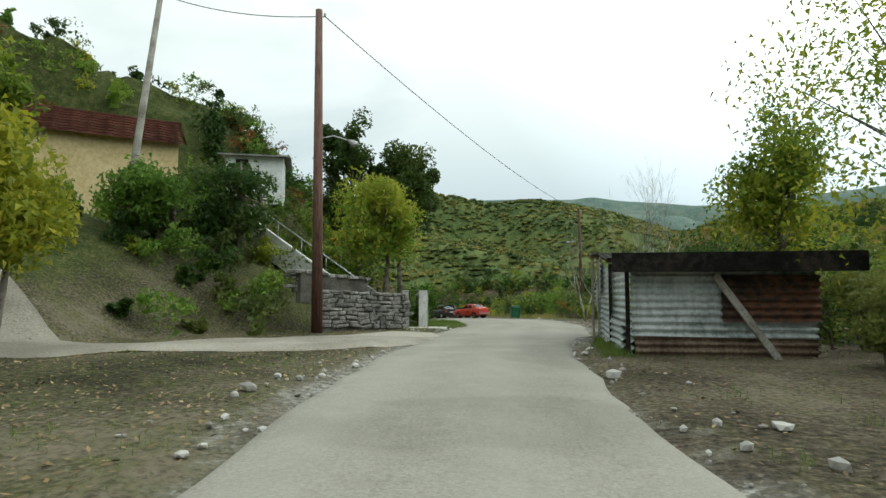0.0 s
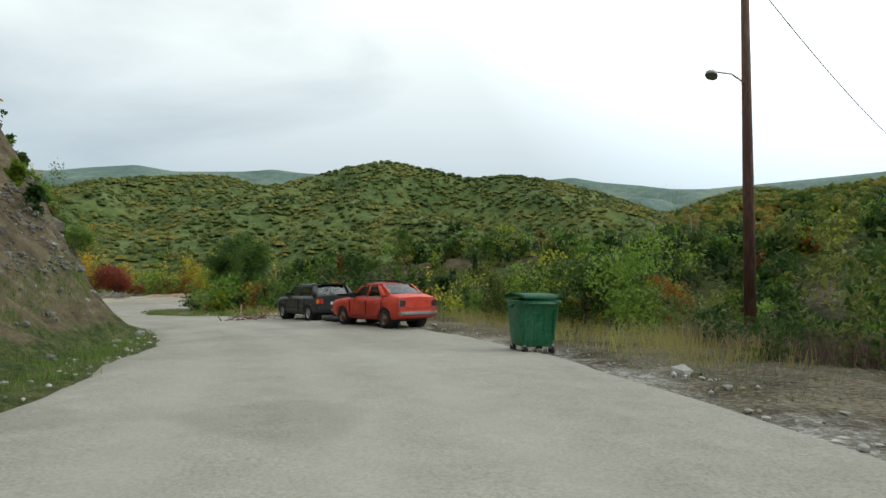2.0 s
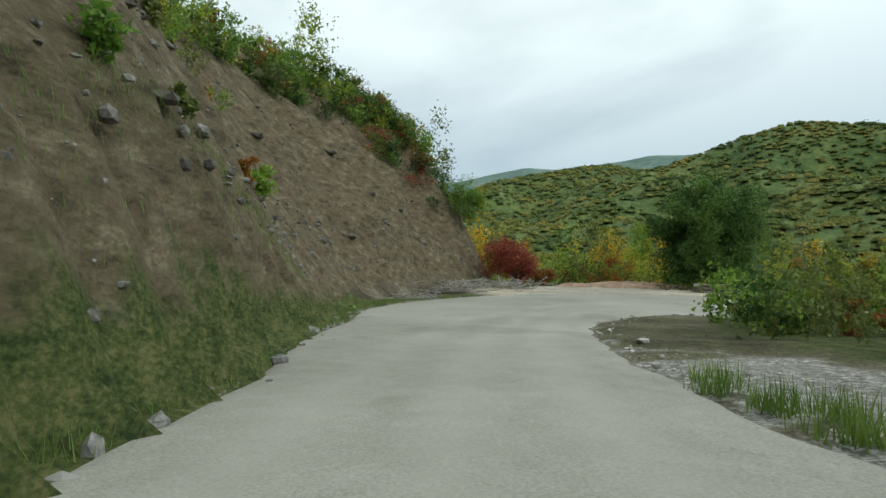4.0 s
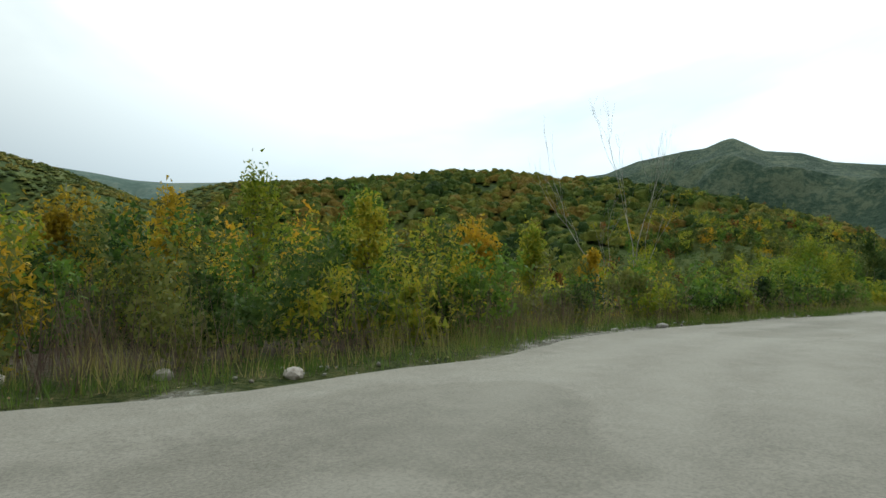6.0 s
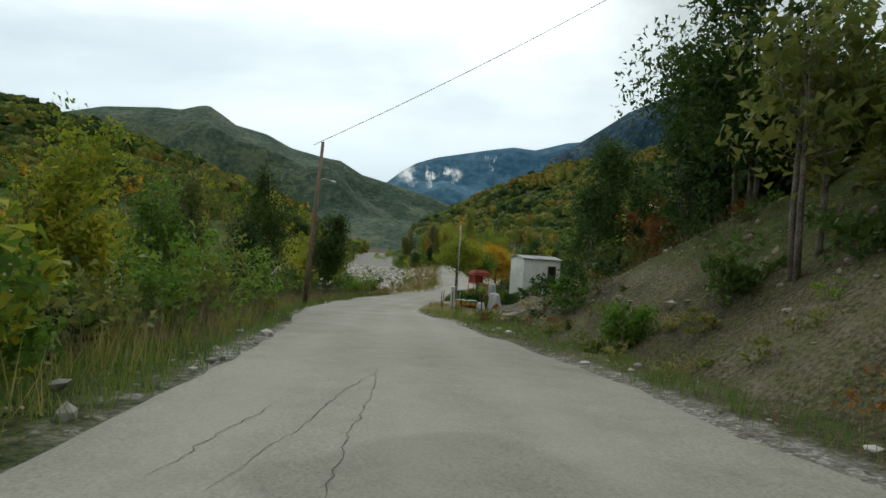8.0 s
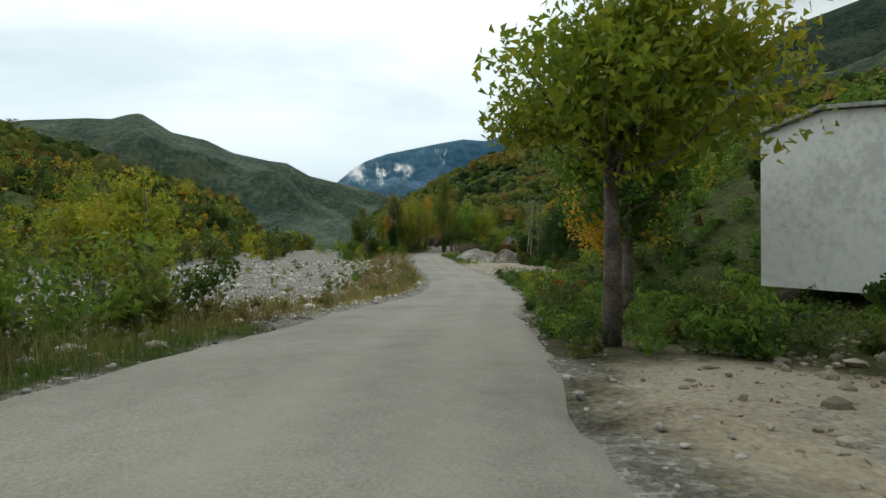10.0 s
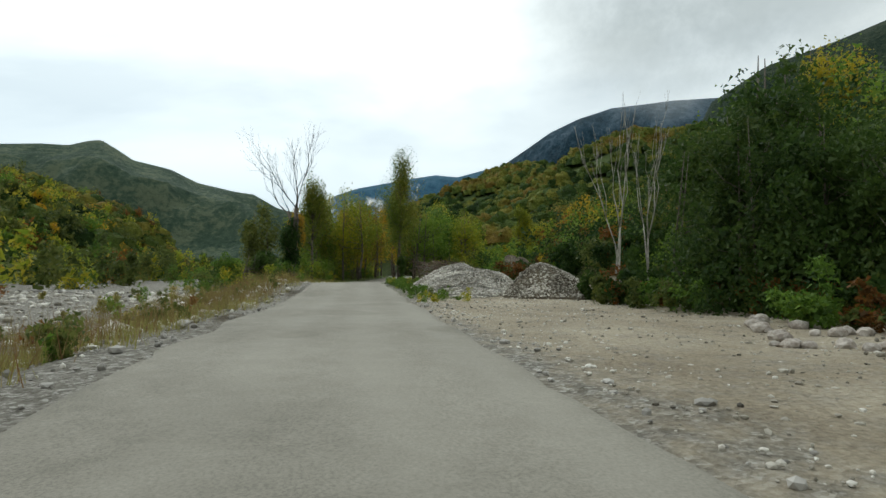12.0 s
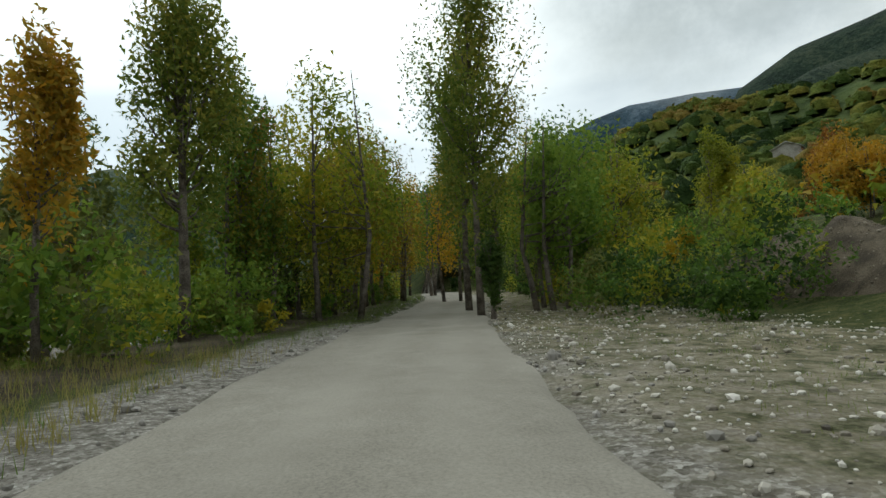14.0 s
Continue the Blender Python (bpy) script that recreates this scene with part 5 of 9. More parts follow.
def t_(x, y, tall, radius, base, leaves, seed, label, **more):
    return tree(x, y, tall, radius, base, leaves, seed, label, **more)


t_(-3.6, 13.4, 7.3, 2.7, 0.05, BRIGHT, 101, "walnut-like tree turning yellow-green behind the stone wall", n=10000, leaf=0.1, stems=2)
t_(-7.4, 22.6, 12.6, 2.9, 0.3, IVY, 102, "tall dense dark green oak behind the stone wall", n=15000, leaf=0.12, trunk=0.16, clumps=44, full=2.3)
t_(-4.3, 23.2, 12.2, 2.9, 0.3, IVY, 99, "second dense dark green oak beside the first", n=15000, leaf=0.12, trunk=0.16, clumps=44, full=2.3)
t_(-7.6, -3.4, 6.0, 2.0, 0.12, GOLDLIME, 98, "yellow-green leafy tree at the edge of the dirt verge", n=7000, leaf=0.1, trunk=0.07, stems=2)
t_(-3.0, 24.6, 3.0, 1.1, 0.0, GREEN, 103, "leafy green bush growing over the wall", n=2600, leaf=0.1)
t_(-12.4, 0.8, 5.6, 2.2, 0.1, LIME, 104, "yellow-green tree beside the concrete track", n=3000, leaf=0.12)
t_(-7.2, 7.0, 4.2, 2.2, 0.05, DARK, 105, "dark green shrub tree on the bank", n=3600, leaf=0.1, stems=3)
t_(-9.6, 5.2, 3.4, 1.9, 0.05, GREEN, 106, "green shrub tree on the bank", n=3000, leaf=0.1, stems=3)
t_(-15.5, 19.5, 6.5, 1.5, 0.05, DARK, 107, "dark conifer above the bank", n=3000, leaf=0.12, top=0.8)
t_(-13.0, 14.0, 4.5, 2.2, 0.1, OLIVE, 108, "olive-toned tree above the bank", n=2400, leaf=0.12)
t_(9.6, -4.4, 7.2, 2.9, 0.12, LIME, 109, "leafy tree with yellowing leaves beside the tin shed", n=9000, leaf=0.052, dense=0.0, trunk=0.08, stems=3)
t_(10.6, -1.2, 2.6, 1.4, 0.02, OLIVE, 116, "brown-green bush beside the tin shed", n=2600, leaf=0.06, trunk=0.03, stems=3, category="shrub", name="shrub")
for k, (x, y, h, c) in enumerate(((9.6, -6.6, 2.7, OLIVE), (10.4, -5.2, 2.9, DARK), (9.0, -4.6, 1.5, OLIVE), (11.4, -6.4, 3.2, DARK))):
    t_(x, y, h, 1.1, 0.02, c, 90 + k, "tangled brown-green bush at the corner of the tin shed", n=5200, leaf=0.045, trunk=0.025, stems=4, category="shrub", name="shrub", dense=0.15)
t_(10.6, 3.6, 7.2, 2.1, 0.1, LIME, 110, "slender green tree behind the tin shed", n=7000, leaf=0.075)
t_(12.8, 9.5, 4.5, 2.4, 0.05, DARK, 111, "dark green bush tree beyond the tin shed", n=3400, leaf=0.1, stems=3)
t_(13.4, 25.5, 4.2, 2.4, 0.05, DARK, 112, "dark green bush tree by the dirt verge", n=3400, leaf=0.1, stems=3)
t_(6.2, 47.5, 3.6, 2.2, 0.05, DARK, 113, "round dark green bush beside the pole", n=3000, leaf=0.1, stems=3)
bare_tree(7.6, 24.8, 5.6, 114, "small leafless tree with pale bark", trunk=0.04, stems=3, twigs=6)
bare_tree(9.3, 15.0, 7.0, 115, "leafless tree with many upright branches", trunk=0.05, stems=3, twigs=6)
for k, (x, y, h) in enumerate(((8.0, 21.7, 1.7), (9.6, 17.5, 1.9), (7.9, 28.6, 1.4), (11.5, 12.0, 1.9))):
    t_(x, y, h, 0.75, 0.1, LIME, 120 + k, "young sumac-like shrub with yellow fronds", n=800, leaf=0.07, trunk=0.025, category="shrub", name="shrub")
# hairpin
POPLAR = foliage("poplar_leaves", [(0.05, 0.085, 0.016), (0.1, 0.15, 0.024), (0.17, 0.2, 0.034), (0.27, 0.24, 0.04)])
AMBER = foliage("leaves_amber", [(0.2, 0.13, 0.015), (0.34, 0.2, 0.02), (0.42, 0.23, 0.02), (0.3, 0.22, 0.03)])
WALNUT = foliage("walnut_leaves", [(0.022, 0.05, 0.012), (0.055, 0.105, 0.022), (0.1, 0.165, 0.035), (0.15, 0.215, 0.05)])
t_(-36.1, 107.6, 10.2, 4.9, 0.02, WALNUT, 130, "broad rounded dark green walnut tree by the gravel turnout", n=56000, leaf=0.1, stems=3, trunk=0.08, clumps=190, full=2.5, dense=0.4, skirt=0.1)
t_(-42.5, 117, 5.5, 2.2, 0.1, LIME, 131, "yellow-green poplar below the turnout", n=2600, leaf=0.14)
t_(-38.8, 119, 6.0, 2.2, 0.1, YELLOW, 132, "golden young poplar below the turnout", n=2400, leaf=0.14)
for k, (x, y, h, c) in enumerate(((-49.6, 97.0, 4.6, RED), (-50.6, 99.4, 5.6, RED), (-48.9, 99.2, 3.4, RED), (-51.6, 102.5, 5.0, RED), (-54.0, 97.5, 5.4, GREEN), (-49.4, 103.4, 2.6, RUST))):
    t_(x, y, h, h * 0.5, 0.05, c, 135 + k, "crimson autumn shrub at the foot of the cliff" if c is RED else "autumn shrub at the end of the cliff", n=5500, leaf=0.075, stems=3, trunk=0.04, category="shrub", name="shrub")
bare_tree(-29.0, 109.5, 7.5, 139, "thin leafless sapling beyond the logs", trunk=0.05, stems=1, spread_=0.3)
bare_tree(31.8, 118.8, 23, 140, "tall dead tree standing out of the valley scrub", trunk=0.1, stems=2, spread_=0.25)
for k, (x, y, h, c) in enumerate(((-15.6, 111.5, 8.5, LIME), (-18.2, 100.9, 5.6, GREEN), (5.0, 116.5, 9.5, YELLOW), (-22.5, 105, 5.6, YELLOW), (-12.0, 104, 6.0, OLIVE), (-26, 112, 6.5, YELLOW), (-4, 108, 6.2, LIME), (-9.8, 99.0, 3.8, YELLOW))):
    t_(x, y, h, h * 0.19, 0.25, c, 141 + k, "slim young poplar with autumn leaves" if c is not GREEN else "slim young green poplar", n=3600, leaf=0.065, trunk=0.045, category="tree")
for k, (x, y, top, c) in enumerate(((-24.7, 102.1, 0.3, YELLOW), (-22.9, 101.6, 0.1, YELLOW), (-21.2, 101.0, 0.9, LIME), (-19.0, 99.5, 0.0, LIME), (-17.1, 97.8, -0.4, YELLOW), (-26.5, 103.0, 0.2, LIME), (-13.5, 98.6, -0.4, LIME))):
    h = top - ground_z(x, y)
    t_(x, y, h, 0.75, 0.2, c, 230 + k, "thin young poplar with golden leaves by the hairpin" if c is YELLOW else "thin young poplar with yellow-green leaves by the hairpin", n=2200, leaf=0.055, trunk=0.035)
for k, (x, y, top, c) in enumerate(((-51.2, 120.5, 3.3, YELLOW), (-49.5, 125.4, 4.4, LIME), (-47.2, 128.2, 3.9, YELLOW), (-29.5, 120.5, 1.3, LIME), (-24.1, 122.0, 2.1, YELLOW), (-18.0, 122.8, 1.9, YELLOW))):
    t_(x, y, top - ground_z(x, y), 2.3, 0.1, c, 250 + k, "rounded autumn poplar on the valley floor", n=3600, leaf=0.12, trunk=0.08)
# second leg
t_(-4.5, 106.5, 8.5, 1.8, 0.1, YELLOW, 168, "golden poplar below the road", n=4200, leaf=0.09, trunk=0.07)
t_(-6.5, 104.0, 6.5, 1.5, 0.1, YELLOW, 169, "smaller golden poplar below the road", n=3000, leaf=0.09, trunk=0.06)
t_(5.5, 85.8, 6.6, 2.0, 0.05, GREEN, 150, "many-stemmed green tree on the cut bank", n=20000, leaf=0.065, dense=0.1, stems=5, trunk=0.06, bark=PALEBARK)
t_(19.0, 84.0, 5.2, 1.7, 0.2, OLIVE, 151, "thin-leaved small tree on the bank", n=1500, leaf=0.1, stems=3, trunk=0.05)
t_(35.0, 80.6, 7.5, 2.6, 0.02, DARK, 165, "dense dark green tree at the bank's end", n=10000, leaf=0.075, stems=3, trunk=0.06)
t_(41.0, 71.5, 7.0, 2.4, 0.05, AUTUMN, 166, "autumn-tinted tree at the bank's end", n=4200, leaf=0.11, stems=3)
t_(36.5, 75.5, 8.0, 2.8, 0.05, DARK, 167, "tall dark green tree at the bank's end", n=10000, leaf=0.08, stems=3, trunk=0.07)
t_(24.5, 81.5, 7.2, 3.2, 0.0, DARK, 152, "dense dark green tree on the knoll", n=12000, leaf=0.08, stems=3, trunk=0.07)
t_(29.0, 80.0, 7.0, 3.2, 0.0, DARK, 153, "dense dark evergreen tree on the knoll", n=12000, leaf=0.08, stems=3, trunk=0.07)
t_(16.5, 81.0, 6.0, 2.8, 0.0, AUTUMN, 154, "autumn-tinted tree on the knoll", n=9000, leaf=0.085, stems=3, trunk=0.07)
t_(21.5, 85.8, 1.3, 0.8, 0.02, GREEN, 155, "low bright green bush at the foot of the bank", n=1800, leaf=0.05, stems=3, trunk=0.02, category="shrub", name="shrub")
t_(30.5, 94.8, 0.9, 0.5, 0.02, LIME, 156, "low yellow-green bush at the road edge", n=1000, leaf=0.045, stems=2, trunk=0.015, category="shrub", name="shrub")
for k, (x, y, h, r, c) in enumerate(((18.5, 98.2, 8.6, 1.9, LIME), (21.0, 100.5, 9.0, 2.0, BRIGHT), (15.2, 99.0, 7.6, 1.7, LIME), (23.8, 97.4, 6.6, 1.4, LIME), (12.5, 97.8, 6.0, 1.6, BRIGHT))):
    t_(x, y, h, r, 0.08, c, 295 + k, "yellow-green young tree on the slope below the road", n=6500, leaf=0.075, trunk=0.05, stems=2, dense=0.12)
t_(24.5, 98.5, 6.2, 1.5, 0.2, OLIVE, 157, "sparse small tree below the road", n=1500, leaf=0.1, trunk=0.07)
t_(33.0, 100.0, 7.2, 1.5, 0.15, AUTUMN, 158, "sparse autumn tree below the road", n=1700, leaf=0.1, trunk=0.08)
for k, (x, y, top, c) in enumerate(((30.2, 97.6, -0.6, OLIVE), (32.6, 98.6, -0.4, DARK), (34.2, 96.5, -2.2, DARK), (27.6, 97.4, -1.2, GREEN))):
    t_(x, y, top - ground_z(x, y), 1.25, 0.12, c, 240 + k, "slim roadside tree with thinning leaves", n=3200, leaf=0.06, trunk=0.05, stems=2)
t_(50.0, 99.0, 12.4, 2.5, 0.05, IVY, 159, "tall ivy-clad tree beside the pole", n=9000, leaf=0.1, trunk=0.12, top=0.25, dense=0.12)
t_(56.2, 95.4, 8.2, 2.0, 0.03, IVY, 160, "dark broad-leaved tree by the river", n=9000, leaf=0.1, trunk=0.1, stems=2, top=0.2)
t_(57.5, 98.5, 5.6, 1.6, 0.2, LIME, 161, "yellow-green tree by the river", n=2000, leaf=0.12, trunk=0.07)
for k, (x, y, top) in enumerate(((57.6, 74.4, 1.6), (60.2, 72.4, 2.4), (62.6, 71.6, 3.4))):
    t_(x, y, max(2.5, top - ground_z(x, y)), 1.9, 0.03, DARK, 270 + k, "dark green tree on the slope above the yard", n=5000, leaf=0.085, stems=2, trunk=0.06)
t_(62.0, 84.6, 6.9, 3.0, 0.25, LIME, 162, "spreading yellow-green roadside mulberry tree", n=11000, leaf=0.08, trunk=0.14)
t_(66.5, 82.0, 6.0, 2.2, 0.15, GREEN, 163, "green tree beside the white shed", n=6500, leaf=0.075)
t_(74.0, 78.5, 6.5, 2.6, 0.1, YELLOW, 164, "yellow-green tree on the bank", n=7000, leaf=0.08, stems=2)
for k, (x, y, h, r) in enumerate(((78, 97, 7, 2.6), (84, 101, 7.5, 2.8), (70, 99, 6.5, 2.4), (91, 104, 7.0, 2.6))):
    t_(x, y, h, r, 0.08, LIME, 265 + k, "rounded yellow-green willow by the river", n=5000, leaf=0.1, stems=3)
# third leg
for k, (x, y, h, r, c) in enumerate(((150.5, 84.5, 3.6, 1.6, DARK), (155, 84.5, 4.2, 1.8, DARK), (164, 79.0, 9.5, 2.0, AUTUMN), (168, 77.5, 9.5, 2.4, LIME), (166, 66.5, 9, 2.4, GREEN), (172, 68, 11, 2.6, LIME), (178, 68.5, 12, 2.6, YELLOW), (152, 88, 4, 2.0, GREEN))):
    t_(x, y, h, r, 0.06, c, 220 + k, "riverside tree with thinning autumn leaves", n=4600, leaf=0.09, trunk=0.11, stems=2, top=0.3, dense=0.06)
for k, (x, y, h, r, c) in enumerate(((166, 76.5, 12.5, 2.6, LIME), (170.5, 75.8, 12, 2.4, AUTUMN), (174.5, 74.6, 12.5, 2.6, LIME), (164, 79.8, 11, 2.4, GREEN), (179, 73.6, 13.5, 2.8, LIME), (184.5, 71.8, 13, 2.8, AUTUMN),
                                        (170.2, 64.2, 11, 2.8, GREEN), (176, 63.6, 12, 2.8, LIME), (182, 61, 12, 3, LIME), (166.5, 81.4, 10, 2.4, LIME), (171.5, 79, 12, 2.6, LIME), (164.2, 66.4, 9.5, 2.4, GREEN), (169, 61.5, 10.5, 2.8, LIME))):
    t_(x, y, h, r * 1.3, 0.05, c, 280 + k, "tall riverside tree closing over the road", n=4600, leaf=0.115, trunk=0.12, stems=2, top=0.15, dense=0.06)
bare_tree(142.6, 81.7, 10.4, 180, "tall leafless tree with ivy on its trunk", bark=BARK, trunk=0.2, stems=1, spread_=0.42, twigs=7)
t_(142.6, 81.8, 5.6, 1.1, 0.02, DARK, 181, "ivy-covered stump tree beside the leafless tree", n=5000, leaf=0.08, trunk=0.2)
t_(163.6, 70.4, 16.6, 3.8, 0.1, POPLAR, 182, "tall poplar with thinning yellow-green leaves", n=13000, leaf=0.08, trunk=0.14, top=0.3, clumps=34)
t_(167.5, 70.0, 15.4, 2.6, 0.12, POPLAR, 183, "tall slim poplar turning yellow", n=6000, leaf=0.1, trunk=0.15, top=0.4, clumps=24)
t_(159.0, 80.4, 13.4, 3.0, 0.06, POPLAR, 184, "poplar with green and amber leaves", n=13000, leaf=0.085, trunk=0.16, top=0.45, clumps=34, dense=0.12)
t_(153.9, 81.9, 7.8, 1.25, 0.2, AMBER, 185, "amber autumn tree beside the river", n=4200, leaf=0.085, trunk=0.08, top=0.3, dense=0.1)
for k, (x, y, h, r, c) in enumerate(((176, 75, 9, 2.6, LIME), (184, 74, 10, 2.8, YELLOW), (192, 72, 11, 3, LIME), (172, 80, 9, 2.6, AUTUMN), (198, 66, 11, 3.2, GREEN), (180, 58, 8, 3, LIME),
                                     (206, 68, 11, 3, YELLOW), (188, 60, 9, 3, GREEN), (170, 64, 7, 2.4, GREEN), (212, 58, 11, 3.4, DARK), (222, 64, 12, 3.6, LIME), (165, 86, 8, 2.6, OLIVE))):
    t_(x, y, h * 1.3, r * 1.1, 0.08, c, 186 + k, "riverside tree in autumn leaf", n=4200, leaf=0.14, trunk=0.14, stems=2)
for k, (x, y) in enumerate(((117.0, 68.4), (118.0, 67.8), (116.5, 67.4))):
    bare_tree(x, y, 9.4 - 0.5 * k, 200 + k, "slender leafless birch with pale trunk", trunk=0.055, stems=1, spread_=0.16, twigs=4)
t_(114.8, 63.2, 9.6, 3.2, 0.04, DARK, 208, "tall dense dark evergreen behind the lay-by", n=6500, leaf=0.11, stems=3)
t_(113.0, 63.4, 7.0, 2.6, 0.04, DARK, 209, "dense dark evergreen behind the lay-by", n=6000, leaf=0.11, stems=3)
t_(12.0, 15.4, 5.2, 2.6, 0.02, DARK, 117, "dark green bushy tree beyond the dirt verge", n=6000, leaf=0.065, stems=3, trunk=0.05)
t_(11.8, 11.6, 3.6, 1.7, 0.02, DARK, 118, "dark green bushy tree beyond the dirt verge", n=5000, leaf=0.065, stems=3, trunk=0.05)
t_(118.6, 62.6, 7.6, 3.0, 0.08, DARK, 204, "dense dark evergreen behind the lay-by", n=4600, leaf=0.13, stems=3)
t_(121.5, 61.5, 6.8, 2.8, 0.02, DARK, 205, "dense dark green tree behind the gravel heaps", n=3200, leaf=0.13, stems=3)
t_(125.4, 49.6, 9.4, 2.9, 0.1, GOLDLIME, 211, "rounded yellow-green tree above the ruined wall", n=6000, leaf=0.11, stems=2)
t_(174.6, 51.2, 9.6, 2.3, 0.05, GOLDLIME, 212, "slender yellow-green tree behind the earth bank", n=6000, leaf=0.1, stems=2, top=0.3)
for k, (x, y, h, c) in enumerate(((170.4, 46.4, 6.2, AMBER), (173.0, 44.0, 6.8, RUST), (167.4, 48.0, 5.0, AMBER), (176.4, 47.4, 6.4, LIME))):
    t_(x, y, h, 2.1, 0.03, c, 213 + k, "orange and yellow autumn bush behind the earth bank", n=4200, leaf=0.1, stems=3, trunk=0.05, category="bush", name="bush")
for k, (x, y, h, r) in enumerate(((111.6, 67.3, 6.8, 2.2), (109.2, 66.6, 6.2, 2.2), (106.8, 66.0, 5.0, 2.0), (114.0, 66.2, 6.4, 2.2), (104.8, 65.4, 3.4, 1.8))):
    t_(x, y, h, r, 0.02, (IVY, DARK)[k % 2], 290 + k, "dense dark evergreen at the edge of the lay-by", n=9000, leaf=0.075, stems=3, trunk=0.05, top=0.25, skirt=0.28)
t_(158.0, 50.5, 7.4, 2.8, 0.08, YELLOW, 206, "golden autumn tree on the slope", n=2800, leaf=0.14, stems=2)
t_(161.0, 70.6, 3.6, 0.6, 0.0, DARK, 207, "narrow ivy-covered stump by the road", n=1500, leaf=0.09, trunk=0.1)

# ---------------------------------------------------------------- materials of made things
WOOD = surface("weathered_wood", ((0.09, 0.06, 0.04), (0.16, 0.11, 0.08), (0.25, 0.19, 0.14)), 1.2, 18, 0.85, bump=0.5, stretch=(1, 1, 0.15))
POLEWOOD = surface("rusty_brown_pole", ((0.07, 0.035, 0.025), (0.12, 0.06, 0.045), (0.18, 0.11, 0.085)), 0.8, 20, 0.8, bump=0.5, stretch=(1, 1, 0.12))
GREYWOOD = surface("grey_driftwood", ((0.16, 0.14, 0.12), (0.27, 0.25, 0.22), (0.4, 0.37, 0.33)), 1.5, 22, 0.9, bump=0.6)
TIN = surface("galvanised_corrugated_tin", ((0.2, 0.23, 0.225), (0.42, 0.46, 0.45), (0.62, 0.65, 0.64)), 0.9, 9, 0.5, 0.2, bump=0.15, stretch=(1, 1, 0.3))
RUSTTIN = surface("rusted_tin", ((0.025, 0.02, 0.018), (0.06, 0.04, 0.03), (0.16, 0.07, 0.04)), 0.8, 8, 0.8, 0.1, bump=0.4)
# black of old tin, with the shade under the eave in the colour
BLACKSHADE = surface("black_tin_with_shade", ((0.008, 0.008, 0.007), (0.017, 0.016, 0.014), (0.045, 0.034, 0.028)), 0.8, 8, 0.9, 0.0, bump=0.4, spec=0.1)
CONCRETE = surface("weathered_concrete", ((0.24, 0.23, 0.2), (0.38, 0.36, 0.32), (0.5, 0.48, 0.44)), 0.7, 14, 0.9, bump=0.35)
PALECON = surface("whitewashed_concrete", ((0.4, 0.4, 0.37), (0.55, 0.55, 0.52), (0.68, 0.68, 0.66)), 1.2, 15, 0.9, bump=0.3)
TRACK = surface("sandy_concrete_track", ((0.17, 0.152, 0.122), (0.26, 0.235, 0.193), (0.34, 0.31, 0.26)), 0.5, 20, 0.9, bump=0.4)
STONE = surface("grey_field_stone", ((0.09, 0.087, 0.078), (0.18, 0.172, 0.155), (0.29, 0.275, 0.25)), 1.5, 16, 0.9, bump=0.6, vary=0.35)
MORTAR = surface("dark_wall_core", ((0.06, 0.055, 0.045), (0.1, 0.09, 0.075), (0.15, 0.14, 0.12)), 2, 20, 0.95, bump=0.4)
PEBBLE = foliage("river_stones", [(0.09, 0.085, 0.07), (0.18, 0.17, 0.15), (0.29, 0.275, 0.25), (0.46, 0.44, 0.41)], patch=0.6, thin=0.0)
EARTH = surface("brown_yard_earth", ((0.05, 0.04, 0.028), (0.1, 0.082, 0.056), (0.17, 0.14, 0.1)), 1.2, 26, 0.95, bump=0.8, dist=0.05)
HEAPSTONE = foliage("washed_heap_stones", [(0.07, 0.062, 0.05), (0.26, 0.235, 0.19), (0.46, 0.43, 0.37), (0.74, 0.71, 0.65)], patch=0.6, thin=0.0, leafy=0.5)
REDPAINT = surface("faded_red_car_paint", ((0.4, 0.028, 0.014), (0.53, 0.042, 0.022), (0.58, 0.065, 0.036)), 0.9, 5, 0.42, bump=0.03, spec=0.5)
BLACKPAINT = surface("dusty_black_car_paint", ((0.012, 0.014, 0.015), (0.022, 0.025, 0.027), (0.045, 0.048, 0.05)), 0.9, 6, 0.35, bump=0.03, spec=0.5)
RUBBER = surface("tyre_rubber", ((0.012, 0.012, 0.012), (0.022, 0.022, 0.022), (0.05, 0.047, 0.042)), 4, 30, 0.9, bump=0.3)
STEEL = surface("dull_steel", ((0.22, 0.22, 0.22), (0.36, 0.36, 0.36), (0.5, 0.5, 0.5)), 3, 20, 0.45, 0.7, bump=0.1)
RIMRUST = surface("rusty_steel_rim", ((0.1, 0.05, 0.03), (0.2, 0.11, 0.07), (0.34, 0.28, 0.24)), 6, 30, 0.7, 0.4, bump=0.3)
BLACKTRIM = surface("black_plastic", ((0.012, 0.012, 0.013), (0.02, 0.02, 0.022), (0.035, 0.035, 0.037)), 3, 25, 0.6, bump=0.1)
LAMPRED = surface("red_lens", ((0.25, 0.012, 0.01), (0.4, 0.02, 0.015), (0.5, 0.04, 0.03)), 5, 40, 0.25, bump=0.1, spec=0.6)
LAMPDARK = surface("dark_red_lens", ((0.05, 0.008, 0.008), (0.09, 0.012, 0.01), (0.14, 0.02, 0.016)), 5, 40, 0.3, bump=0.1, spec=0.6)
LAMPAMBER = surface("amber_lens", ((0.45, 0.12, 0.01), (0.6, 0.18, 0.02), (0.7, 0.25, 0.04)), 5, 40, 0.25, bump=0.1, spec=0.6)
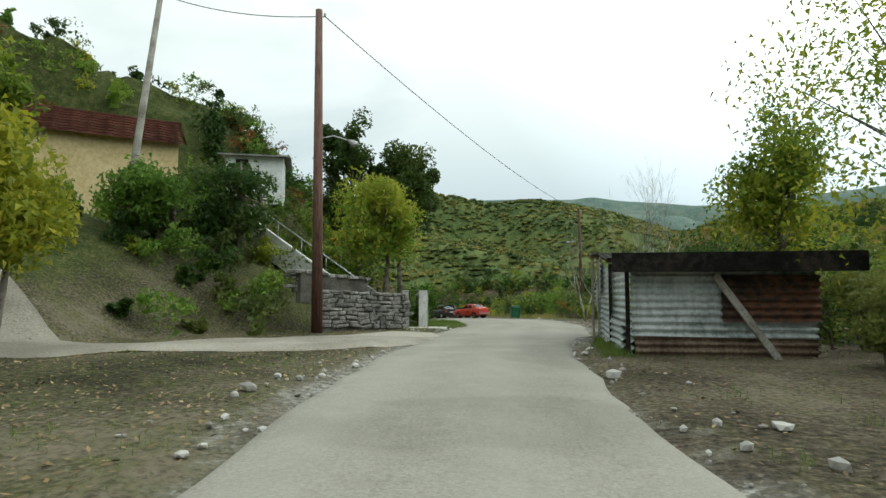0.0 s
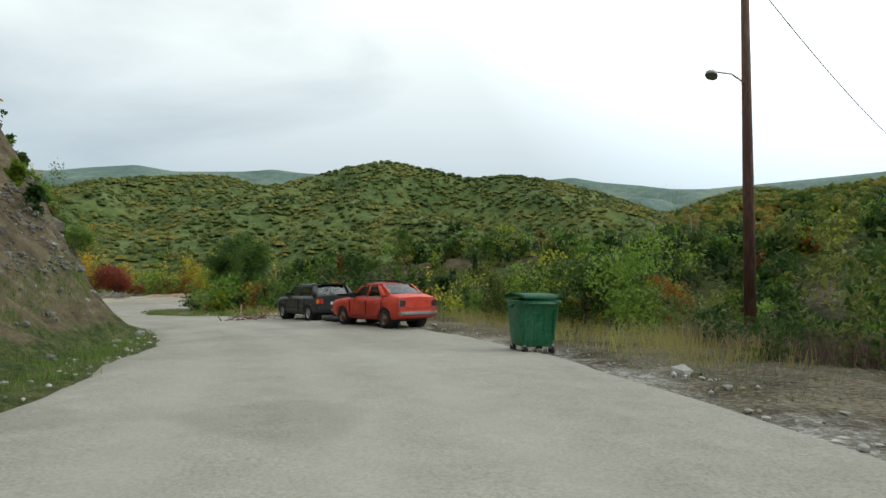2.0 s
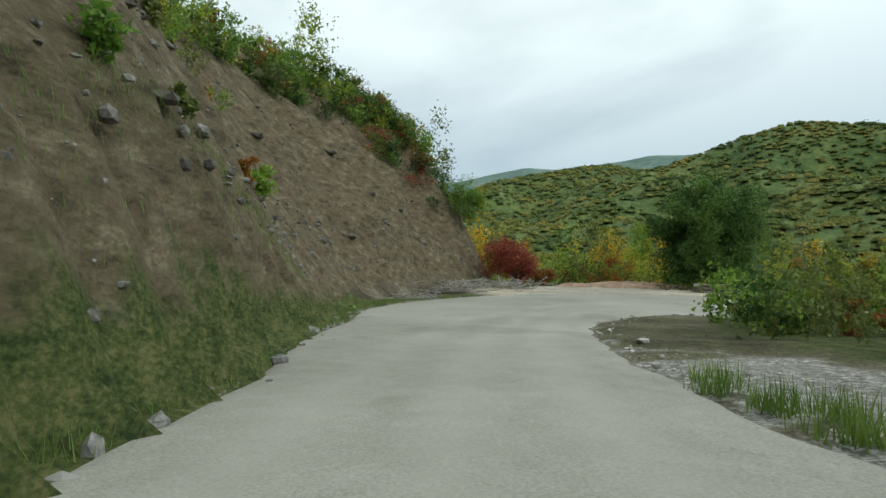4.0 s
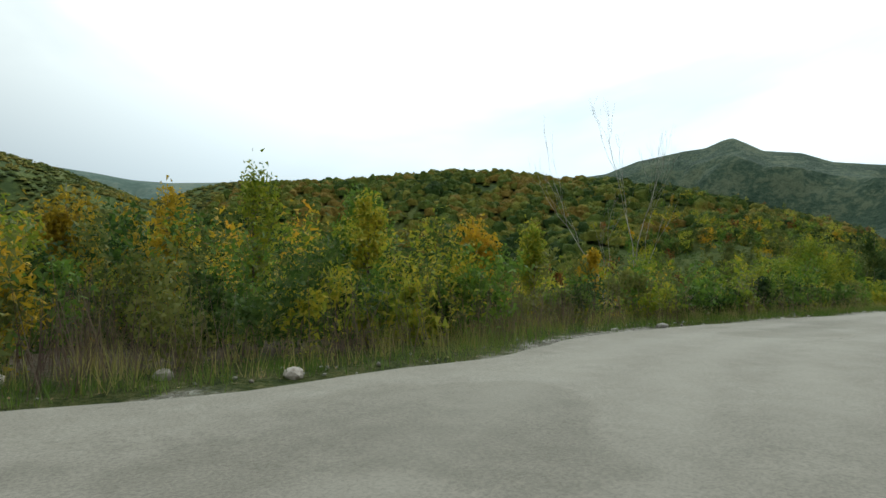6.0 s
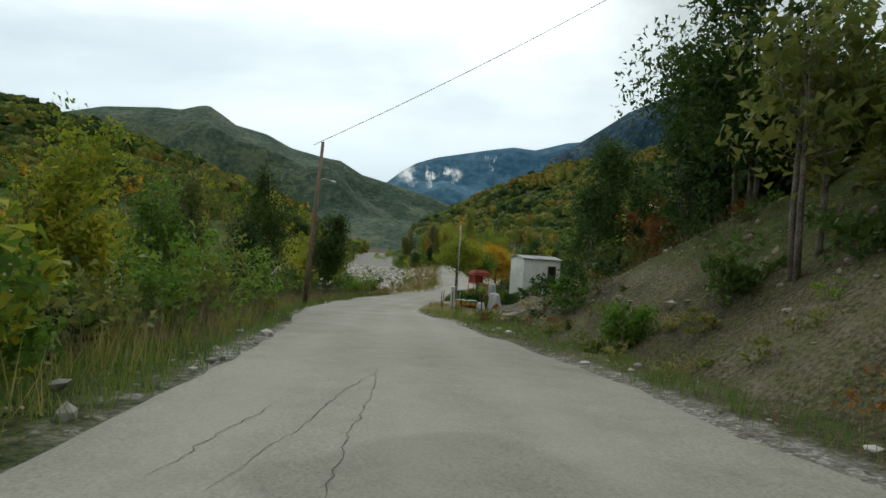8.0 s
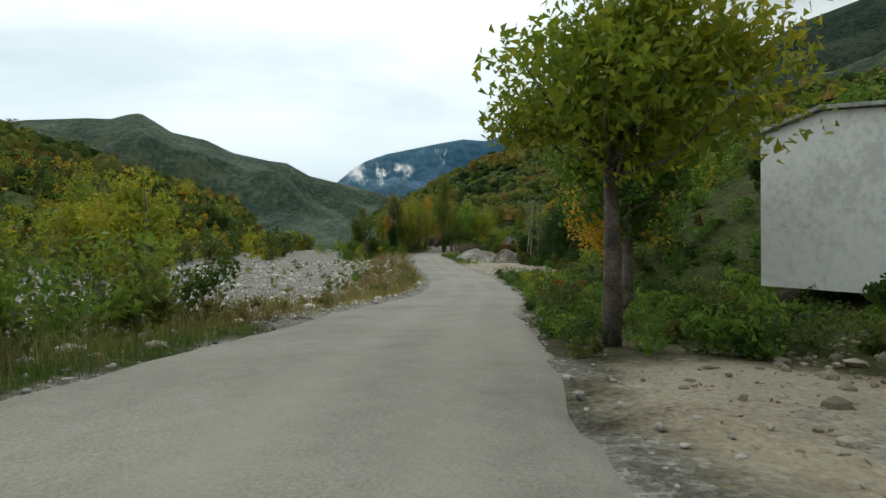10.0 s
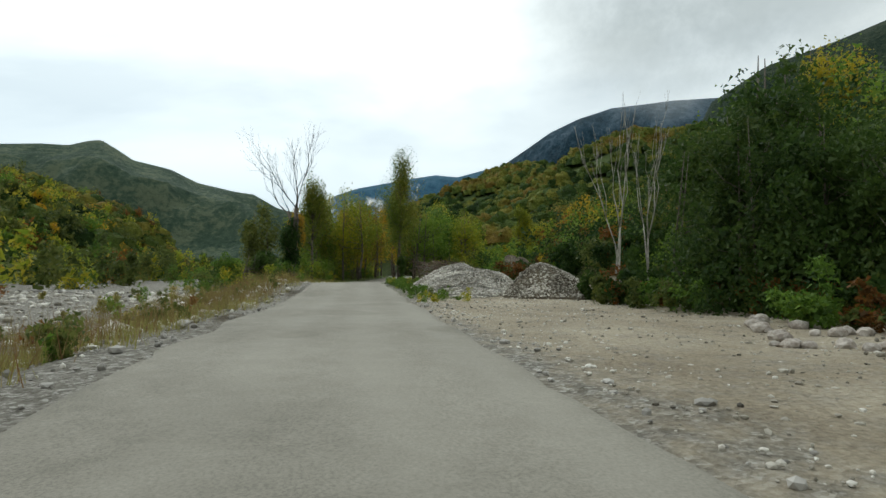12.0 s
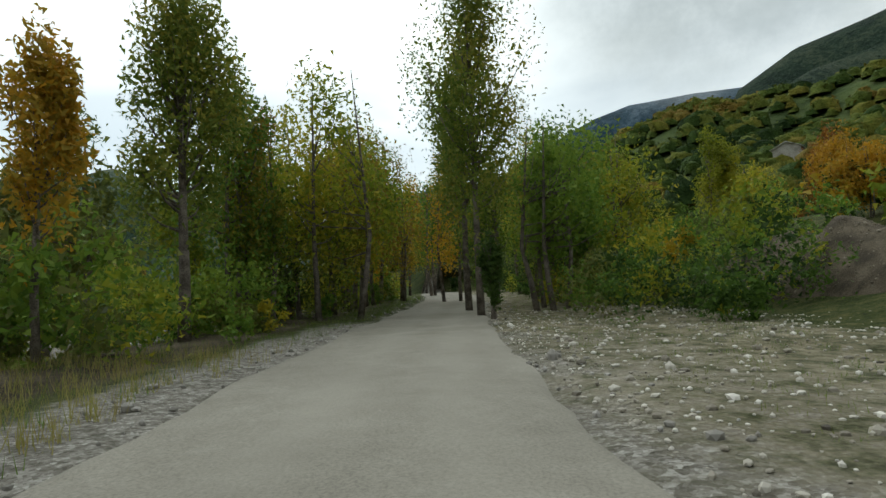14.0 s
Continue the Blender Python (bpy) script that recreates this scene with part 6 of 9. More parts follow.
LAMPWHITE = surface("clear_lens", ((0.5, 0.5, 0.5), (0.6, 0.6, 0.6), (0.7, 0.7, 0.7)), 5, 40, 0.2, bump=0.1, spec=0.6)
BINGREEN = surface("green_bin_plastic", ((0.012, 0.09, 0.04), (0.02, 0.13, 0.06), (0.045, 0.17, 0.085)), 1.5, 14, 0.5, bump=0.1, spec=0.4)
WHITEWALL = surface("white_limewash", ((0.62, 0.63, 0.61), (0.79, 0.8, 0.78), (0.86, 0.86, 0.85)), 0.5, 6, 0.9, bump=0.2)
YELLOWWALL = surface("pale_yellow_plaster", ((0.52, 0.4, 0.2), (0.64, 0.5, 0.27), (0.7, 0.57, 0.34)), 0.3, 5, 0.9, bump=0.2)
TILE = surface("red_roof_tile", ((0.16, 0.05, 0.03), (0.27, 0.085, 0.05), (0.36, 0.14, 0.09)), 0.8, 8, 0.85, bump=0.3, vary=0.2)
SLATE = surface("grey_roof_sheet", ((0.2, 0.2, 0.2), (0.32, 0.32, 0.31), (0.45, 0.44, 0.43)), 0.8, 8, 0.8, bump=0.3)
DARKROOM = surface("unlit_room_panel", ((0.01, 0.01, 0.01), (0.016, 0.016, 0.016), (0.03, 0.03, 0.03)), 1, 5, 0.9, bump=0.0)
CANOPYRED = surface("sunburnt_red_paint", ((0.28, 0.045, 0.03), (0.42, 0.07, 0.045), (0.48, 0.13, 0.09)), 1.5, 14, 0.6, bump=0.15)
HIVE = surface("orange_hive_paint", ((0.4, 0.14, 0.02), (0.55, 0.22, 0.03), (0.6, 0.3, 0.08)), 2, 14, 0.7, bump=0.2)
HIVELID = surface("green_painted_lid", ((0.1, 0.2, 0.15), (0.16, 0.29, 0.22), (0.3, 0.4, 0.34)), 2, 14, 0.7, bump=0.2)
HIVEYELLOW = surface("yellow_paint", ((0.5, 0.26, 0.04), (0.62, 0.34, 0.05), (0.7, 0.42, 0.08)), 3, 20, 0.6, bump=0.1)
SACK = surface("white_woven_sack", ((0.68, 0.7, 0.72), (0.78, 0.8, 0.82), (0.85, 0.86, 0.87)), 2, 10, 0.6, bump=0.5, dist=0.05)

m, nodes, links = mat_nodes("car_window_glass")
tr, gl, mx, out = (nodes.new(k) for k in ("ShaderNodeBsdfTransparent", "ShaderNodeBsdfGlossy", "ShaderNodeMixShader", "ShaderNodeOutputMaterial"))
tr.inputs["Color"].default_value, gl.inputs["Roughness"].default_value = (0.32, 0.36, 0.36, 1), 0.06
fr = nodes.new("ShaderNodeFresnel")
fr.inputs["IOR"].default_value = 1.9
links.new(fr.outputs[0], mx.inputs[0])
links.new(tr.outputs[0], mx.inputs[1])
links.new(gl.outputs[0], mx.inputs[2])
links.new(mx.outputs[0], out.inputs[0])
GLASS = m


def thing(name, label, category, at, group=""):
    return put(name, None, label, category, group, at=at)


def box_part(name, parent, lo, hi, mat, bevel=0.01, label="", m=None):
    bm = bmesh.new()
    box_bm(bm, lo, hi, m, bevel)
    return part(name, bm, mat, parent, label)


def tube_part(name, parent, points, radii, mat, sides=10, label=""):
    bm = bmesh.new()
    tube_bm(bm, points, radii if isinstance(radii, (list, tuple)) else [radii] * len(points), sides)
    return part(name, bm, mat, parent, label)


# ---------------------------------------------------------------- poles and cables
def utility_pole(x, y, base, top, label, lean=(0, 0), lamp=None, r=0.13, mat=POLEWOOD, caps=True):
    h = top - base
    root = thing("utility_pole", label, "pole", pose(x, y, base))
    tube_part("shaft", root, [(0, 0, -0.4), (lean[0] * 0.4, lean[1] * 0.4, h * 0.4), (lean[0], lean[1], h)], [r * 1.15, r, r * 0.72], mat, 12)
    if caps:
        tube_part("bracket", root, [(lean[0] - 0.02, lean[1], h - 0.25), (lean[0] + 0.22, lean[1], h - 0.22)], 0.018, STEEL, 6)
        tube_part("insulator", root, [(lean[0] + 0.2, lean[1], h - 0.22), (lean[0] + 0.2, lean[1], h - 0.16), (lean[0] + 0.2, lean[1], h - 0.1)], [0.035, 0.05, 0.02], PALECON, 8)
    if lamp:
        lx, ly, lz = lamp
        f = lz / h
        a = Vector((lean[0] * f, lean[1] * f, lz))
        b = a + Vector((lx, ly, 0.12))
        arm = tube_part("lamp_arm", root, [a, a.lerp(b, 0.5) + Vector((0, 0, 0.12)), b], 0.022, STEEL, 8)
        d = Vector((lx, ly, 0)).normalized()
        tube_part("lamp_head", arm, [b - d * 0.02, b + d * 0.12 + Vector((0, 0, -0.05)), b + d * 0.2 + Vector((0, 0, -0.12)), b + d * 0.22 + Vector((0, 0, -0.16))], [0.03, 0.1, 0.17, 0.15], STEEL, 12, "grey bell-shaped lamp shade")
    return root


utility_pole(-2.7, 3.5, 1.2, 11.1, "tall brown utility pole by the stone wall with a street lamp", (-0.08, -0.02), (0.75, 0.75, 5.75), 0.15)
utility_pole(9.0, 41.9, 0.0, 9.95, "brown wooden utility pole with a street lamp", (-0.15, 0.1), (-1.05, -0.7, 6.7), 0.14)
utility_pole(41.6, 95.0, -6.9, 1.6, "weathered wooden utility pole at the roadside", (0.1, -0.4), (0.5, -0.55, 6.4), 0.115, WOOD)
utility_pole(39.4, 70.2, 7.0, 17.0, "dark utility pole on top of the knoll", (0.1, 0), None, 0.12)
utility_pole(-11.6, 6.4, 3.4, 14.2, "grey leaning utility pole above the bank", (1.0, 0.5), None, 0.14, GREYWOOD)
utility_pole(28.0, 62.5, -0.5, 8.0, "distant wooden utility pole", (0, 0), None, 0.11)


def cable(a, b, sag, label="thin black overhead cable between the poles"):
    a, b = Vector(a), Vector(b)
    pts = [a.lerp(b, k / 16) - Vector((0, 0, 4 * sag * (k / 16) * (1 - k / 16))) for k in range(17)]
    bm = bmesh.new()
    tube_bm(bm, pts, [0.016] * 17, 5)
    me = bpy.data.meshes.new("cable")
    bm.to_mesh(me)
    bm.free()
    me.materials.append(BLACKTRIM)
    put("cable", me, label, "cable")


cable((-2.6, 3.5, 10.9), (8.95, 41.9, 9.75), 0.7)
cable((8.95, 41.9, 9.75), (28.1, 62.5, 7.8), 0.6)
cable((-10.6, 6.9, 14.0), (-2.7, 3.5, 10.9), 0.3)
cable((41.7, 95.1, 1.4), (39.5, 70.2, 16.7), 0.5)
cable((39.5, 70.2, 16.7), (75.0, 30.0, 22.0), 1.2)

# ---------------------------------------------------------------- cracks in the asphalt
TARLINE = surface("dark_crack_filling", ((0.05, 0.046, 0.04), (0.08, 0.074, 0.063), (0.13, 0.12, 0.1)), 3, 30, 0.95, bump=0.3)


def crack(s0, o0, s1, o1, seed, wide=0.006):
    """A thin wandering crack between two places on the road: metres along and to the right of its middle."""
    rng = np.random.default_rng(seed)
    n = max(10, int(abs(s1 - s0) / 0.12) + int(abs(o1 - o0) / 0.1))
    f = np.linspace(0, 1, n)
    s = s0 + (s1 - s0) * f
    o = o0 + (o1 - o0) * f + np.cumsum(rng.normal(size=n)) * 0.009 * np.sin(np.pi * f) + rng.normal(size=n) * 0.012
    w = wide * (0.25 + np.abs(value_noise(s * 3, o, 0.4, seed))) * np.sin(np.pi * f) ** 0.4
    rows = []
    for k in (-1, 1):
        x, y = beside(s, o + k * w)
        el_, er_ = np.interp(s, EDGE_S, EDGE_L), np.interp(s, EDGE_S, EDGE_R)
        q = (o + el_) / (el_ + er_)
        rows.append(np.c_[x, y, np.interp(s, ROAD_S, ROAD[:, 2]) + crossfall(s) * o + 0.03 * (1 - (2 * q - 1) ** 2) + 0.012 * value_noise(s, o, 3.0, 4) + 0.006])
    v = np.stack(rows, 1).reshape(-1, 3)
    put("road_crack", grid_mesh("road_crack", v, lattice(n, 2)[:, ::-1], TARLINE), "thin dark crack in the pale asphalt", "crack", kind="structure")


for k, (s0, o0, s1, o1) in enumerate(((49.5, -1.3, 62.5, 0.2), (158.0, -1.3, 160.2, -0.9), (157.8, -0.9, 162.2, 0.0), (157.6, -0.3, 162.4, -0.05), (151, -1.0, 155, -0.6), (20, 0.9, 26, 1.7), (15.5, -0.8, 17.0, 0.7),
                                      (100, -4, 104, 2.5), (104, -6, 108, -1), (110, -3, 115, 1.5), (140, 1.2, 147, 1.5), (170, -1.5, 176, -1.2), (262, -0.8, 262.6, 0.9), (128, 0.6, 133, 1.2))):
    crack(s0, o0, s1, o1, 330 + k)

# ---------------------------------------------------------------- stone walls
STONE_MESHES = []
for k in range(7):
    rng = np.random.default_rng(300 + k)
    bm = bmesh.new()
    bmesh.ops.create_cube(bm, size=1.0)
    bmesh.ops.bevel(bm, geom=bm.edges[:], offset=0.14, segments=1, affect="EDGES")
    for v in bm.verts:
        v.co += Vector(rng.normal(size=3) * 0.035)
    me = bpy.data.meshes.new("stone")
    bm.to_mesh(me)
    bm.free()
    me.materials.append(STONE)
    STONE_MESHES.append(me)


TANSTONE = surface("tan_field_stone", ((0.13, 0.105, 0.08), (0.25, 0.205, 0.155), (0.36, 0.315, 0.26)), 1.5, 16, 0.9, bump=0.6, vary=0.4)
TAN_MESHES = [me.copy() for me in STONE_MESHES]
for me in TAN_MESHES:
    me.materials[0] = TANSTONE


def stone_wall(a, b, za, zb, top_a, top_b, seed, label, thick=0.42, long=0.36, high=0.17, blocks=None):
    """A wall of separate field stones in courses before a darker core."""
    a, b = Vector((*a, 0)), Vector((*b, 0))
    d = b - a
    ln = d.length
    root = thing("stone_wall", label, "wall", pose(a.x, a.y, 0, 0, 0, math.degrees(math.atan2(d.y, d.x))))
    rng = np.random.default_rng(seed)
    bm = bmesh.new()
    n = 12
    for k in range(n + 1):
        f = k / n
        lo, hi = za + (zb - za) * f - 0.35, top_a + (top_b - top_a) * f - 0.06
        for yy in (-thick / 2 + 0.07, thick / 2 - 0.07):
            bm.verts.new((f * ln, yy, lo))
            bm.verts.new((f * ln, yy, hi))
    bm.verts.ensure_lookup_table()
    v = bm.verts
    for k in range(n):
        i, j = 4 * k, 4 * k + 4
        for p, q in ((0, 1), (1, 3), (3, 2), (2, 0)):
            bm.faces.new((v[i + p], v[i + q], v[j + q], v[j + p]))
    bm.faces.new((v[0], v[2], v[3], v[1]))
    bm.faces.new((v[4 * n], v[4 * n + 1], v[4 * n + 3], v[4 * n + 2]))
    bmesh.ops.recalc_face_normals(bm, faces=bm.faces[:])
    part("core", bm, MORTAR, root)
    courses = max(2, int(round((max(top_a - za, top_b - zb)) / high)))
    count = 0
    for c in range(courses):
        x = -rng.uniform(0, 0.3)
        while x < ln and count < 300:
            w = long * rng.uniform(0.45, 1.75)
            f = min(1, max(0, (x + w / 2) / ln))
            lo, hi = za + (zb - za) * f, top_a + (top_b - top_a) * f
            step = (hi - lo) / courses
            ob = new("stone", (blocks or STONE_MESHES)[rng.integers(7)])
            ob.parent = root
            last = c == courses - 1
            ob.matrix_basis = Matrix.LocRotScale((x + w / 2, -thick / 2 + 0.1 + rng.normal() * 0.012 if not last else rng.normal() * 0.02, lo + (c + 0.5) * step + rng.normal() * 0.012),
                                                 Euler((rng.normal() * 0.06, rng.normal() * 0.07, rng.normal() * 0.06)), (w * 0.93, 0.22 if not last else thick * 1.05, step * rng.uniform(0.62, 1.12)))
            x += w
            count += 1
    return root


stone_wall((-2.75, 3.7), (-0.78, 7.0), 1.1, 0.86, 2.25, 2.15, 310, "grey dry-stone wall beside the driveway gate", long=0.34, high=0.14)
stone_wall((-0.5, 9.45), (-2.1, 19.2), 0.85, 0.4, 2.12, 2.15, 311, "long tan and brown stone retaining wall along the verge", long=0.34, high=0.165, blocks=TAN_MESHES)
stone_wall((-2.3, 19.9), (-3.75, 27.1), 0.45, 0.1, 1.6, 1.5, 312, "lower tan stone wall with pale mortar at the verge", long=0.34, high=0.18, blocks=TAN_MESHES)
stone_wall((-2.0, 6.4), (-3.6, 4.2), 1.9, 2.2, 2.7, 2.9, 313, "small pile of white-topped stones above the wall", long=0.3, high=0.13)

# gate: two pale posts, a low metal leaf, a concrete sill
for x, y, z0, z1, w, word in ((-0.72, 7.2, 0.7, 2.24, 0.24, "whitewashed concrete gate post with a worn edge"), (-0.42, 9.25, 0.75, 2.24, 0.34, "broad whitewashed concrete gate post")):
    root = thing("gate_post", word, "post", pose(x, y, z0, 0, 0, 12), "gate posts")
    box_part("shaft", root, (-w / 2, -w / 2, 0), (w / 2, w / 2, z1 - z0 - 0.05), PALECON, 0.02)
    box_part("cap", root, (-w / 2 - 0.02, -w / 2 - 0.02, z1 - z0 - 0.05), (w / 2 + 0.02, w / 2 + 0.02, z1 - z0), PALECON, 0.015)
gate = thing("metal_gate", "grey sheet-metal gate leaf standing half open", "gate", pose(-0.95, 9.1, 0.78, 0, 0, 205))
box_part("panel", gate, (0, -0.012, 0.06), (1.6, 0.012, 1.05), SLATE, 0.004)
for k, (lo, hi) in enumerate((((0, -0.03, 0.02), (1.6, 0.03, 0.07)), ((0, -0.03, 1.04), (1.6, 0.03, 1.09)), ((0, -0.03, 0.02), (0.05, 0.03, 1.09)), ((1.55, -0.03, 0.02), (1.6, 0.03, 1.09)))):
    box_part("frame_bar", gate, lo, hi, STEEL, 0.006)
sill = thing("concrete_slab", "cracked concrete sill in the gateway", "slab", pose(-0.15, 8.2, 0.66, 0, 0, 100))
box_part("slab", sill, (-1.1, -0.85, 0), (1.1, 0.9, 0.14), CONCRETE, 0.02)

# stair ramp with a parapet and handrail up to the house
ramp_ = thing("stair_ramp", "concrete stair with a parapet climbing from the gate", "stairs", pose(-1.5, 8.2, 1.0, 0, 0, 168))
for k in range(17):
    box_part("step", ramp_, (0.33 * k, -0.1, 0.21 * k - 0.25), (0.33 * k + 0.36, 1.0, 0.21 * k + 0.1), CONCRETE, 0.01)
bm = bmesh.new()
for f, (xx, zz) in enumerate(((-0.2, 0.2), (5.6, 3.9))):
    for yy in (1.0, 1.16):
        bm.verts.new((xx, yy, zz - 0.9))
        bm.verts.new((xx, yy, zz + 0.22))
bm.verts.ensure_lookup_table()
v = bm.verts
for q in ((0, 1, 5, 4), (2, 6, 7, 3), (1, 3, 7, 5), (0, 4, 6, 2), (0, 2, 3, 1), (4, 5, 7, 6)):
    bm.faces.new([v[i] for i in q])
part("parapet", bm, PALECON, ramp_)
tube_part("handrail", ramp_, [(-0.2, 1.08, 1.0), (5.6, 1.08, 4.7)], 0.025, STEEL)
for k in range(6):
    tube_part("baluster", ramp_, [(1.1 * k, 1.08, 0.4 + 0.7 * k), (1.1 * k, 1.08, 1.12 + 0.7 * k)], 0.016, STEEL, 6)


# ---------------------------------------------------------------- sandy track joining the road
def ribbon(name, points, widths, mat, label, lift=0.03, kind="structure", category="road"):
    pts, s = spline([(x, y, w) for (x, y), w in zip(points, widths)], 0.5)
    t = np.gradient(pts[:, :2], axis=0)
    t /= np.hypot(*t.T)[:, None]
    rows = []
    for q in np.linspace(-1, 1, 7):
        w = q * pts[:, 2] * (1 + 0.06 * value_noise(s, 0 * s + q, 1.1, 3))
        x, y = pts[:, 0] + t[:, 1] * w, pts[:, 1] - t[:, 0] * w
        rows.append(np.c_[x, y, land(x, y)[0] + lift - (0.09 if abs(q) == 1 else 0)])
    v = np.stack(rows, 1)
    put(name, grid_mesh(name, v.reshape(-1, 3), lattice(len(pts), 7)[:, ::-1], mat), label, category, kind=kind)


ribbon("driveway", ((-24, 4.5), (-14, 0.3), (-7, -2.6), (-3.2, -2.2), (-0.6, 0.2), (0.6, 3.2)), (1.1, 1.1, 1.2, 1.6, 1.9, 1.3), TRACK, "pale sandy concrete track joining the road", 0.10)


# ---------------------------------------------------------------- tin shed
def corrugated(name, parent, a, b, lo_a, lo_b, hi_a, hi_b, mat, seed, pitch=0.13, amp=0.036, out=(0, 0), bend=0.0, label=""):
    """A sheet between two upright edges, its ridges running level."""
    rng = np.random.default_rng(seed)
    nz = max(8, int(max(hi_a - lo_a, hi_b - lo_b) / pitch * 6))
    nu = 7
    a, b = np.array(a, float), np.array(b, float)
    d = b - a
    nrm = np.array([d[1], -d[0]]) / np.hypot(*d)
    wob = rng.normal(size=nu) * 0.012
    vs = []
    for i in range(nu):
        f = i / (nu - 1)
        lo, hi = lo_a + (lo_b - lo_a) * f, hi_a + (hi_b - hi_a) * f
        for k in range(nz):
            g = k / (nz - 1)
            z = lo + (hi - lo) * g
            o = amp * math.sin(2 * math.pi * z / pitch) + wob[i] + bend * g * g * f
            p = a + d * f + nrm * o + np.array(out)
            vs.append((p[0], p[1], z))
    me = grid_mesh(name, vs, lattice(nu, nz), mat)
    ob = put(name, me, label, parent=parent)
    return ob


shed = thing("tin_shed", "low shed patched from weathered corrugated tin sheets", "shed", pose(5.42, -2.95, 0.92, 0, 0, -2))
corrugated("wall_sheet", shed, (0, 0), (0, 2.6), 0.0, 0.02, 1.62, 1.78, TIN, 1)
corrugated("wall_sheet", shed, (-0.03, 2.5), (-0.03, 5.3), 0.1, 0.1, 1.74, 2.0, TIN, 2)
corrugated("wall_sheet", shed, (0.03, 5.25), (0.03, 7.25), 0.35, 0.9, 1.5, 1.35, TIN, 3, label="bent tin sheet")
corrugated("wall_sheet", shed, (-0.07, 0.5), (-0.07, 3.4), -0.1, -0.05, 0.62, 0.78, TIN, 4, label="dented lower patch sheet")
corrugated("wall_sheet", shed, (-0.06, 4.6), (-0.06, 6.3), 1.25, 1.0, 2.25, 1.75, TIN, 5, bend=0.12, label="loose tin sheet hanging askew")
corrugated("wall_sheet", shed, (3.1, 0.25), (0, 0), 0.45, 0.5, 1.62, 1.62, TIN, 6)
corrugated("wall_sheet", shed, (3.12, 0.2), (1.5, 0.06), 0.75, 0.75, 1.55, 1.55, RUSTTIN, 7, out=(0, -0.03), label="rust-red patch sheet")
corrugated("wall_sheet", shed, (3.1, 0.3), (0.05, 0.05), -0.05, 0.0, 0.55, 0.52, WOOD, 8, label="dark brown lower sheet")
corrugated("wall_sheet", shed, (3.2, 7.2), (3.1, 0.25), 0.0, 0.0, 2.0, 1.62, RUSTTIN, 9)
bm = bmesh.new()
nx, ny = 60, 9
vv = []
for j in range(ny):
    for i in range(nx):
        fx, fy = i / (nx - 1), j / (ny - 1)
        x, y = -0.16 + 3.76 * fx, -0.35 + 7.8 * fy
        z = 1.78 + 0.085 * max(0, y + 0.35) + 0.02 * math.sin(fx * 3.95 / 0.1 * 2 * math.pi) + 0.04 * math.sin(y * 1.7) - 0.03 * fx
        vv.append(bm.verts.new((x, y, z)))
for j in range(ny - 1):
    for i in range(nx - 1):
        bm.faces.new((vv[j * nx + i], vv[j * nx + i + 1], vv[(j + 1) * nx + i + 1], vv[(j + 1) * nx + i]))
part("roof_sheet", bm, BLACKSHADE, shed, "black rusty corrugated roof, its underside's shade in the colour")
# added black board draws the shaded gap between wall and roof
box_part("eave_shade_board", shed, (-0.36, -0.42, 1.6), (3.6, -0.36, 1.93), BLACKSHADE, 0.008, "added black board drawing the shaded gap under the roof edge")
for y in (0.0, 2.6, 5.3, 7.2):
    box_part("post", shed, (-0.1, y - 0.035, -0.1), (-0.03, y + 0.035, 1.68 + 0.08 * y), GREYWOOD if y > 5 else BLACKSHADE, 0.008)
for y in (0.6, 3.0, 5.4, 7.2):
    box_part("rafter", shed, (-0.12, y - 0.05, 1.67 + 0.085 * y), (3.4, y + 0.04, 1.76 + 0.085 * y), WOOD, 0.008)
box_part("brace_plank", shed, (-0.05, -0.06, 0), (0.07, 0.0, 1.75), GREYWOOD, 0.006, "diagonal grey plank", pose(2.35, -0.02, 0.1, 0, -34, 0))


# ---------------------------------------------------------------- cars
def loft(bm, rings):
    prev = None
    for ring in rings:
        row = [bm.verts.new(p) for p in ring]
        if prev:
            for k in range(len(row) - 1):
                f = bm.faces.new((prev[k], prev[k + 1], row[k + 1], row[k]))
                f.smooth = True
        prev = row
    return prev


def wheel(parent, x, y, r, mat_rim, flat=0.0):
    """A tyre with a dished steel rim at the car's side; y's sign is the outer side."""
    out = 1 if y > 0 else -1
    tyre = put("wheel", None, parent=parent, at=pose(x, y, r - flat))
    bm = bmesh.new()
    prof = [(r * 0.62, -0.075), (r * 0.9, -0.085), (r, -0.06), (r, 0.06), (r * 0.9, 0.085), (r * 0.62, 0.075)]
    n = 28
    rings = [[(q * math.cos(a), w, q * math.sin(a)) for q, w in prof] for a in (2 * math.pi * k / n for k in range(n + 1))]
    loft(bm, rings)
    bmesh.ops.remove_doubles(bm, verts=bm.verts[:], dist=1e-4)
    bmesh.ops.recalc_face_normals(bm, faces=bm.faces[:])
    part("tyre", bm, RUBBER, tyre)
    bm = bmesh.new()
    prof = [(r * 0.63, 0.07), (r * 0.58, 0.03), (r * 0.3, 0.045), (r * 0.26, 0.065), (0.001, 0.065)]
    rings = [[(q * math.cos(a), w * out, q * math.sin(a)) for q, w in prof] for a in (2 * math.pi * k / n for k in range(n + 1))]
    loft(bm, rings)
    bmesh.ops.remove_doubles(bm, verts=bm.verts[:], dist=1e-4)
    part("rim", bm, mat_rim, tyre)


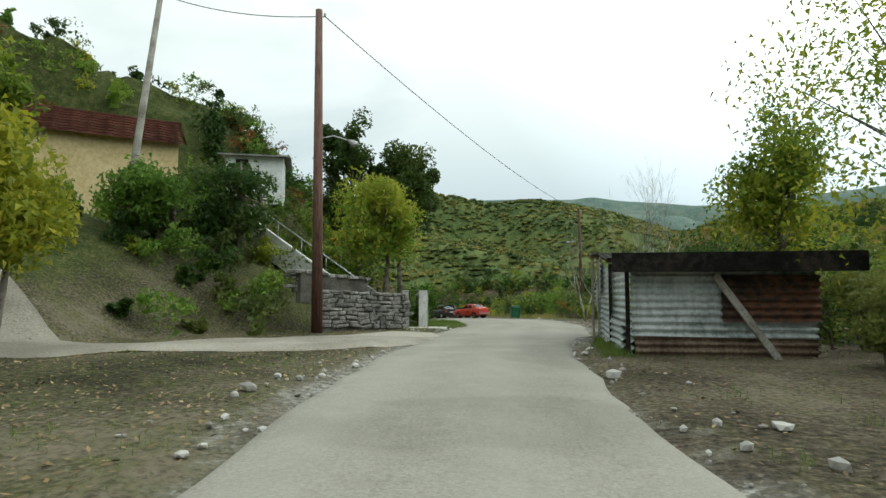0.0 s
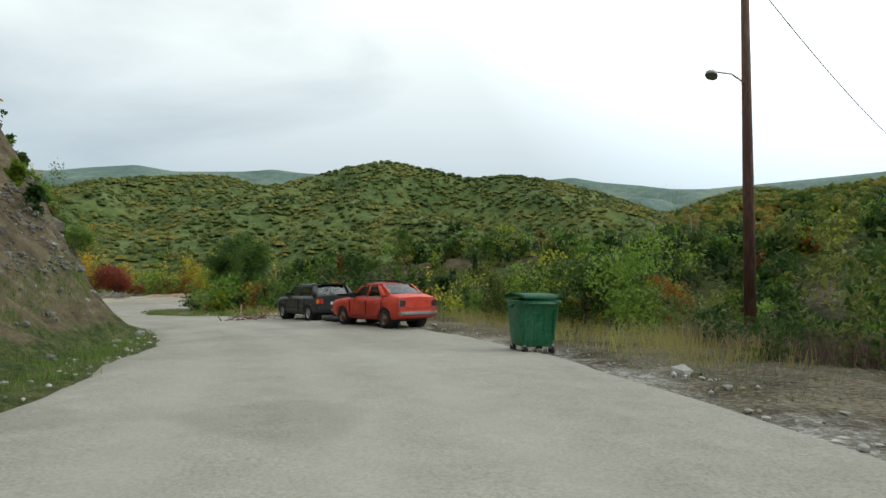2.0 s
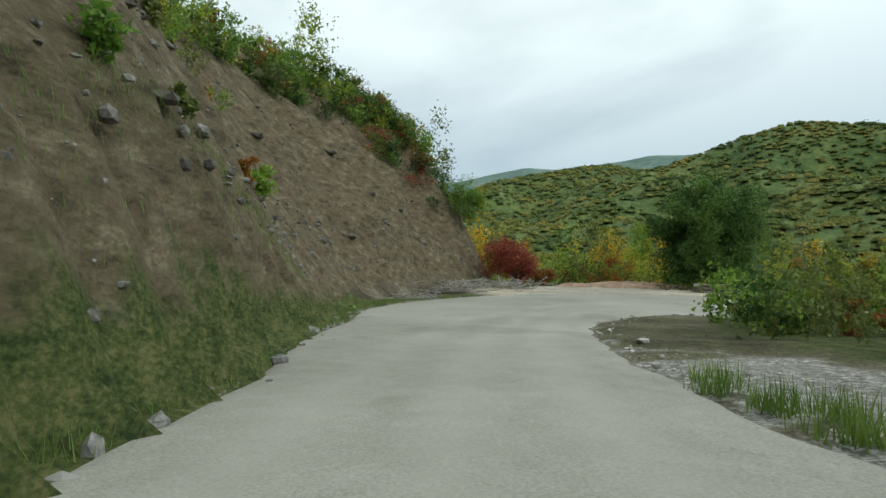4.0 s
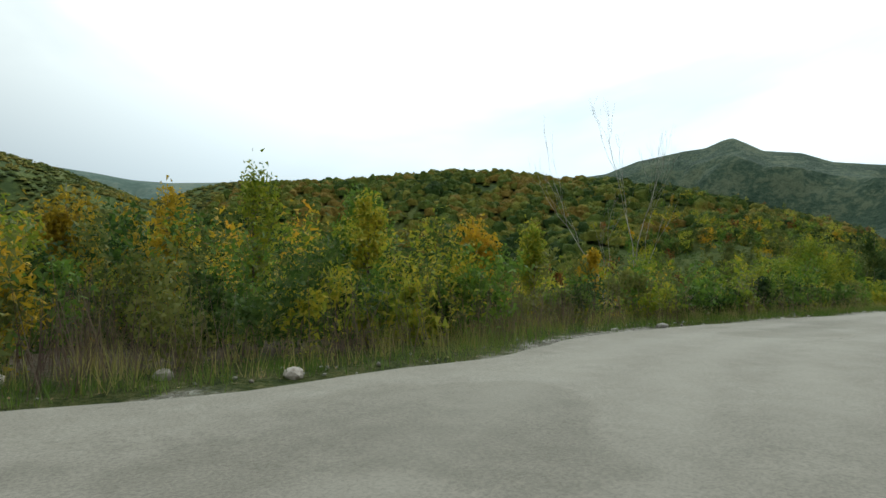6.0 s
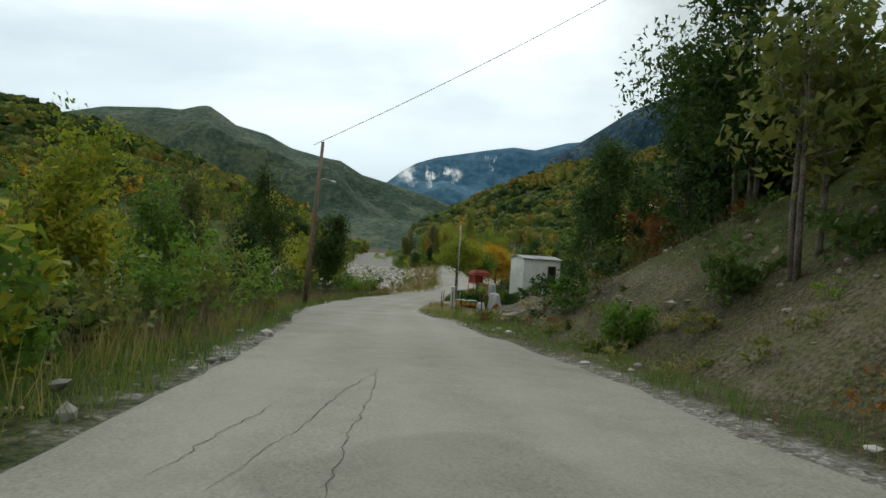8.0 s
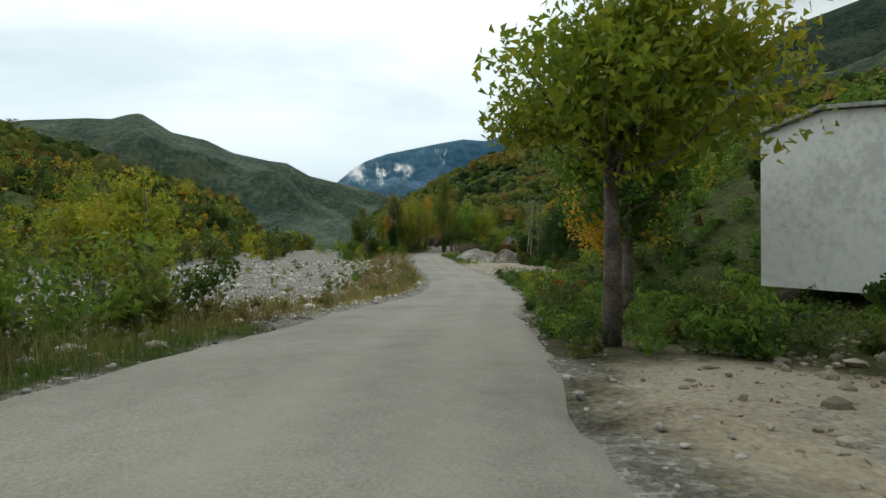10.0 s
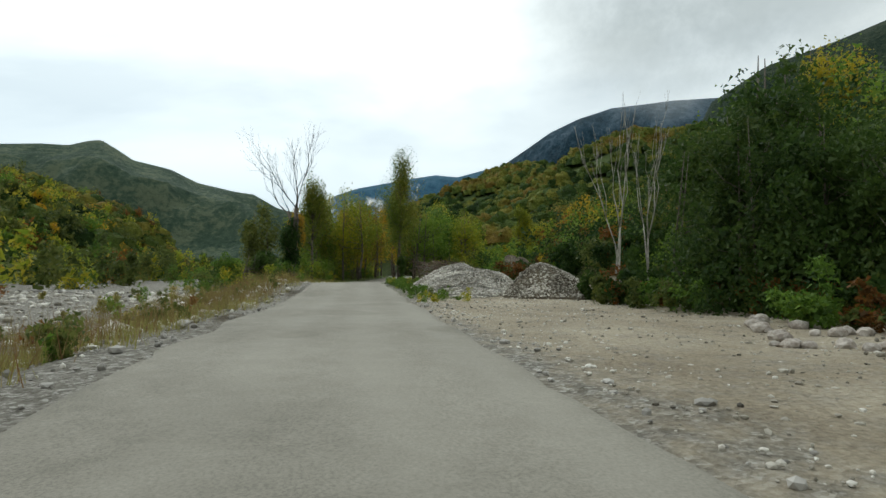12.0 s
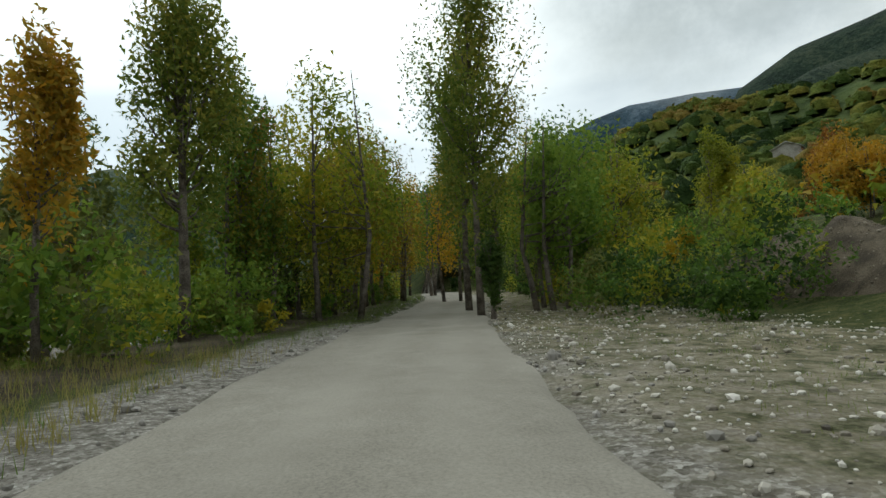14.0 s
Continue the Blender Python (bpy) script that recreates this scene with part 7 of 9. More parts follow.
def car(label, at, paint, rim, length, width, wb, front_axle, belt, deck, bonnet, roof, ws, rear, r, bumper, hatch=False):
    """ws: lower and upper end of the windscreen from the nose; rear: upper and lower end of the rear window. x runs from nose to tail, y to the right."""
    root = thing("car", label, "car", at)
    w = width / 2
    axles = (front_axle, front_axle + wb)
    body = bmesh.new()
    rings = []
    for k in range(97):
        x = length * k / 96
        f = x / length
        low = 0.24 + 0.08 * max(0, 0.12 - f) / 0.12 + 0.10 * max(0, f - 0.88) / 0.12
        for ax in axles:
            if abs(x - ax) < r * 1.17:
                low = max(low, r + math.sqrt((r * 1.17) ** 2 - (x - ax) ** 2) - 0.02)
        tip = 1 - 0.10 * max(0, 0.10 - f) / 0.10 - 0.06 * max(0, f - 0.9) / 0.1
        if x < ws[0]:
            top = bonnet[0] + (bonnet[1] - bonnet[0]) * (x / ws[0]) ** 0.7
        elif x < rear[1]:
            top = belt
        else:
            top = deck[0] + (deck[1] - deck[0]) * (x - rear[1]) / max(0.05, length - rear[1])
        should = min(top - 0.02, 0.62 + 0.06 * math.sin(f * 3))
        low = min(low, should - 0.05)
        half = [(0.0, low), (w * tip * 0.93, low), (w * tip * 0.985, low + 0.35 * (should - low)), (w * tip, should), (w * tip * 0.955, top - 0.03), (w * tip * 0.88, top), (0.0, top + 0.025)]
        rings.append([(x, y, z) for y, z in half] + [(x, -y, z) for y, z in half[-2:0:-1]] + [(x, 0.0, low)])
    loft(body, rings)
    ends = [[v for v in body.verts if abs(v.co.x - e) < 1e-5] for e in (0, length)]
    for some in ends:
        uniq = sorted(some, key=lambda v: math.atan2(v.co.z - 0.5, v.co.y))
        body.faces.new(uniq)
    bmesh.ops.remove_doubles(body, verts=body.verts[:], dist=1e-4)
    bmesh.ops.recalc_face_normals(body, faces=body.faces[:])
    part("body", body, paint, root)
    box_part("underbody", root, (0.35, -w * 0.8, 0.2), (length - 0.35, w * 0.8, 0.42), BLACKTRIM, 0.02)
    for k in (0, 1):
        for sgn in (-1, 1):
            wheel(root, axles[k], sgn * (w - 0.1), r, rim)
            bm = bmesh.new()
            tube_bm(bm, [(axles[k], sgn * (w * 0.45), r), (axles[k], sgn * (w * 0.9), r)], [r * 1.12] * 2, 20)
            part("wheel_well", bm, BLACKTRIM, root)
    # roof shell and pillars
    wr = w * 0.78
    cab = [(ws[1], wr), (rear[0], wr * 0.97)]
    bm = bmesh.new()
    rings = []
    for k in range(13):
        f = k / 12
        x = ws[1] - 0.04 + (rear[0] + 0.06 - ws[1]) * f
        z = roof - 0.035 * (2 * f - 1) ** 2 - (0.02 if hatch else 0.03) * f
        rings.append([(x, y * wr * 1.02, z - 0.10 * abs(y) ** 4 - (0.03 if abs(y) > 0.99 else 0)) for y in np.linspace(-1, 1, 11)])
    loft(bm, rings)
    bmesh.ops.solidify(bm, geom=bm.faces[:], thickness=0.03)
    part("roof", bm, paint, root)
    zt = roof - 0.10
    for sgn in (-1, 1):
        wbelt = w * 0.9 * sgn
        wt = wr * sgn
        lines = {"windscreen_pillar": ((ws[0], wbelt, belt - 0.02), (ws[1], wt, zt), 0.035), "rear_pillar": ((rear[1] - (0.1 if hatch else 0.28), wbelt, belt - 0.02), (rear[0] - 0.02, wt, zt), 0.085 if not hatch else 0.1)}
        midx = (ws[0] + rear[1]) / 2 - 0.12
        lines["door_pillar"] = ((midx, wbelt, belt - 0.02), (midx + 0.06, wt, zt), 0.03)
        for nm, (p, q, rr) in lines.items():
            tube_part(nm, root, [p, (q[0], q[1], q[2] - 0.4 * rr - 0.02)], [rr * 1.15, rr * 0.8], paint, 6)
        # side glass in two panes
        for x0, x1, t0, t1 in ((ws[0] + 0.06, midx - 0.02, ws[1] + 0.03, midx + 0.04), (midx + 0.03, rear[1] - (0.36 if hatch else 0.46), midx + 0.09, rear[0] - (0.3 if hatch else 0.16))):
            bm = bmesh.new()
            q = [bm.verts.new(p) for p in ((x0, wbelt * 0.985, belt), (x1, wbelt * 0.985, belt), (t1, wt * 0.985, zt + 0.02), (t0, wt * 0.985, zt + 0.02))]
            bm.faces.new(q)
            part("side_window", bm, GLASS, root)
            tube_part("window_trim", root, [(x0, wbelt, belt + 0.004), (x1, wbelt, belt + 0.004)], 0.011, STEEL if not hatch else BLACKTRIM, 5)
        # broad painted panel between the side glass and the rear window
        bm = bmesh.new()
        q0, q1 = (0.34, 0.02) if hatch else (0.44, 0.0)
        outer = [(rear[1] - q0, wbelt * 1.0, belt - 0.03), (rear[1] + q1, wbelt * 0.95, (belt if hatch else deck[0]) - 0.02), (rear[0] + 0.06, wt * 0.97, zt + 0.04), (rear[0] - (0.28 if hatch else 0.14), wt * 1.0, zt + 0.03)]
        a4 = [bm.verts.new(p) for p in outer]
        b4 = [bm.verts.new((p[0], p[1] - 0.05 * sgn, p[2])) for p in outer]
        bm.faces.new(a4)
        bm.faces.new(b4[::-1])
        for i in range(4):
            bm.faces.new((a4[i], b4[i], b4[(i + 1) % 4], a4[(i + 1) % 4]))
        bmesh.ops.recalc_face_normals(bm, faces=bm.faces[:])
        part("rear_quarter", bm, paint, root)
        # doors: shut lines, handles
        for x in (ws[0] + 0.02, midx + 0.01, rear[1] - (0.35 if not hatch else 0.9)):
            box_part("door_gap", root, (x - 0.006, sgn * w - 0.02, 0.36), (x + 0.006, sgn * w + 0.0025, belt - 0.1), BLACKTRIM, 0)
        for x in ((midx - 0.2, rear[1] - 0.62) if not hatch else (midx - 0.2,)):
            box_part("door_handle", root, (x - 0.08, sgn * w - 0.02, 0.70), (x + 0.08, sgn * w + 0.018, 0.735), STEEL if not hatch else BLACKTRIM, 0.008)
        if hatch:
            box_part("side_trim", root, (axles[0] + 0.42, sgn * w - 0.02, 0.45), (axles[1] - 0.42, sgn * w + 0.006, 0.475), BLACKTRIM, 0.004)
        box_part("mirror", root, (ws[0] + 0.2, sgn * (w * 0.93), belt - 0.02), (ws[0] + 0.28, sgn * (w * 0.93 + 0.13), belt + 0.09), BLACKTRIM, 0.02)
    for nm, p0, z0, p1, z1 in (("windscreen", ws[0], belt - 0.01, ws[1] - 0.02, roof - 0.05), ("rear_window", rear[1], belt if hatch else deck[0] + 0.02, rear[0] + 0.05, roof - 0.075)):
        bm = bmesh.new()
        rows = []
        for g in np.linspace(0, 1, 4):
            x, z, ww = p0 + (p1 - p0) * g, z0 + (z1 - z0) * g, w * 0.84 + (wr * 0.9 - w * 0.84) * g
            rows.append([(x + (0.06 if nm == "windscreen" else -0.06) * abs(y) ** 2 * (1 if nm == "windscreen" else 1), y * ww, z) for y in np.linspace(-1, 1, 7)])
        loft(bm, rows)
        part(nm, bm, GLASS, root)
    # inside: seats and dash, seen dimly through the glass
    for x in (ws[0] + 0.75, rear[1] - 0.55):
        for sgn in (-1, 1):
            box_part("seat", root, (x, sgn * 0.35 - 0.24, 0.45), (x + 0.16, sgn * 0.35 + 0.24, belt + 0.12), BLACKTRIM, 0.05)
    # bumpers and lamps
    for x0, x1 in ((-0.06, 0.05), (length - 0.05, length + 0.07)):
        box_part("bumper", root, (x0, -w * 0.97, 0.40), (x1, w * 0.97, 0.40 + (0.1 if not hatch else 0.2)), bumper, 0.03)
    for sgn in (-1, 1):
        tail_hi = min(deck[1], 0.86) - 0.03
        lamp = box_part("tail_light", root, (length - 0.03, min(sgn * w * 0.93, sgn * w * 0.66), tail_hi - 0.19), (length + 0.015, max(sgn * w * 0.93, sgn * w * 0.66), tail_hi), LAMPDARK if not hatch else LAMPRED, 0.01)
        if not hatch:
            for zz in (tail_hi - 0.2, tail_hi):
                box_part("lamp_frame", lamp, (length - 0.02, min(sgn * w * 0.94, sgn * w * 0.65), zz - 0.008), (length + 0.024, max(sgn * w * 0.94, sgn * w * 0.65), zz + 0.008), STEEL, 0.003)
            for yy in (0.65, 0.935):
                box_part("lamp_frame", lamp, (length - 0.02, sgn * w * yy - 0.007, tail_hi - 0.2), (length + 0.024, sgn * w * yy + 0.007, tail_hi), STEEL, 0.003)
        else:
            box_part("indicator", lamp, (length - 0.03, min(sgn * w * 0.975, sgn * w * 0.86), tail_hi - 0.18), (length + 0.02, max(sgn * w * 0.975, sgn * w * 0.86), tail_hi - 0.02), LAMPAMBER, 0.01)
        box_part("headlight", root, (-0.015, min(sgn * w * 0.85, sgn * w * 0.5), 0.55), (0.03, max(sgn * w * 0.85, sgn * w * 0.5), 0.70), LAMPWHITE, 0.02)
    box_part("boot_gap", root, (length - 0.02, -w * 0.6, 0.58), (length + 0.004, w * 0.6, 0.588), BLACKTRIM, 0)
    if not hatch:
        # black box draws the shade under the loose bonnet; black rack on the roof
        box_part("bonnet_gap_shade", root, (0.2, -w * 0.8, bonnet[1] - 0.035), (ws[0] + 0.06, w * 0.8, bonnet[1] + 0.035), BLACKTRIM, 0.01, "black box drawing the shaded gap under the loose bonnet", pose(0, 0, 0.03, 0, -3, 0))
        for x in (ws[1] + 0.15, rear[0] - 0.2):
            tube_part("roof_bar", root, [(x, -wr * 0.95, roof + 0.03), (x, 0, roof + 0.06), (x, wr * 0.95, roof + 0.03)], 0.018, BLACKTRIM, 6, "black roof bar")
        for sgn in (-1, 1):
            tube_part("roof_rail", root, [(ws[1] + 0.1, sgn * wr * 0.9, roof + 0.045), (rear[0] - 0.15, sgn * wr * 0.9, roof + 0.045)], 0.014, BLACKTRIM, 6)
    if hatch:
        box_part("spoiler", root, (rear[0] - 0.08, -wr * 0.9, roof - 0.06), (rear[0] + 0.14, wr * 0.9, roof - 0.02), BLACKTRIM, 0.015)
        tube_part("rear_wiper", root, [(rear[1] - 0.02, 0.05, belt + 0.02), (rear[0] + 0.2, -0.3, belt + 0.27)], 0.01, BLACKTRIM, 5)
        box_part("number_plate", root, (length + 0.0, -0.25, 0.60), (length + 0.012, 0.25, 0.71), PALECON, 0.003, "pale plate with an unreadable bar")
    return root


def car_pose(cx, cy, z, fx, fy, length, mid, tilt=0.0):
    """Puts a car so that the middle of its axles stands at cx, cy and its nose points along fx, fy."""
    a = math.atan2(-fy, -fx)
    return pose(cx, cy, z, 0, tilt, math.degrees(a)) @ Matrix.Translation((-mid, 0, 0))


# the cars stand on the sloping edge of the asphalt
ON_RED, ON_BLACK = -0.41, -0.68
car("faded red four-door saloon parked at the road's edge", car_pose(-1.52, 43.5, ON_RED, -0.724, 0.69, 3.84, 0.7 + 1.17, -2.2), REDPAINT, RIMRUST, 3.78, 1.48, 2.34, 0.7, 0.92, (1.0, 0.9), (0.76, 0.9), 1.37, (1.16, 1.72), (2.66, 3.28), 0.285, STEEL)
car("dusty black three-door hatchback parked before the red car", car_pose(-5.17, 47.95, ON_BLACK, -0.682, 0.731, 3.99, 0.78 + 1.24, -2.4), BLACKPAINT, STEEL, 3.99, 1.67, 2.475, 0.78, 0.93, (0.96, 0.92), (0.74, 0.92), 1.42, (1.12, 1.72), (3.5, 3.86), 0.29, BLACKTRIM, hatch=True)
# roof bars, loose tyre and scrap round the cars
for k, (x, y) in enumerate(((-3.35, 45.2), (-3.75, 45.5))):
    root = thing("loose_tyre", "worn black tyre lying flat on the ground", "tyre", pose(x, y, -0.5), "loose tyres")
    bm = bmesh.new()
    n, mm = 24, 8
    rings = [[((0.22 + 0.075 * math.cos(b)) * math.cos(a), (0.22 + 0.075 * math.cos(b)) * math.sin(a), 0.075 + 0.075 * math.sin(b)) for b in (2 * math.pi * j / mm for j in range(mm + 1))] for a in (2 * math.pi * i / n for i in range(n + 1))]
    loft(bm, rings)
    bmesh.ops.remove_doubles(bm, verts=bm.verts[:], dist=1e-4)
    part("tread", bm, RUBBER, root)


# ---------------------------------------------------------------- wheeled bin
bin_ = thing("wheeled_bin", "green plastic wheeled refuse bin with a domed lid", "bin", pose(2.85, 37.0, -0.22, 0, 0, 24))
bm = bmesh.new()
rings = []
for z, s in ((0.17, 0.80), (0.2, 0.82), (0.6, 0.93), (0.98, 1.0), (1.0, 1.06), (1.05, 1.06), (1.05, 0.98), (0.5, 0.88)):
    c = 0.07
    hx, hy = 0.42 * s, 0.36 * s
    rings.append([(hx - c, -hy, z), (hx, -hy + c, z), (hx, hy - c, z), (hx - c, hy, z), (-hx + c, hy, z), (-hx, hy - c, z), (-hx, -hy + c, z), (-hx + c, -hy, z), (hx - c, -hy, z)])
loft(bm, rings)
bm.verts.ensure_lookup_table()
bm.faces.new(bm.verts[0:8])
bmesh.ops.remove_doubles(bm, verts=bm.verts[:], dist=1e-4)
bmesh.ops.recalc_face_normals(bm, faces=bm.faces[:])
part("body", bm, BINGREEN, bin_)
bm = bmesh.new()
rings = []
for f in np.linspace(-1, 1, 9):
    rings.append([(x, 0.41 * f, 1.06 + 0.13 * math.sqrt(max(0, 1 - f * f * 0.97)) * (1 - 0.12 * (x / 0.46) ** 2)) for x in np.linspace(-0.46, 0.46, 7)])
loft(bm, rings)
bmesh.ops.solidify(bm, geom=bm.faces[:], thickness=0.025)
part("lid", bm, BINGREEN, bin_, "domed green lid")
for sgn in (-1, 1):
    tube_part("lifting_peg", bin_, [(sgn * 0.43, 0, 0.93), (sgn * 0.54, 0, 0.93)], 0.03, BINGREEN, 8)
    for yy in (-0.26, 0.26):
        w_ = put("castor", None, parent=bin_, at=pose(sgn * 0.29, yy, 0.09))
        tube_part("tyre", w_, [(-0.025, 0, 0), (0.025, 0, 0)], 0.09, RUBBER, 14)
        box_part("fork", w_, (-0.035, -0.03, 0.02), (0.035, 0.03, 0.11), STEEL, 0.005)
for k in range(4):
    box_part("rib", bin_, (-0.33 + 0.2 * k, -0.368 + 0.012, 0.3), (-0.30 + 0.2 * k, -0.335, 0.92), BINGREEN, 0.006)
tube_part("handle", bin_, [(-0.3, -0.40, 1.0), (0.3, -0.40, 1.0)], 0.02, BINGREEN, 8)


# ---------------------------------------------------------------- houses
def house(x, y, z, turn, lx, ly, wall_h, rise, wall, roof_mat, label, openings=(), tiles=True, drop=2.0, over=0.4):
    """A gabled house: walls, roof slopes of tile rows, windows with frames, at the corner-centred place."""
    root = thing("house", label, "house", pose(x, y, z, 0, 0, turn))
    bm = bmesh.new()
    hx, hy = lx / 2, ly / 2
    b = [bm.verts.new(p) for p in ((-hx, -hy, -drop), (hx, -hy, -drop), (hx, hy, -drop), (-hx, hy, -drop))]
    t = [bm.verts.new(p) for p in ((-hx, -hy, wall_h), (hx, -hy, wall_h), (hx, hy, wall_h), (-hx, hy, wall_h))]
    g = [bm.verts.new((-hx, 0, wall_h + rise)), bm.verts.new((hx, 0, wall_h + rise))]
    for q in ((b[0], b[1], t[1], t[0]), (b[2], b[3], t[3], t[2]), (b[1], b[2], t[2], g[1], t[1]), (b[3], b[0], t[0], g[0], t[3])):
        bm.faces.new(q)
    part("wall", bm, wall, root)
    slope = math.hypot(hy + over, rise * (hy + over) / hy)
    ang = math.degrees(math.atan2(rise, hy))
    rows_n = 9 if tiles else 1
    for sgn in (-1, 1):
        roof = put("roof", None, parent=root, at=pose(0, 0, wall_h + rise + 0.06, 0, 0, 0 if sgn < 0 else 180) @ pose(0, 0, 0, ang, 0, 0))
        for k in range(rows_n):
            bm = bmesh.new()
            y0, y1 = -slope * (k + 1) / rows_n, -slope * k / rows_n
            if tiles:
                n = 36
                rings = [[(-hx - over + (lx + 2 * over) * i / n, yy, zz + 0.05 * abs(math.sin(math.pi * i / 1.5))) for i in range(n + 1)] for yy, zz in ((y0 - 0.04, 0.05), (y1, 0.0))]
                loft(bm, rings)
                bmesh.ops.solidify(bm, geom=bm.faces[:], thickness=0.03)
            else:
                box_bm(bm, (-hx - over, y0, -0.03), (hx + over, y1, 0.05))
            part("tile_row" if tiles else "roof_sheet", bm, roof_mat, roof)
    for kind, u, v, w, h, face in openings:
        yy = -hy if face == "front" else 0
        m_ = pose(u, -hy, v) if face == "front" else pose(-hx if face == "left" else hx, u, v, 0, 0, -90 if face == "left" else 90)
        win = put(kind, None, parent=root, at=m_)
        # dark panel on the uncut wall, the unlit room's shade as colour
        bm = bmesh.new()
        box_bm(bm, (-w / 2, -0.01, 0), (w / 2, 0.03, h))
        part("pane", bm, DARKROOM, win)
        for lo, hi in (((-w / 2 - 0.06, -0.05, -0.06), (w / 2 + 0.06, 0.0, 0)), ((-w / 2 - 0.06, -0.05, h), (w / 2 + 0.06, 0.0, h + 0.06)), ((-w / 2 - 0.06, -0.05, 0), (-w / 2, 0.0, h)), ((w / 2, -0.05, 0), (w / 2 + 0.06, 0.0, h))):
            bm = bmesh.new()
            box_bm(bm, lo, hi)
            part("frame_bar", bm, WOOD if kind == "door" else PALECON, win)
    return root


gh = 8.0
house(-21.5, 16.0, gh, 38, 9.5, 6.5, 2.6, 2.0, YELLOWWALL, TILE, "pale yellow plastered house with a red tiled roof", (("window", -3.0, 1.0, 1.0, 1.1, "front"), ("window", 0, 1.0, 1.0, 1.1, "right")), drop=5)
house(-12.4, 19.2, 9.0, 20, 3.2, 2.6, 1.1, 0.25, WHITEWALL, SLATE, "small white house with a flat grey roof above the stair", (("window", -0.7, 0.35, 0.7, 0.55, "front"),), False, drop=1.7)
house(64.6, 76.8, -6.3, -80, 3.7, 3.2, 2.1, 0.25, WHITEWALL, SLATE, "white limewashed shed with a doorway and flat pale roof", (("door", 1.0, 0, 0.7, 1.5, "front"),), False, drop=1.5, over=0.15)


def far_house(x, y, z, turn, lx, ly, h, rise, wall, roof_mat, label):
    house(x, y, z, turn, lx, ly, h, rise, wall, roof_mat, label, (("window", -lx / 4, h * 0.4, lx / 8, h * 0.3, "front"), ("window", lx / 4, h * 0.4, lx / 8, h * 0.3, "front")), False, drop=4)


for x, y, turn, lx, wall_h, roof_, word in ((-22.6, 333, 10, 7, 2.6, TILE, "distant white house with a red roof among trees"), (119.5, 426, -20, 6, 2.6, SLATE, "distant white house on the hillside"), (75, 470, -10, 7, 2.0, SLATE, "distant low pale building on the hillside")):
    far_house(x, y, float(NORTH.z(np.array([float(x)]), np.array([float(y)]))[0]) + 4, turn, lx, 5, wall_h, 1.1, WHITEWALL, roof_, word)
far_house(242, -15, float(heights(np.array([242.0]), np.array([-15.0]), SOUTH, 17, 5)[0]) + 1.0, -50, 5.6, 5, 3.2, 1.2, CONCRETE, PALECON, "small pale house with a grey roof on the wooded slope")


# ---------------------------------------------------------------- stones, gravel and grass
def stones(name, label, x, y, size, seed, mat=PEBBLE, sink=0.3, z=None, flat=0.7):
    """Many rough stones in one mass."""
    rng = np.random.default_rng(seed)
    bm = bmesh.new()
    bmesh.ops.create_icosphere(bm, subdivisions=1, radius=1.0)
    bm.verts.index_update()
    base = np.array([v.co[:] for v in bm.verts])
    tri = np.array([[v.index for v in f.verts] for f in bm.faces])
    bm.free()
    n, k = len(x), len(base)
    v = base[None] * (1 + rng.normal(size=(n, k, 1)) * 0.13)
    sc = size[:, None] * rng.uniform(0.62, 1.45, (n, 3)) * np.array([1, 1, flat])
    v = v * sc[:, None]
    a = rng.uniform(0, 6.28, n)
    c, s_ = np.cos(a)[:, None], np.sin(a)[:, None]
    vx, vy = v[:, :, 0] * c - v[:, :, 1] * s_, v[:, :, 0] * s_ + v[:, :, 1] * c
    zz = land(x, y)[0] if z is None else z
    v = np.stack([vx + x[:, None], vy + y[:, None], v[:, :, 2] + (zz + (1 - sink * 2) * size * flat)[:, None]], 2)
    f = (tri[None] + (np.arange(n) * k)[:, None, None]).reshape(-1, 3)
    put(name, grid_mesh(name, v.reshape(-1, 3), f, mat, False), label, "stones", kind="stuff")


def along(s0, s1, side, e0, e1, n, rng, power=1.0):
    s, e = rng.uniform(s0, s1, n), e0 + (e1 - e0) * rng.uniform(0, 1, n) ** power
    return beside(s, side * (e + np.interp(s, EDGE_S, EDGE_L if side < 0 else EDGE_R)))



G = np.random.default_rng(77)
x, y = along(205, 290, -1, 0.5, 22, 5500, G, 1.3)
stones("river_stones", "pale grey river stones on the gravel bed", x, y, G.lognormal(-3.15, 0.5, len(x)).clip(0.02, 0.18), 401, HEAPSTONE)
x, y = along(206, 288, -1, 1.5, 32, 2600, G, 1.2)
stones("river_stones", "larger pale stones lying out on the gravel bed", x, y, G.lognormal(-2.15, 0.4, len(x)).clip(0.06, 0.3), 413, HEAPSTONE)
x, y = along(205, 290, -1, 18, 60, 1800, G)
stones("river_stones", "pale boulders on the wide river bed", x, y, G.lognormal(-2.0, 0.45, len(x)).clip(0.06, 0.34), 402)
x, y = along(150, 205, -1, 14, 55, 1500, G)
stones("river_stones", "pale boulders on the river bed below the road", x, y, G.lognormal(-1.4, 0.5, len(x)).clip(0.1, 0.8), 403)
x, y = along(240, 274, 1, 0.2, 9, 3800, G, 1.3)
stones("lay_by_stones", "loose pale stones on the gravel lay-by", x, y, G.lognormal(-4.0, 0.45, len(x)).clip(0.01, 0.06), 404, HEAPSTONE)
for side, sd in ((-1, 405), (1, 406)):
    x, y = along(0, 340, side, -0.05, 1.1, 1700, G, 1.4)
    stones("roadside_stones", "small stones along the broken asphalt edge", x, y, G.lognormal(-3.6, 0.5, len(x)).clip(0.012, 0.14), sd)
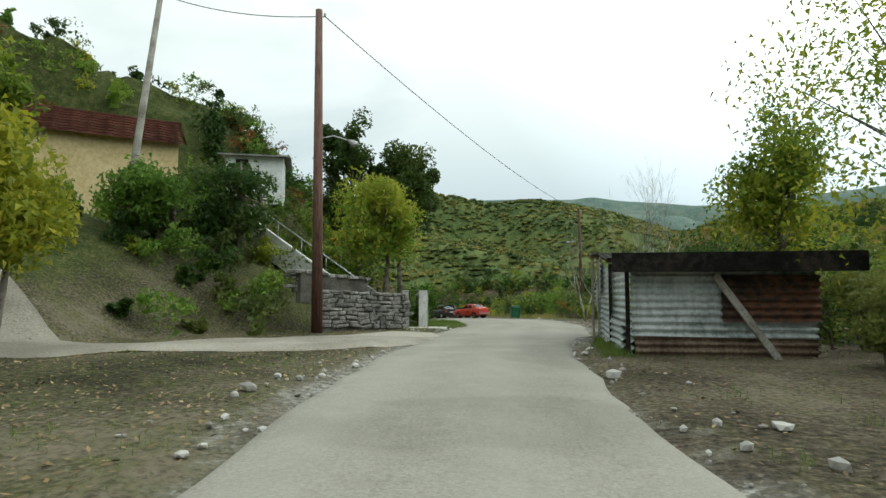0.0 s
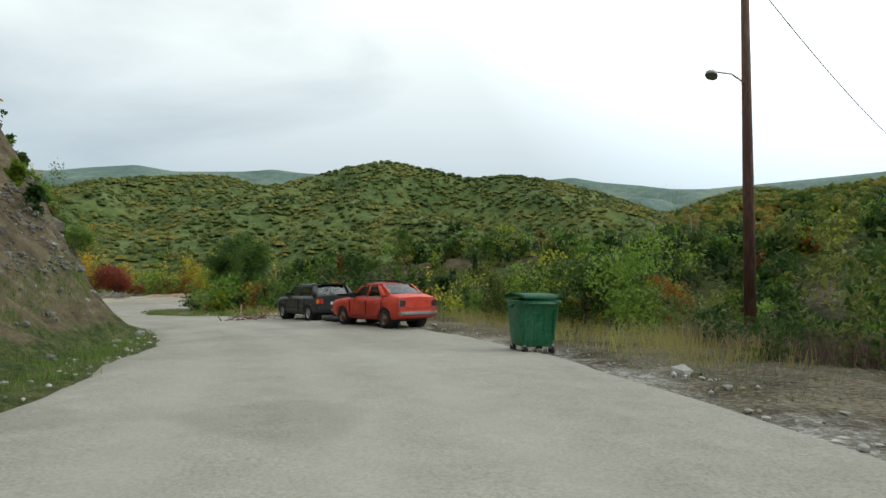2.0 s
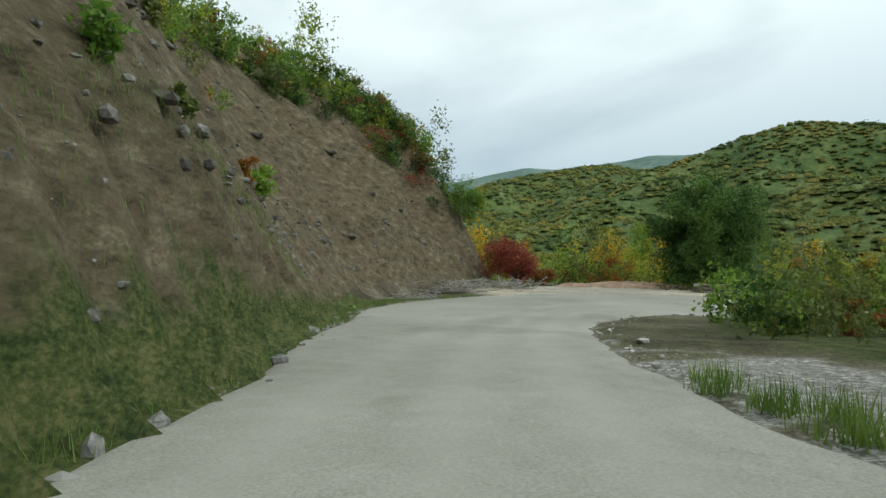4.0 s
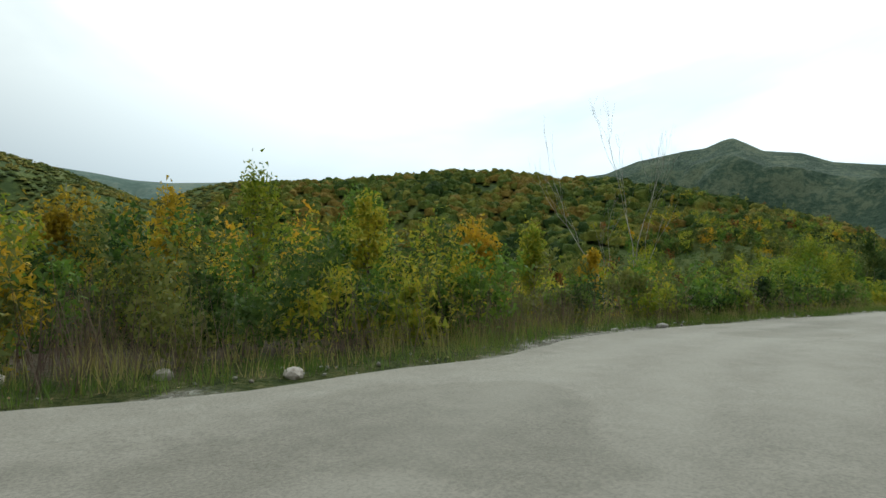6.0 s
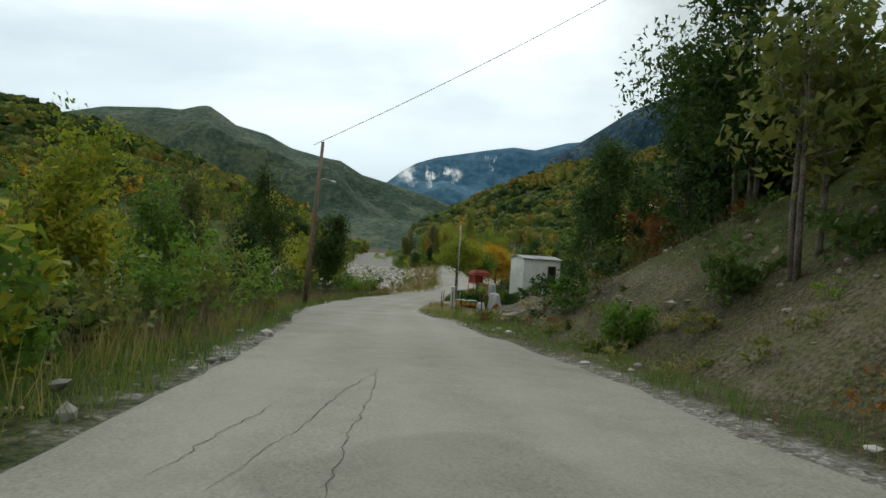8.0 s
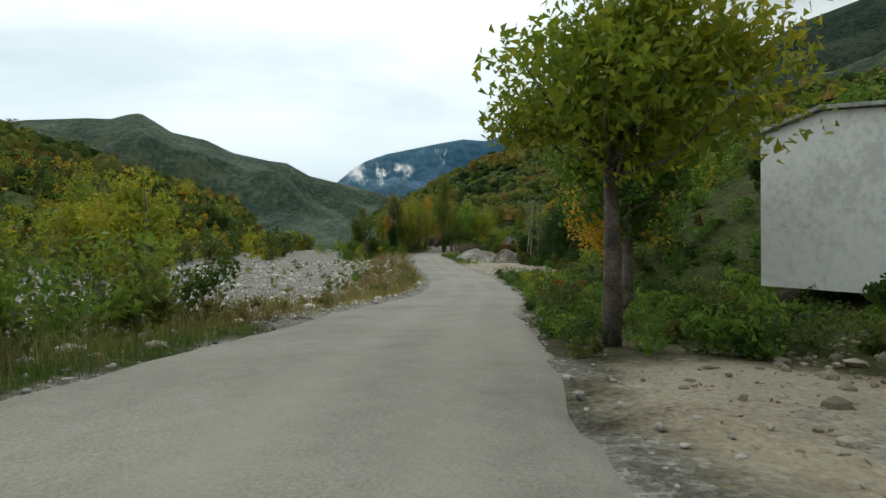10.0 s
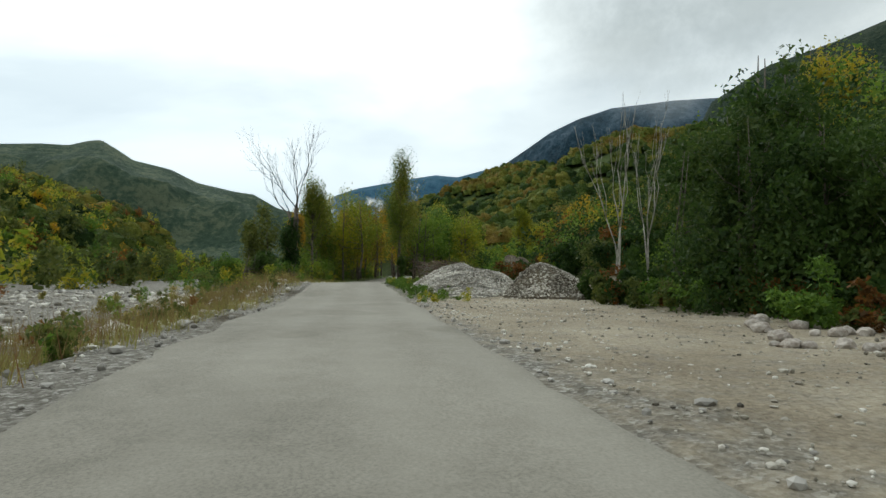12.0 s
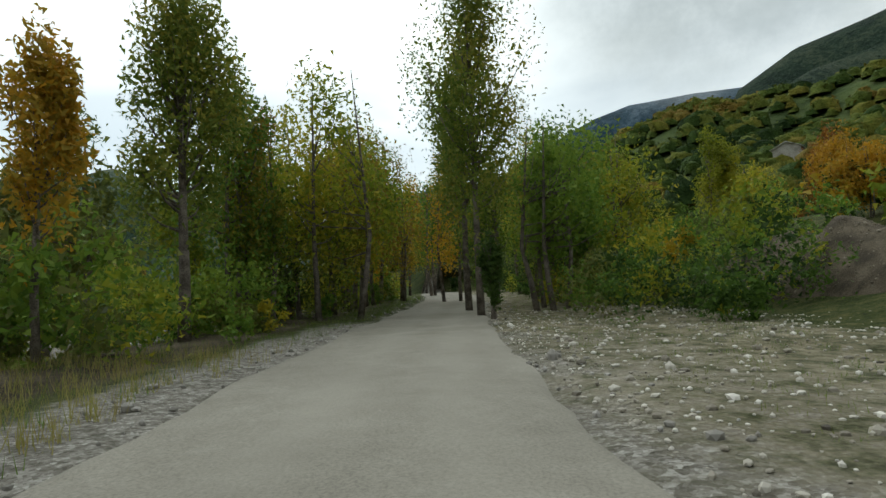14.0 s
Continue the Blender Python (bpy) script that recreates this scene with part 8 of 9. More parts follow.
x, y = along(283, 312, 1, 0.1, 9, 3500, G, 1.2)
stones("verge_stones", "scattered pale stones on the bare verge by the wood", x, y, G.lognormal(-3.8, 0.5, len(x)).clip(0.012, 0.09), 411, HEAPSTONE)
STONEMIX = foliage("brown_rubble", [(0.06, 0.048, 0.034), (0.13, 0.108, 0.078), (0.23, 0.195, 0.145), (0.38, 0.34, 0.27)], patch=0.6, thin=0.0)
x, y = along(126, 205, 1, 1.0, 12, 3200, G)
stones("bank_rubble", "broken rock and rubble on the cut bank", x, y, G.lognormal(-3.2, 0.5, len(x)).clip(0.02, 0.13), 407, STONEMIX)
x, y = along(177, 208, 1, 2.5, 15, 4200, G)
stones("yard_rubble", "small brown rubble strewn over the dirt slope of the yard", x, y, G.lognormal(-3.3, 0.55, len(x)).clip(0.015, 0.16), 410, STONEMIX)
a_ = top_strip(2, 96, -0.6, 3.5, 1500, 1, 1, G)
stones("cliff_scree", "fallen grey scree at the foot of the cliff", a_[:, 0], a_[:, 1], G.lognormal(-3.0, 0.6, len(a_)).clip(0.02, 0.3), 408, STONE)
a_ = top_strip(5, 26, 1.2, 4.2, 2600, 1, 1, G)
stones("cliff_scree", "run of loose grey scree down the lower face", a_[:, 0], a_[:, 1], G.lognormal(-3.3, 0.45, len(a_)).clip(0.02, 0.11), 412, STONE)
a_ = top_strip(10, 94, 1, 14, 900, 1, 1, G)
stones("cliff_rocks", "jutting rock fragments in the eroded face", a_[:, 0], a_[:, 1], G.lognormal(-2.3, 0.5, len(a_)).clip(0.04, 0.4), 409, MORTAR, sink=0.55)


def heap(cx, cy, lx, ly, h, turn, seed, label, core=None, top=None, skew=0.0):
    """A tipped heap of river gravel: an uneven mound with stones all over it."""
    n, mrow = 46, 30
    U, V = np.meshgrid(np.linspace(-1, 1, n), np.linspace(-1, 1, mrow), indexing="ij")
    c, s_ = math.cos(radians(turn)), math.sin(radians(turn))
    px, py = cx + U * lx * c - V * ly * s_, cy + U * lx * s_ + V * ly * c
    r = np.sqrt(U**2 + V**2)
    hump = np.clip(1 - r**1.7, 0, 1) * (1 - skew + skew * np.exp(-(((U + 0.5) / 0.38) ** 2))) * (1 + 0.35 * fbm(px, py, 2.6, 3, seed))
    gz = land(px.ravel(), py.ravel())[0].reshape(px.shape)
    pz = gz + h * hump - 0.12 * (r > 0.98)
    me = grid_mesh("mound", np.stack([px.ravel(), py.ravel(), pz.ravel()], 1), lattice(n, mrow), core or GRAVEL)
    root = put("mound", me, label, "mound", "mounds of gravel")
    rng = np.random.default_rng(seed)
    k = int(820 * lx * ly) if h > 0.95 and top is None else int(50 * lx * ly)
    rr, aa = np.sqrt(rng.uniform(0, 1, k)) * 0.97, rng.uniform(0, 6.283, k)
    u, v = rr * np.cos(aa), rr * np.sin(aa)
    sx, sy = cx + u * lx * c - v * ly * s_, cy + u * lx * s_ + v * ly * c
    sz = land(sx, sy)[0] + h * np.clip(1 - rr**1.7, 0, 1) * (1 - skew + skew * np.exp(-(((u + 0.5) / 0.38) ** 2))) * (1 + 0.35 * fbm(sx, sy, 2.6, 3, seed))
    stones("heap_stones", "rounded pale stones lying over the gravel heap", sx, sy, rng.lognormal(-3.55, 0.4, k).clip(0.014, 0.07), seed + 1, top or (HEAPSTONE if h > 0.95 else PEBBLE), z=sz)


REDSAND = surface("reddish_sand", ((0.22, 0.14, 0.09), (0.36, 0.24, 0.165), (0.46, 0.34, 0.25)), 1.4, 30, 0.95, bump=0.9, dist=0.06)
REDRUBBLE = foliage("reddish_rubble", [(0.16, 0.1, 0.065), (0.28, 0.19, 0.13), (0.38, 0.28, 0.2), (0.5, 0.41, 0.33)], patch=0.6, thin=0.0)
GRAVEL = surface("heap_gravel", ((0.13, 0.12, 0.1), (0.26, 0.245, 0.215), (0.44, 0.42, 0.385)), 1.4, 34, 0.95, bump=0.9, dist=0.06)
heap(127.4, 71.7, 6.8, 3.0, 1.45, -16, 421, "long heap of pale river gravel beside the lay-by", skew=0.66)
heap(121.0, 69.6, 2.3, 2.1, 1.15, 10, 431, "second heap of earthy river gravel", EARTH)
heap(159.4, 58.4, 9.5, 2.4, 1.9, -10, 461, "bank of broken brown earth beside the clearing", EARTH, STONEMIX)
heap(-42.0, 104.6, 6.5, 1.6, 0.5, 22, 441, "low bank of reddish sandy earth at the turnout's edge", REDSAND, REDRUBBLE)
heap(53.5, 79.0, 5.0, 3.0, 0.7, 15, 451, "heap of rubble and broken stone in the yard", EARTH, STONEMIX)
pts = ((105.2, 71.6), (104.6, 71.2), (105.9, 71.3), (106.6, 70.9), (107.4, 70.6), (104.0, 70.8), (106.0, 70.4), (107.9, 70.1), (108.4, 69.5), (103.6, 70.2), (105.3, 70.0), (107.0, 69.8), (109.0, 69.2), (104.9, 72.0))
BOULDER = surface("pale_boulder", ((0.26, 0.22, 0.19), (0.38, 0.34, 0.3), (0.5, 0.46, 0.42)), 2, 14, 0.9, bump=0.5, vary=0.2)


def boulder(x, y, size, seed, label, mat=BOULDER):
    rng = np.random.default_rng(seed)
    bm = bmesh.new()
    bmesh.ops.create_icosphere(bm, subdivisions=2, radius=size)
    for v in bm.verts:
        v.co *= 1 + 0.28 * noise.noise(v.co * (1.6 / size) + Vector((seed, 0, 0)))
        v.co.z *= 0.72
    me = bpy.data.meshes.new("boulder")
    bm.to_mesh(me)
    bm.free()
    me.materials.append(mat)
    put("boulder", me, label, "stone", "boulders", at=pose(x, y, ground_z(x, y) + size * 0.35, 0, 0, rng.uniform(0, 360)))


for k, (x, y) in enumerate(pts):
    boulder(x, y, 0.11 + 0.04 * (k % 3), 500 + k, "pale pinkish boulder at the lay-by's edge")
    boulder(x + 0.42 * math.sin(5.1 * k), y + 0.42 * math.cos(3.7 * k), 0.1 + 0.03 * (k % 4), 540 + k, "pale pinkish boulder at the lay-by's edge")
for k, (x, y, sz) in enumerate(((-23.8, 94.9, 0.13), (-25.0, 95.9, 0.12), (-26.6, 96.7, 0.16), (150.2, 84.4, 0.3), (134.8, 72.0, 0.13), (9.2, 20.6, 0.2), (8.7, 19.9, 0.15))):
    boulder(x, y, sz, 520 + k, "grey stone lying beside the road")


def grass(name, label, x, y, tall, mat, seed, z=None, wide=0.0045):
    """Blades of grass in one mass."""
    rng = np.random.default_rng(seed)
    n = len(x)
    z = land(x, y)[0] if z is None else z
    h = tall * rng.uniform(0.5, 1.3, n)
    a = rng.uniform(0, 6.283, n)
    d = np.stack([np.cos(a), np.sin(a), 0 * a], 1)
    p = np.stack([x, y, z - 0.02], 1)
    w = wide * (1 + h)[:, None]
    side = np.stack([-d[:, 1], d[:, 0], 0 * a], 1) * w
    tip = p + d * (0.5 * h * rng.uniform(0.3, 1.4, n))[:, None] + np.array([0, 0, 1]) * h[:, None]
    v = np.stack([p - side, p + side, tip], 1).reshape(-1, 3)
    i = np.arange(n) * 3
    f = np.stack([i, i + 1, i + 2], 1)
    me = grid_mesh(name, v, f, mat, False)
    put(name, me, label, "grass", kind="stuff")


def tufts(s0, s1, side, e0, e1, n, per, rng, power=1.0, wide=0.12):
    x, y = along(s0, s1, side, e0, e1, n, rng, power)
    x, y = np.repeat(x, per), np.repeat(y, per)
    return x + rng.normal(size=len(x)) * wide, y + rng.normal(size=len(y)) * wide


RUSTWEED = foliage("rusty_weeds", [(0.1, 0.06, 0.03), (0.17, 0.1, 0.045), (0.2, 0.15, 0.06), (0.14, 0.14, 0.04)], patch=0.3)
DRYBRUSH = foliage("dry_brush_stems", [(0.06, 0.042, 0.035), (0.1, 0.07, 0.055), (0.15, 0.11, 0.08), (0.12, 0.11, 0.05)], patch=0.4)
for nm, lab, args, tall, mat, sd in (
        ("grass", "short green grass on the verge", (22, 66, -1, 0.1, 2.6, 2600, 12), 0.14, GRASS, 601),
        ("grass", "short mixed grass before the track", (0, 22, -1, 0.2, 7, 700, 9), 0.08, GRASS, 602),
        ("grass", "green grass at the foot of the cliff", (66, 106, -1, 0.1, 2.2, 1100, 12), 0.2, GRASS, 603),
        ("grass", "weedy grass on the dirt verge", (0, 50, 1, 0.4, 8, 700, 10), 0.12, GRASS, 604),
        ("dry_grass", "tall dry grass behind the cars", (46, 75, 1, 1.2, 5, 500, 12), 0.5, DRYGRASS, 605),
        ("grass", "green grass along the asphalt edge", (118, 210, -1, 0.1, 1.6, 2200, 14), 0.24, GRASS, 606),
        ("dry_grass", "dry grass along the lower road", (118, 210, -1, 0.5, 3.0, 900, 14), 0.5, DRYGRASS, 607),
        ("grass", "green weeds at the foot of the bank", (124, 185, 1, 0.2, 1.8, 1500, 14), 0.22, GRASS, 608),
        ("dry_grass", "long dry grass in front of the yard", (177, 200, 1, 0.2, 4.6, 800, 12), 0.24, DRYGRASS, 609),
        ("dry_grass", "dry grass tufts between river stones", (205, 300, -1, 0.4, 7, 2600, 14), 0.34, DRYGRASS, 610),
        ("grass", "green weeds along the third stretch", (208, 240, 1, 0.3, 3.0, 700, 12), 0.22, GRASS, 611),
        ("grass", "green weeds beside the gravel heaps", (284, 330, 1, 1.2, 6, 500, 14), 0.1, GRASS, 613),
        ("grass", "grass below the wood", (284, 340, -1, 0.3, 6, 900, 9), 0.22, GRASS, 612)):
    x, y = tufts(*args, G)
    grass(nm, lab, x, y, tall, mat, sd)
x, y = tufts(33, 50, 1, 4.2, 8.5, 900, 16, G)
grass("dry_brush", "low purple-brown dry brush beyond the dirt pad", x, y, 0.55, DRYBRUSH, 621, wide=0.006)
x, y = tufts(118, 150, -1, 0.8, 6.5, 420, 16, G, wide=0.25)
grass("dry_brush", "tall thin dry brush at the edge of the hairpin", x, y, 1.3, DRYBRUSH, 626, wide=0.003)
x, y = tufts(162, 206, -1, 0.8, 7, 800, 14, G, wide=0.3)
grass("dry_brush", "grey-brown dry brush along the lower roadside", x, y, 0.9, DRYBRUSH, 628, wide=0.004)
x, y = tufts(124, 178, 1, 1.5, 11, 1000, 14, G, wide=0.3)
grass("dry_brush", "dead brown brush over the cut bank", x, y, 0.5, DRYBRUSH, 627, wide=0.004)
x, y = tufts(209, 284, -1, 0.9, 5.5, 900, 16, G, wide=0.22)
grass("dry_brush", "tall rust-brown weeds along the river side of the road", x, y, 0.75, RUSTWEED, 629, wide=0.004)
x, y = tufts(68, 86, 1, 0.0, 0.6, 120, 24, G)
grass("grass", "green weeds between the road and a gravel strip", x, y, 0.3, GRASS, 623, wide=0.007)
x, y = tufts(266, 287, 1, 0.1, 2.6, 700, 40, G, wide=0.16)
grass("grass", "lush green weeds between the road and the gravel heap", x, y, 0.08, GRASS, 624, wide=0.006)
x, y = np.repeat(G.uniform(-10, -3.4, 900), 18) + G.normal(size=16200) * 0.14, np.repeat(G.uniform(13, 30, 900), 18) + G.normal(size=16200) * 0.14
grass("grass", "rough green grass on the bank behind the stone wall", x, y, 0.26, GRASS, 625, wide=0.006)
x, y = tufts(10, 19, 1, 0.5, 1.0, 90, 26, G)
grass("grass", "green weeds at the foot of the tin shed", x, y, 0.16, GRASS, 622, wide=0.006)


# fallen leaves on the bare soil
LITTER = foliage("fallen_leaves", [(0.05, 0.03, 0.016), (0.13, 0.08, 0.035), (0.25, 0.17, 0.08), (0.4, 0.31, 0.15)], patch=0.8, thin=0.0)


def litter(label, x, y, seed, size=0.028):
    rng = np.random.default_rng(seed)
    n = len(x)
    a = rng.uniform(0, 6.283, n)
    u = np.stack([np.cos(a), np.sin(a), rng.normal(size=n) * 0.25], 1) * size * rng.uniform(0.6, 1.5, (n, 1))
    w = np.stack([-np.sin(a), np.cos(a), rng.normal(size=n) * 0.25], 1) * size * 0.6
    p = np.stack([x, y, land(x, y)[0] + 0.02], 1)
    v = np.stack([p - u, p + w, p + u, p - w], 1).reshape(-1, 3)
    put("fallen_leaves", grid_mesh("fallen_leaves", v, np.arange(4 * n).reshape(-1, 4), LITTER, False), label, "fallen leaves", kind="stuff")


for k, (s0, s1, side, e0, e1, n) in enumerate(((-2, 22, -1, 0.1, 8, 7000), (-2, 50, 1, 0.1, 9, 9000), (124, 205, 1, 0.3, 13, 22000), (118, 205, -1, 0.1, 3, 3500))):
    x, y = along(s0, s1, side, e0, e1, n, G)
    litter("brown fallen leaves scattered over the soil", x, y, 650 + k)


# ---------------------------------------------------------------- clutter
def brush_pile(x, y, r, n, seed, label, mat=GREYWOOD, tall=0.6, ln=(0.8, 2.2), th=0.02):
    rng = np.random.default_rng(seed)
    z = ground_z(x, y)
    bm = bmesh.new()
    for _ in range(n):
        p = Vector((rng.normal() * r * 0.5, rng.normal() * r * 0.5, rng.uniform(0, tall)))
        d = Vector((rng.normal(), rng.normal(), rng.normal() * 0.3)).normalized() * rng.uniform(*ln) / 2
        b = d.cross(Vector((0, 0, 1))) * rng.normal() * 0.2
        a, c = p - d, p + d
        a.z, c.z = max(a.z, 0.0), max(c.z, 0.0)
        tube_bm(bm, [a, p + b, c], [th * rng.uniform(0.7, 1.6), th, th * 0.4], 5)
    me = bpy.data.meshes.new("brush_pile")
    bm.to_mesh(me)
    bm.free()
    me.materials.append(mat)
    put("brush_pile", me, label, "brush pile", kind="stuff", at=pose(x, y, z))


brush_pile(-46.6, 88.5, 2.6, 130, 701, "pile of cut grey branches at the foot of the cliff", tall=0.7)
brush_pile(-47.0, 94.0, 2.8, 130, 702, "pile of cut grey branches at the turnout", tall=0.7)
brush_pile(-44.5, 81.5, 1.6, 60, 703, "scattered dry twigs at the cliff foot", tall=0.3, ln=(0.5, 1.4))
brush_pile(139.6, 70.6, 1.9, 420, 704, "tangle of dead brown and grey branches beside the road", WOOD, 1.7, (0.6, 1.8), 0.014)
brush_pile(139.2, 71.0, 1.5, 40, 706, "bleached dead branches on the brush tangle", GREYWOOD, 1.5, (0.6, 1.8), 0.016)
brush_pile(-8.0, 49.6, 1.2, 40, 705, "scrap of broken red-brown boards by the hatchback", RIMRUST, 0.25, (0.5, 1.3), 0.03)

logs = thing("log_pile", "stack of grey weathered planks and logs at the turnout", "log pile", pose(-33.0, 101.6, ground_z(-33.0, 101.6), 0, 0, -6))
rng = np.random.default_rng(710)
for k in range(34):
    lay, col = divmod(k, 6)
    z = 0.06 + 0.12 * lay
    yv = -0.75 + 0.27 * col + rng.normal() * 0.08
    l0, l1, sk = -1.7 + rng.uniform(-0.7, 0.5), 1.6 + rng.uniform(-0.7, 0.6), rng.normal() * 0.12
    r = rng.uniform(0.045, 0.085)
    tube_part("log", logs, [(l0, yv - sk, z + rng.normal() * 0.02), (0, yv, z + 0.01), (l1, yv + sk, z + rng.normal() * 0.02)], [r, r, r * 0.85], GREYWOOD if k % 4 else WOOD, 7)


def beehive(x, y, turn, label, lid=HIVELID, body=HIVE, lift=0.0):
    root = thing("beehive", label, "beehive", pose(x, y, ground_z(x, y) + lift, 0, 0, turn), "beehives in the yard")
    for sx in (-0.2, 0.2):
        for sy in (-0.2, 0.2):
            box_part("leg", root, (sx - 0.025, sy - 0.025, -0.05), (sx + 0.025, sy + 0.025, 0.35), WOOD, 0.004)
    box_part("brood_box", root, (-0.28, -0.24, 0.33), (0.28, 0.24, 0.62), body, 0.01)
    box_part("landing_board", root, (-0.2, -0.34, 0.33), (0.2, -0.22, 0.355), WOOD, 0.004)
    box_part("entrance_panel", root, (-0.13, -0.262, 0.4), (0.1, -0.238, 0.52), HIVEYELLOW, 0.004, "yellow panel on the front")
    box_part("entrance_panel", root, (-0.302, -0.11, 0.4), (-0.278, 0.11, 0.52), HIVEYELLOW, 0.004, "yellow panel on the side")
    box_part("lid", root, (-0.36, -0.31, 0.61), (0.36, 0.31, 0.66), lid, 0.012, "flat painted lid")
    box_part("lid_flap", root, (-0.365, -0.318, 0.56), (0.365, -0.304, 0.655), lid, 0.004)


beehive(46.4, 86.0, 20, "orange beehive with a grey-green lid by the roadside fence")
beehive(47.2, 85.2, 10, "orange beehive with a grey-green lid beside another")
beehive(56.5, 76.5, -10, "red-brown beehive in the rubble yard", CANOPYRED, CANOPYRED, 0.3)
beehive(51.0, 77.5, 15, "orange beehive among rubble in the yard", CANOPYRED, HIVE, 0.35)



def covered_hive(x, y, top, r, tall, seed, label):
    """A hive box under a white plastic sheet that hangs over it in folds."""
    g = ground_z(x, y)
    root = thing("covered_beehive", label, "beehive", pose(x, y, g), "beehives under white sheets")
    top -= g
    box_part("hive_box", root, (-r * 0.55, -r * 0.5, -0.1), (r * 0.55, r * 0.5, top - 0.06), HIVE, 0.01, "red-brown wooden hive box")
    rng = np.random.default_rng(seed)
    ph, nu = rng.uniform(0, 6.28, 4), 44
    rings = []
    for v in np.linspace(0.05, 1, 15):
        ring = []
        for u in np.linspace(0, 2 * math.pi, nu, endpoint=False):
            fold = 0.1 * math.sin(5 * u + ph[0]) + 0.07 * math.sin(9 * u + ph[1] + 2 * v) + 0.08 * math.sin(2 * u + ph[2])
            hem = tall * (1 + 0.28 * math.sin(u + ph[3]) + 0.12 * math.sin(3 * u + ph[1]))
            fall = max(0.0, v - 0.42) / 0.58
            rad = r * (min(v / 0.42, 1) * 0.72 + fall ** 0.7 * (0.3 + 1.4 * fold))
            z = top + 0.05 * r * math.sin(3 * u + ph[2]) * min(v / 0.42, 1) - 0.1 * r * min(v / 0.42, 1) ** 2 - hem * fall ** 1.15
            ring.append((rad * math.cos(u), rad * math.sin(u) * 0.9, max(z, 0.03)))
        rings.append(ring)
    bm = bmesh.new()
    rows = [[bm.verts.new(p) for p in ring] for ring in rings]
    for a, b in zip(rows, rows[1:]):
        for k in range(nu):
            bm.faces.new((a[k], a[(k + 1) % nu], b[(k + 1) % nu], b[k])).smooth = True
    bm.faces.new(rows[0])
    bmesh.ops.solidify(bm, geom=bm.faces[:], thickness=0.012)
    part("sheet", bm, SACK, root, "crumpled white plastic sheet")


covered_hive(48.4, 84.4, -7.12, 0.3, 0.4, 731, "hive covered with crumpled white plastic, next to the roadside beehives")
covered_hive(50.2, 83.2, -6.6, 0.46, 0.95, 732, "hive under a white plastic sheet hanging in folds")
covered_hive(51.2, 83.2, -5.98, 0.34, 0.95, 733, "tall hive stack draped with a white plastic sheet")

cab = thing("canopy", "small red metal canopy with a hipped roof on thin posts", "canopy", pose(51.4, 84.2, ground_z(51.4, 84.2), 0, 0, 15))
for sx in (-0.5, 0.5):
    for sy in (-0.55, 0.55):
        tube_part("post", cab, [(sx, sy, -0.1), (sx, sy, 2.4)], 0.028, CANOPYRED, 8)
bm = bmesh.new()
low = [bm.verts.new(p) for p in ((-0.62, -0.68, 2.4), (0.62, -0.68, 2.4), (0.62, 0.68, 2.4), (-0.62, 0.68, 2.4))]
mid = [bm.verts.new((v.co.x * 0.88, v.co.y * 0.88, 2.58)) for v in low]
cap = [bm.verts.new((v.co.x * 0.5, v.co.y * 0.5, 2.76)) for v in low]
for lo_, hi_ in ((low, mid), (mid, cap)):
    for k in range(4):
        bm.faces.new((lo_[k], lo_[(k + 1) % 4], hi_[(k + 1) % 4], hi_[k]))
bm.faces.new(cap)
bmesh.ops.solidify(bm, geom=bm.faces[:], thickness=0.03)
part("roof", bm, CANOPYRED, cab)
for z in (1.0, 1.75, 2.36):
    for sy in (-0.55, 0.55):
        tube_part("rail", cab, [(-0.5, sy, z), (0.5, sy, z)], 0.018, CANOPYRED, 6)
    tube_part("rail", cab, [(-0.5, -0.55, z), (-0.5, 0.55, z)], 0.018, CANOPYRED, 6)
box_part("back_panel", cab, (0.48, -0.54, 1.8), (0.505, 0.54, 2.34), CANOPYRED, 0.006)
for k in range(5):
    box_part("slat", cab, (-0.44 + 0.19 * k, 0.535, 1.78), (-0.36 + 0.19 * k, 0.555, 2.34), CANOPYRED, 0.004)

post = thing("metal_pole", "thin grey-green metal pole beside a concrete pillar", "pole", pose(51.7, 85.7, ground_z(51.7, 85.7)))
tube_part("shaft", post, [(0, 0, -0.3), (0, 0, 3), (0.03, 0, 6.0)], [0.045, 0.04, 0.03], STEEL, 10)
pillar = thing("concrete_pillar", "squat whitewashed concrete pillar", "pillar", pose(51.3, 86.0, ground_z(51.3, 86.0)))
box_part("shaft", pillar, (-0.14, -0.14, -0.2), (0.14, 0.14, 1.35), PALECON, 0.02)
box_part("cap", pillar, (-0.17, -0.17, 1.35), (0.17, 0.17, 1.42), PALECON, 0.015)

for k, (x, y, h) in enumerate(((40.3, 86.7, 1.25), (43.2, 86.9, 1.2), (46.0, 87.2, 1.2), (38.0, 86.0, 1.2), (49.0, 87.0, 1.1))):
    root = thing("fence_post", "thin dark iron fence post in dry grass", "fence post", pose(x, y, ground_z(x, y), 3 * (k % 3 - 1), 2, 0), "iron fence posts")
    box_part("bar", root, (-0.02, -0.02, -0.2), (0.02, 0.02, h), RUSTTIN, 0.004)

planks = thing("timber_stack", "small stack of long grey planks on the dirt", "timber", pose(43.2, 83.0, ground_z(43.2, 83.0) + 0.1, 0, -14, -74))
